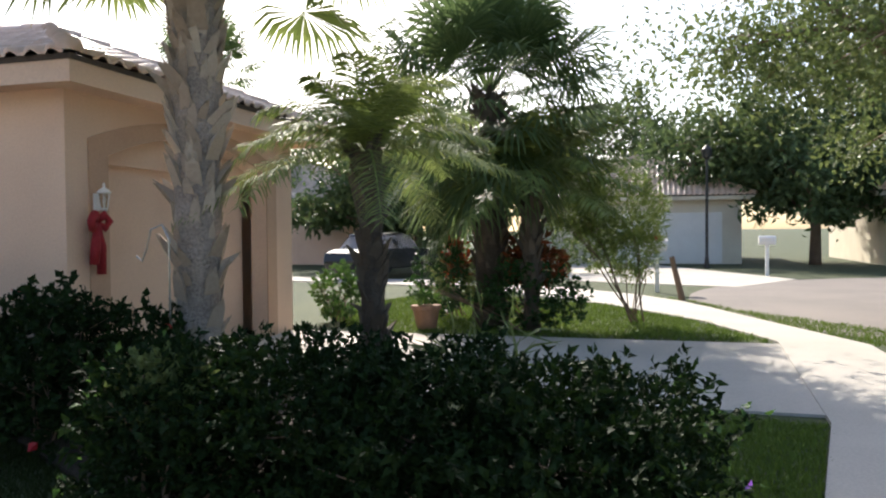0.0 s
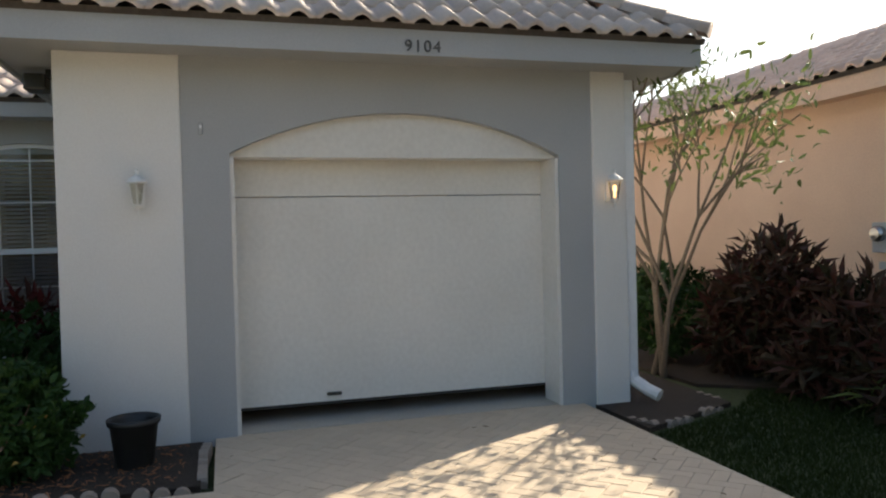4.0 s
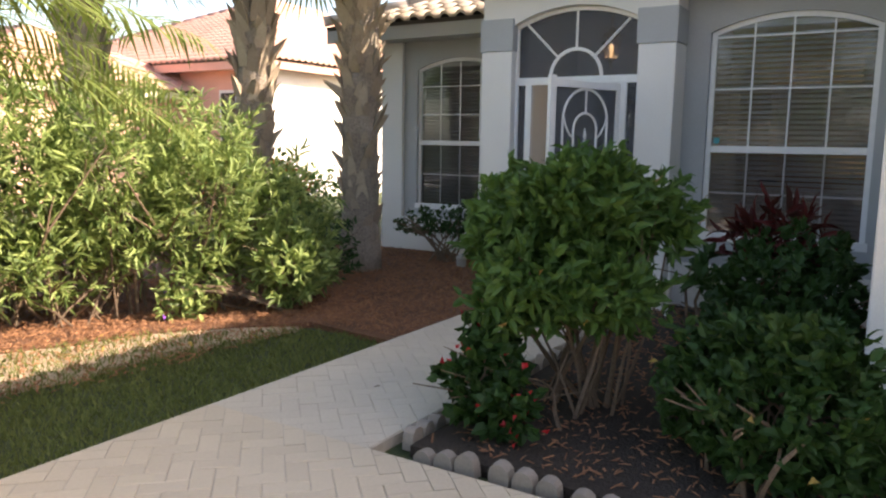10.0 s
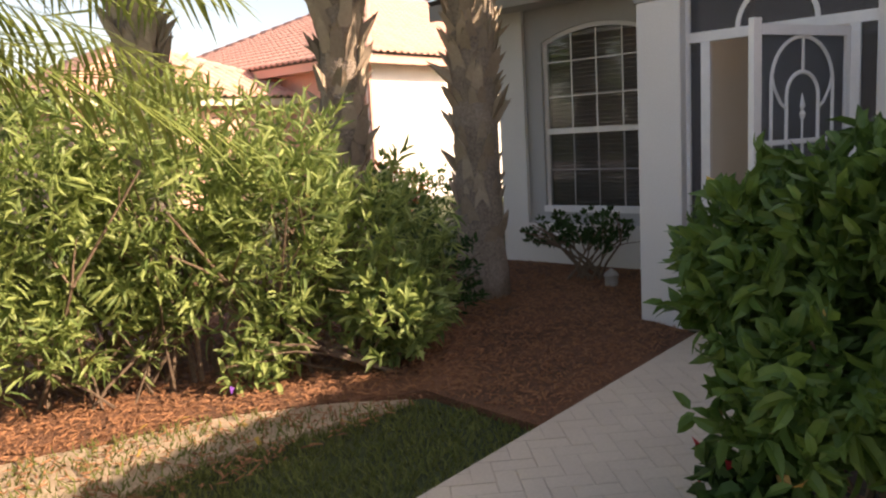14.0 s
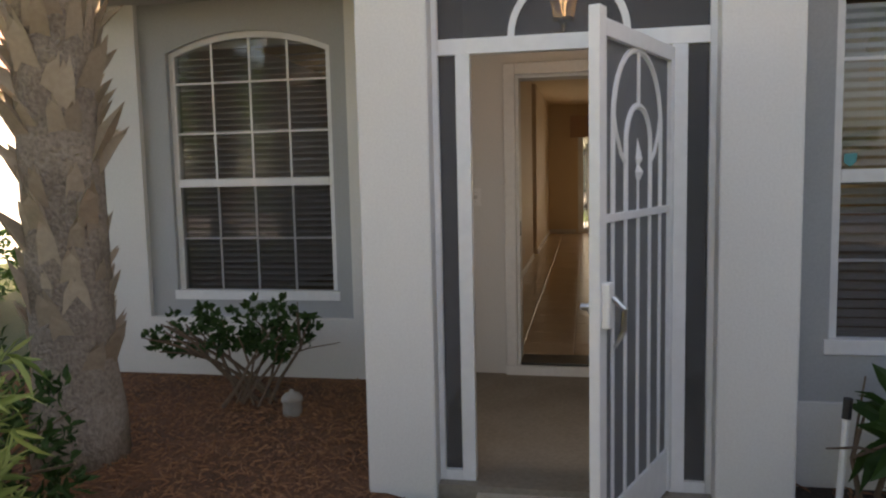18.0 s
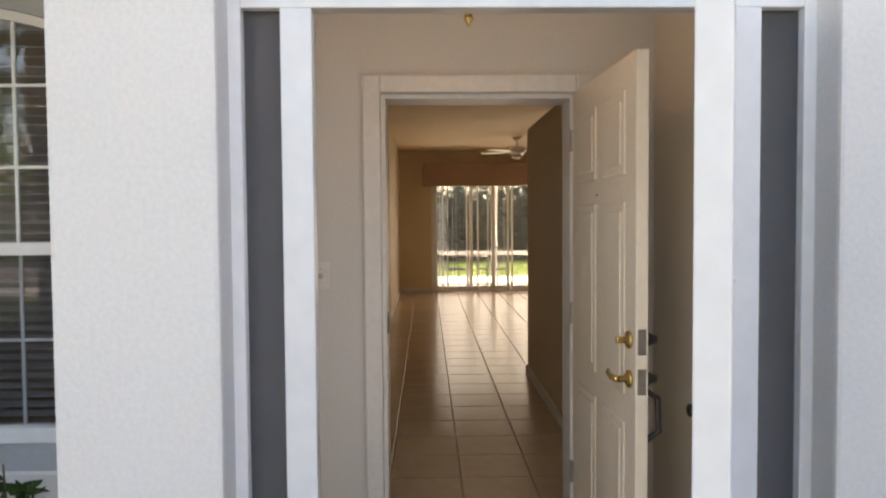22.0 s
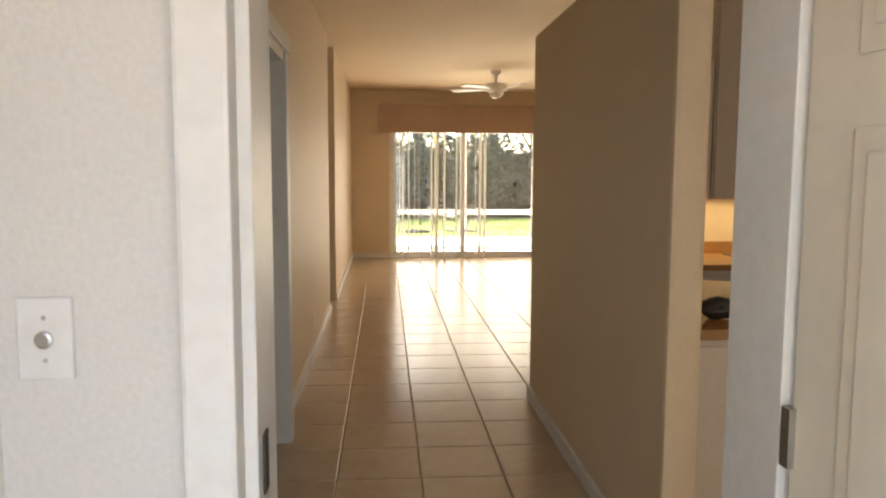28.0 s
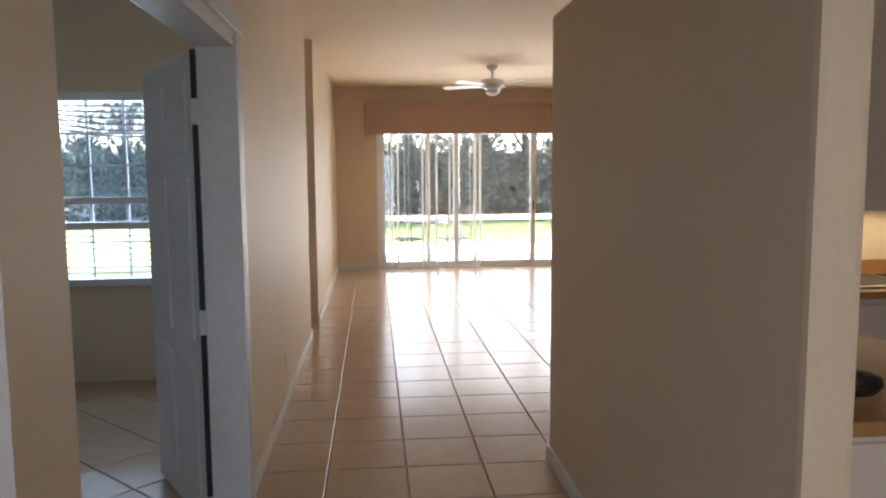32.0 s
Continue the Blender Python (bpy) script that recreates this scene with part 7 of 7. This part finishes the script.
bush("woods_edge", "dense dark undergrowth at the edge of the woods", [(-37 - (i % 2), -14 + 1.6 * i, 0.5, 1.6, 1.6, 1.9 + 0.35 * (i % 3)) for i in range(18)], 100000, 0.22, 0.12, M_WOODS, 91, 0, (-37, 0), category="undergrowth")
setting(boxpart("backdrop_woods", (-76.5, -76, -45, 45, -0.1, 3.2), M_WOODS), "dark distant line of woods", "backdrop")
grass("back_lawn_grass", [(-36, -10), (-25.3, -6), (-25.3, 3), (-36, 8)], 30000, 0.08, M_BACKLAWN, 92, "green back lawn, brightened to read as sunlit", -0.06, 0.03)

# ---- pavers and tiles ----
def herringbone(x0, x1, y0, y1, size=0.1, turn=45.0):
    """Centres and angles of a herringbone of 2:1 pavers inside a rectangle."""
    out = []
    w, h = 2 * size, size
    c, s = math.cos(radians(turn)), math.sin(radians(turn))
    reach = max(x1 - x0, y1 - y0) * 1.5
    n = int(reach / size)
    cx, cy = (x0 + x1) / 2, (y0 + y1) / 2
    for i in range(-n, n):
        for j in range(-n, n):
            m = (i - j) % 4
            if m == 0:
                px, py, a = (i + 1) * size, (j + 0.5) * size, 0
            elif m == 2 + 1:
                px, py, a = (i + 0.5) * size, (j + 1) * size, 90
            else:
                continue
            qx, qy = cx + px * c - py * s, cy + px * s + py * c
            if x0 < qx < x1 and y0 < qy < y1:
                out.append((qx, qy, a + turn))
    return out


def paver_mesh(name, material, w=0.2, h=0.1, gap=0.002, th=0.03):
    bm = bmesh.new()
    a, b, e = w / 2 - gap, h / 2 - gap, 0.004
    lo = [bm.verts.new((x, y, -th)) for x, y in ((-a, -b), (a, -b), (a, b), (-a, b))]
    md = [bm.verts.new((x, y, -e)) for x, y in ((-a, -b), (a, -b), (a, b), (-a, b))]
    hi = [bm.verts.new((x, y, 0)) for x, y in ((-a + e, -b + e), (a - e, -b + e), (a - e, b - e), (-a + e, b - e))]
    bm.faces.new(hi)
    for k in range(4):
        j = (k + 1) % 4
        bm.faces.new((lo[k], lo[j], md[j], md[k]))
        bm.faces.new((md[k], md[j], hi[j], hi[k]))
    return mesh_of(bm, name, material)


def clipped(poly, rect):
    """A polygon cut to a rectangle (x0, x1, y0, y1)."""
    for ax, lim, sg in ((0, rect[0], 1), (0, rect[1], -1), (1, rect[2], 1), (1, rect[3], -1)):
        out = []
        for p, q in zip(poly, poly[1:] + poly[:1]):
            dp, dq = sg * (p[ax] - lim), sg * (q[ax] - lim)
            if dp >= 0:
                out.append(p)
            if (dp >= 0) != (dq >= 0):
                t = dp / (dp - dq)
                out.append((p[0] + (q[0] - p[0]) * t, p[1] + (q[1] - p[1]) * t))
        poly = out
        if len(poly) < 3:
            return []
    return poly


def lay(rect, material, parent, near, rng):
    """Pave a rectangle: whole pavers inside the near area as parts, the rest, with the cut ones, as one sheet."""
    me = paver_mesh("paver", material)
    mv = np.array([v.co[:] for v in me.vertices])
    mf = [tuple(p.vertices) for p in me.polygons]
    verts, faces, made = [], [], 0
    grown = (rect[0] - 0.12, rect[1] + 0.12, rect[2] - 0.12, rect[3] + 0.12)
    for x, y, a in herringbone(*grown):
        m = pose(x, y, rng.normal(0, 0.001), rng.normal(0, 0.25), rng.normal(0, 0.25), a)
        k = len(verts)
        mm = np.array(m)
        w = mv @ mm[:3, :3].T + mm[:3, 3]
        whole = (w[:, 0] > rect[0]).all() and (w[:, 0] < rect[1]).all() and (w[:, 1] > rect[2]).all() and (w[:, 1] < rect[3]).all()
        if whole and near[0] < x < near[1] and near[2] < y < near[3] and made < 300:
            ob = new("paver", me)
            ob.parent = parent
            ob.matrix_basis = m
            made += 1
        elif whole:
            verts += w.tolist()
            faces += [tuple(i + k for i in f) for f in mf]
        else:
            cut = clipped([tuple(p) for p in w[4:8, :2]], rect)
            if len(cut) > 2:
                n = len(cut)
                verts += [(*p, 0.0) for p in cut] + [(*p, -0.03) for p in cut]
                faces += [tuple(range(k, k + n))] + [(k + i, k + n + i, k + n + (i + 1) % n, k + (i + 1) % n) for i in range(n)]
    raw("pavers", verts, faces, material, parent, "", "stuff")


rng = np.random.default_rng(77)
paving = setting(thing("driveway_pavers", "cream herringbone brick pavers of the driveway", "pavers"))
lay((-5.72, 1.18, -4.73, 2.39), M_PAVER, paving, (-5.72, -4.2, -0.2, 1.8), rng)
apron = setting(thing("apron_pavers", "cream herringbone brick pavers before the garage door", "pavers"))
lay((-7.0, -5.72, -0.66, 2.39), M_PAVER, apron, (-6.6, -5.72, 0.2, 2.0), rng)
walkp = setting(thing("walk_pavers", "pale herringbone pavers of the front walk", "pavers"))
lay((-9.64, -5.72, -4.73, -3.65), M_WALKP, walkp, (-9.64, -6.5, -4.9, -3.6), rng)
tiles = setting(thing("floor_tiles", "cream ceramic floor tiles in the hall and living room", "tiles"))
spots = [(-23.0 + 0.4 * i + 0.1, -4.93 + 0.4 * j, 0) for i in range(28) for j in range(18)]
me = paver_mesh("tile", M_FLOORT, 0.4, 0.4, 0.0025, 0.01)
mv, mf, verts, faces = np.array([v.co[:] for v in me.vertices]), [tuple(p.vertices) for p in me.polygons], [], []
for x, y, a in spots:
    if y < -5.15:
        continue
    if y < -2.6:
        ob = new("tile", me)
        ob.parent = tiles
        ob.location = (x, y, 0.1)
    else:
        k = len(verts)
        verts += (mv + np.array([x, y, 0.1])).tolist()
        faces += [tuple(i + k for i in f) for f in mf]
raw("tile_field", verts, faces, M_FLOORT, tiles, "", "stuff")
dtiles = setting(thing("den_tiles", "diagonal cream floor tiles in the den", "tiles"))
n = 0
for i in range(-14, 15):
    for j in range(-14, 15):
        x, y = -14.4 + (i - j) * 0.2828, -6.5 + (i + j) * 0.2828
        if -16.8 < x < -12.0 and -7.7 < y < -5.35:
            ob = new("tile", me)
            ob.parent = dtiles
            ob.matrix_basis = pose(x, y, 0.1, 0, 0, 45)
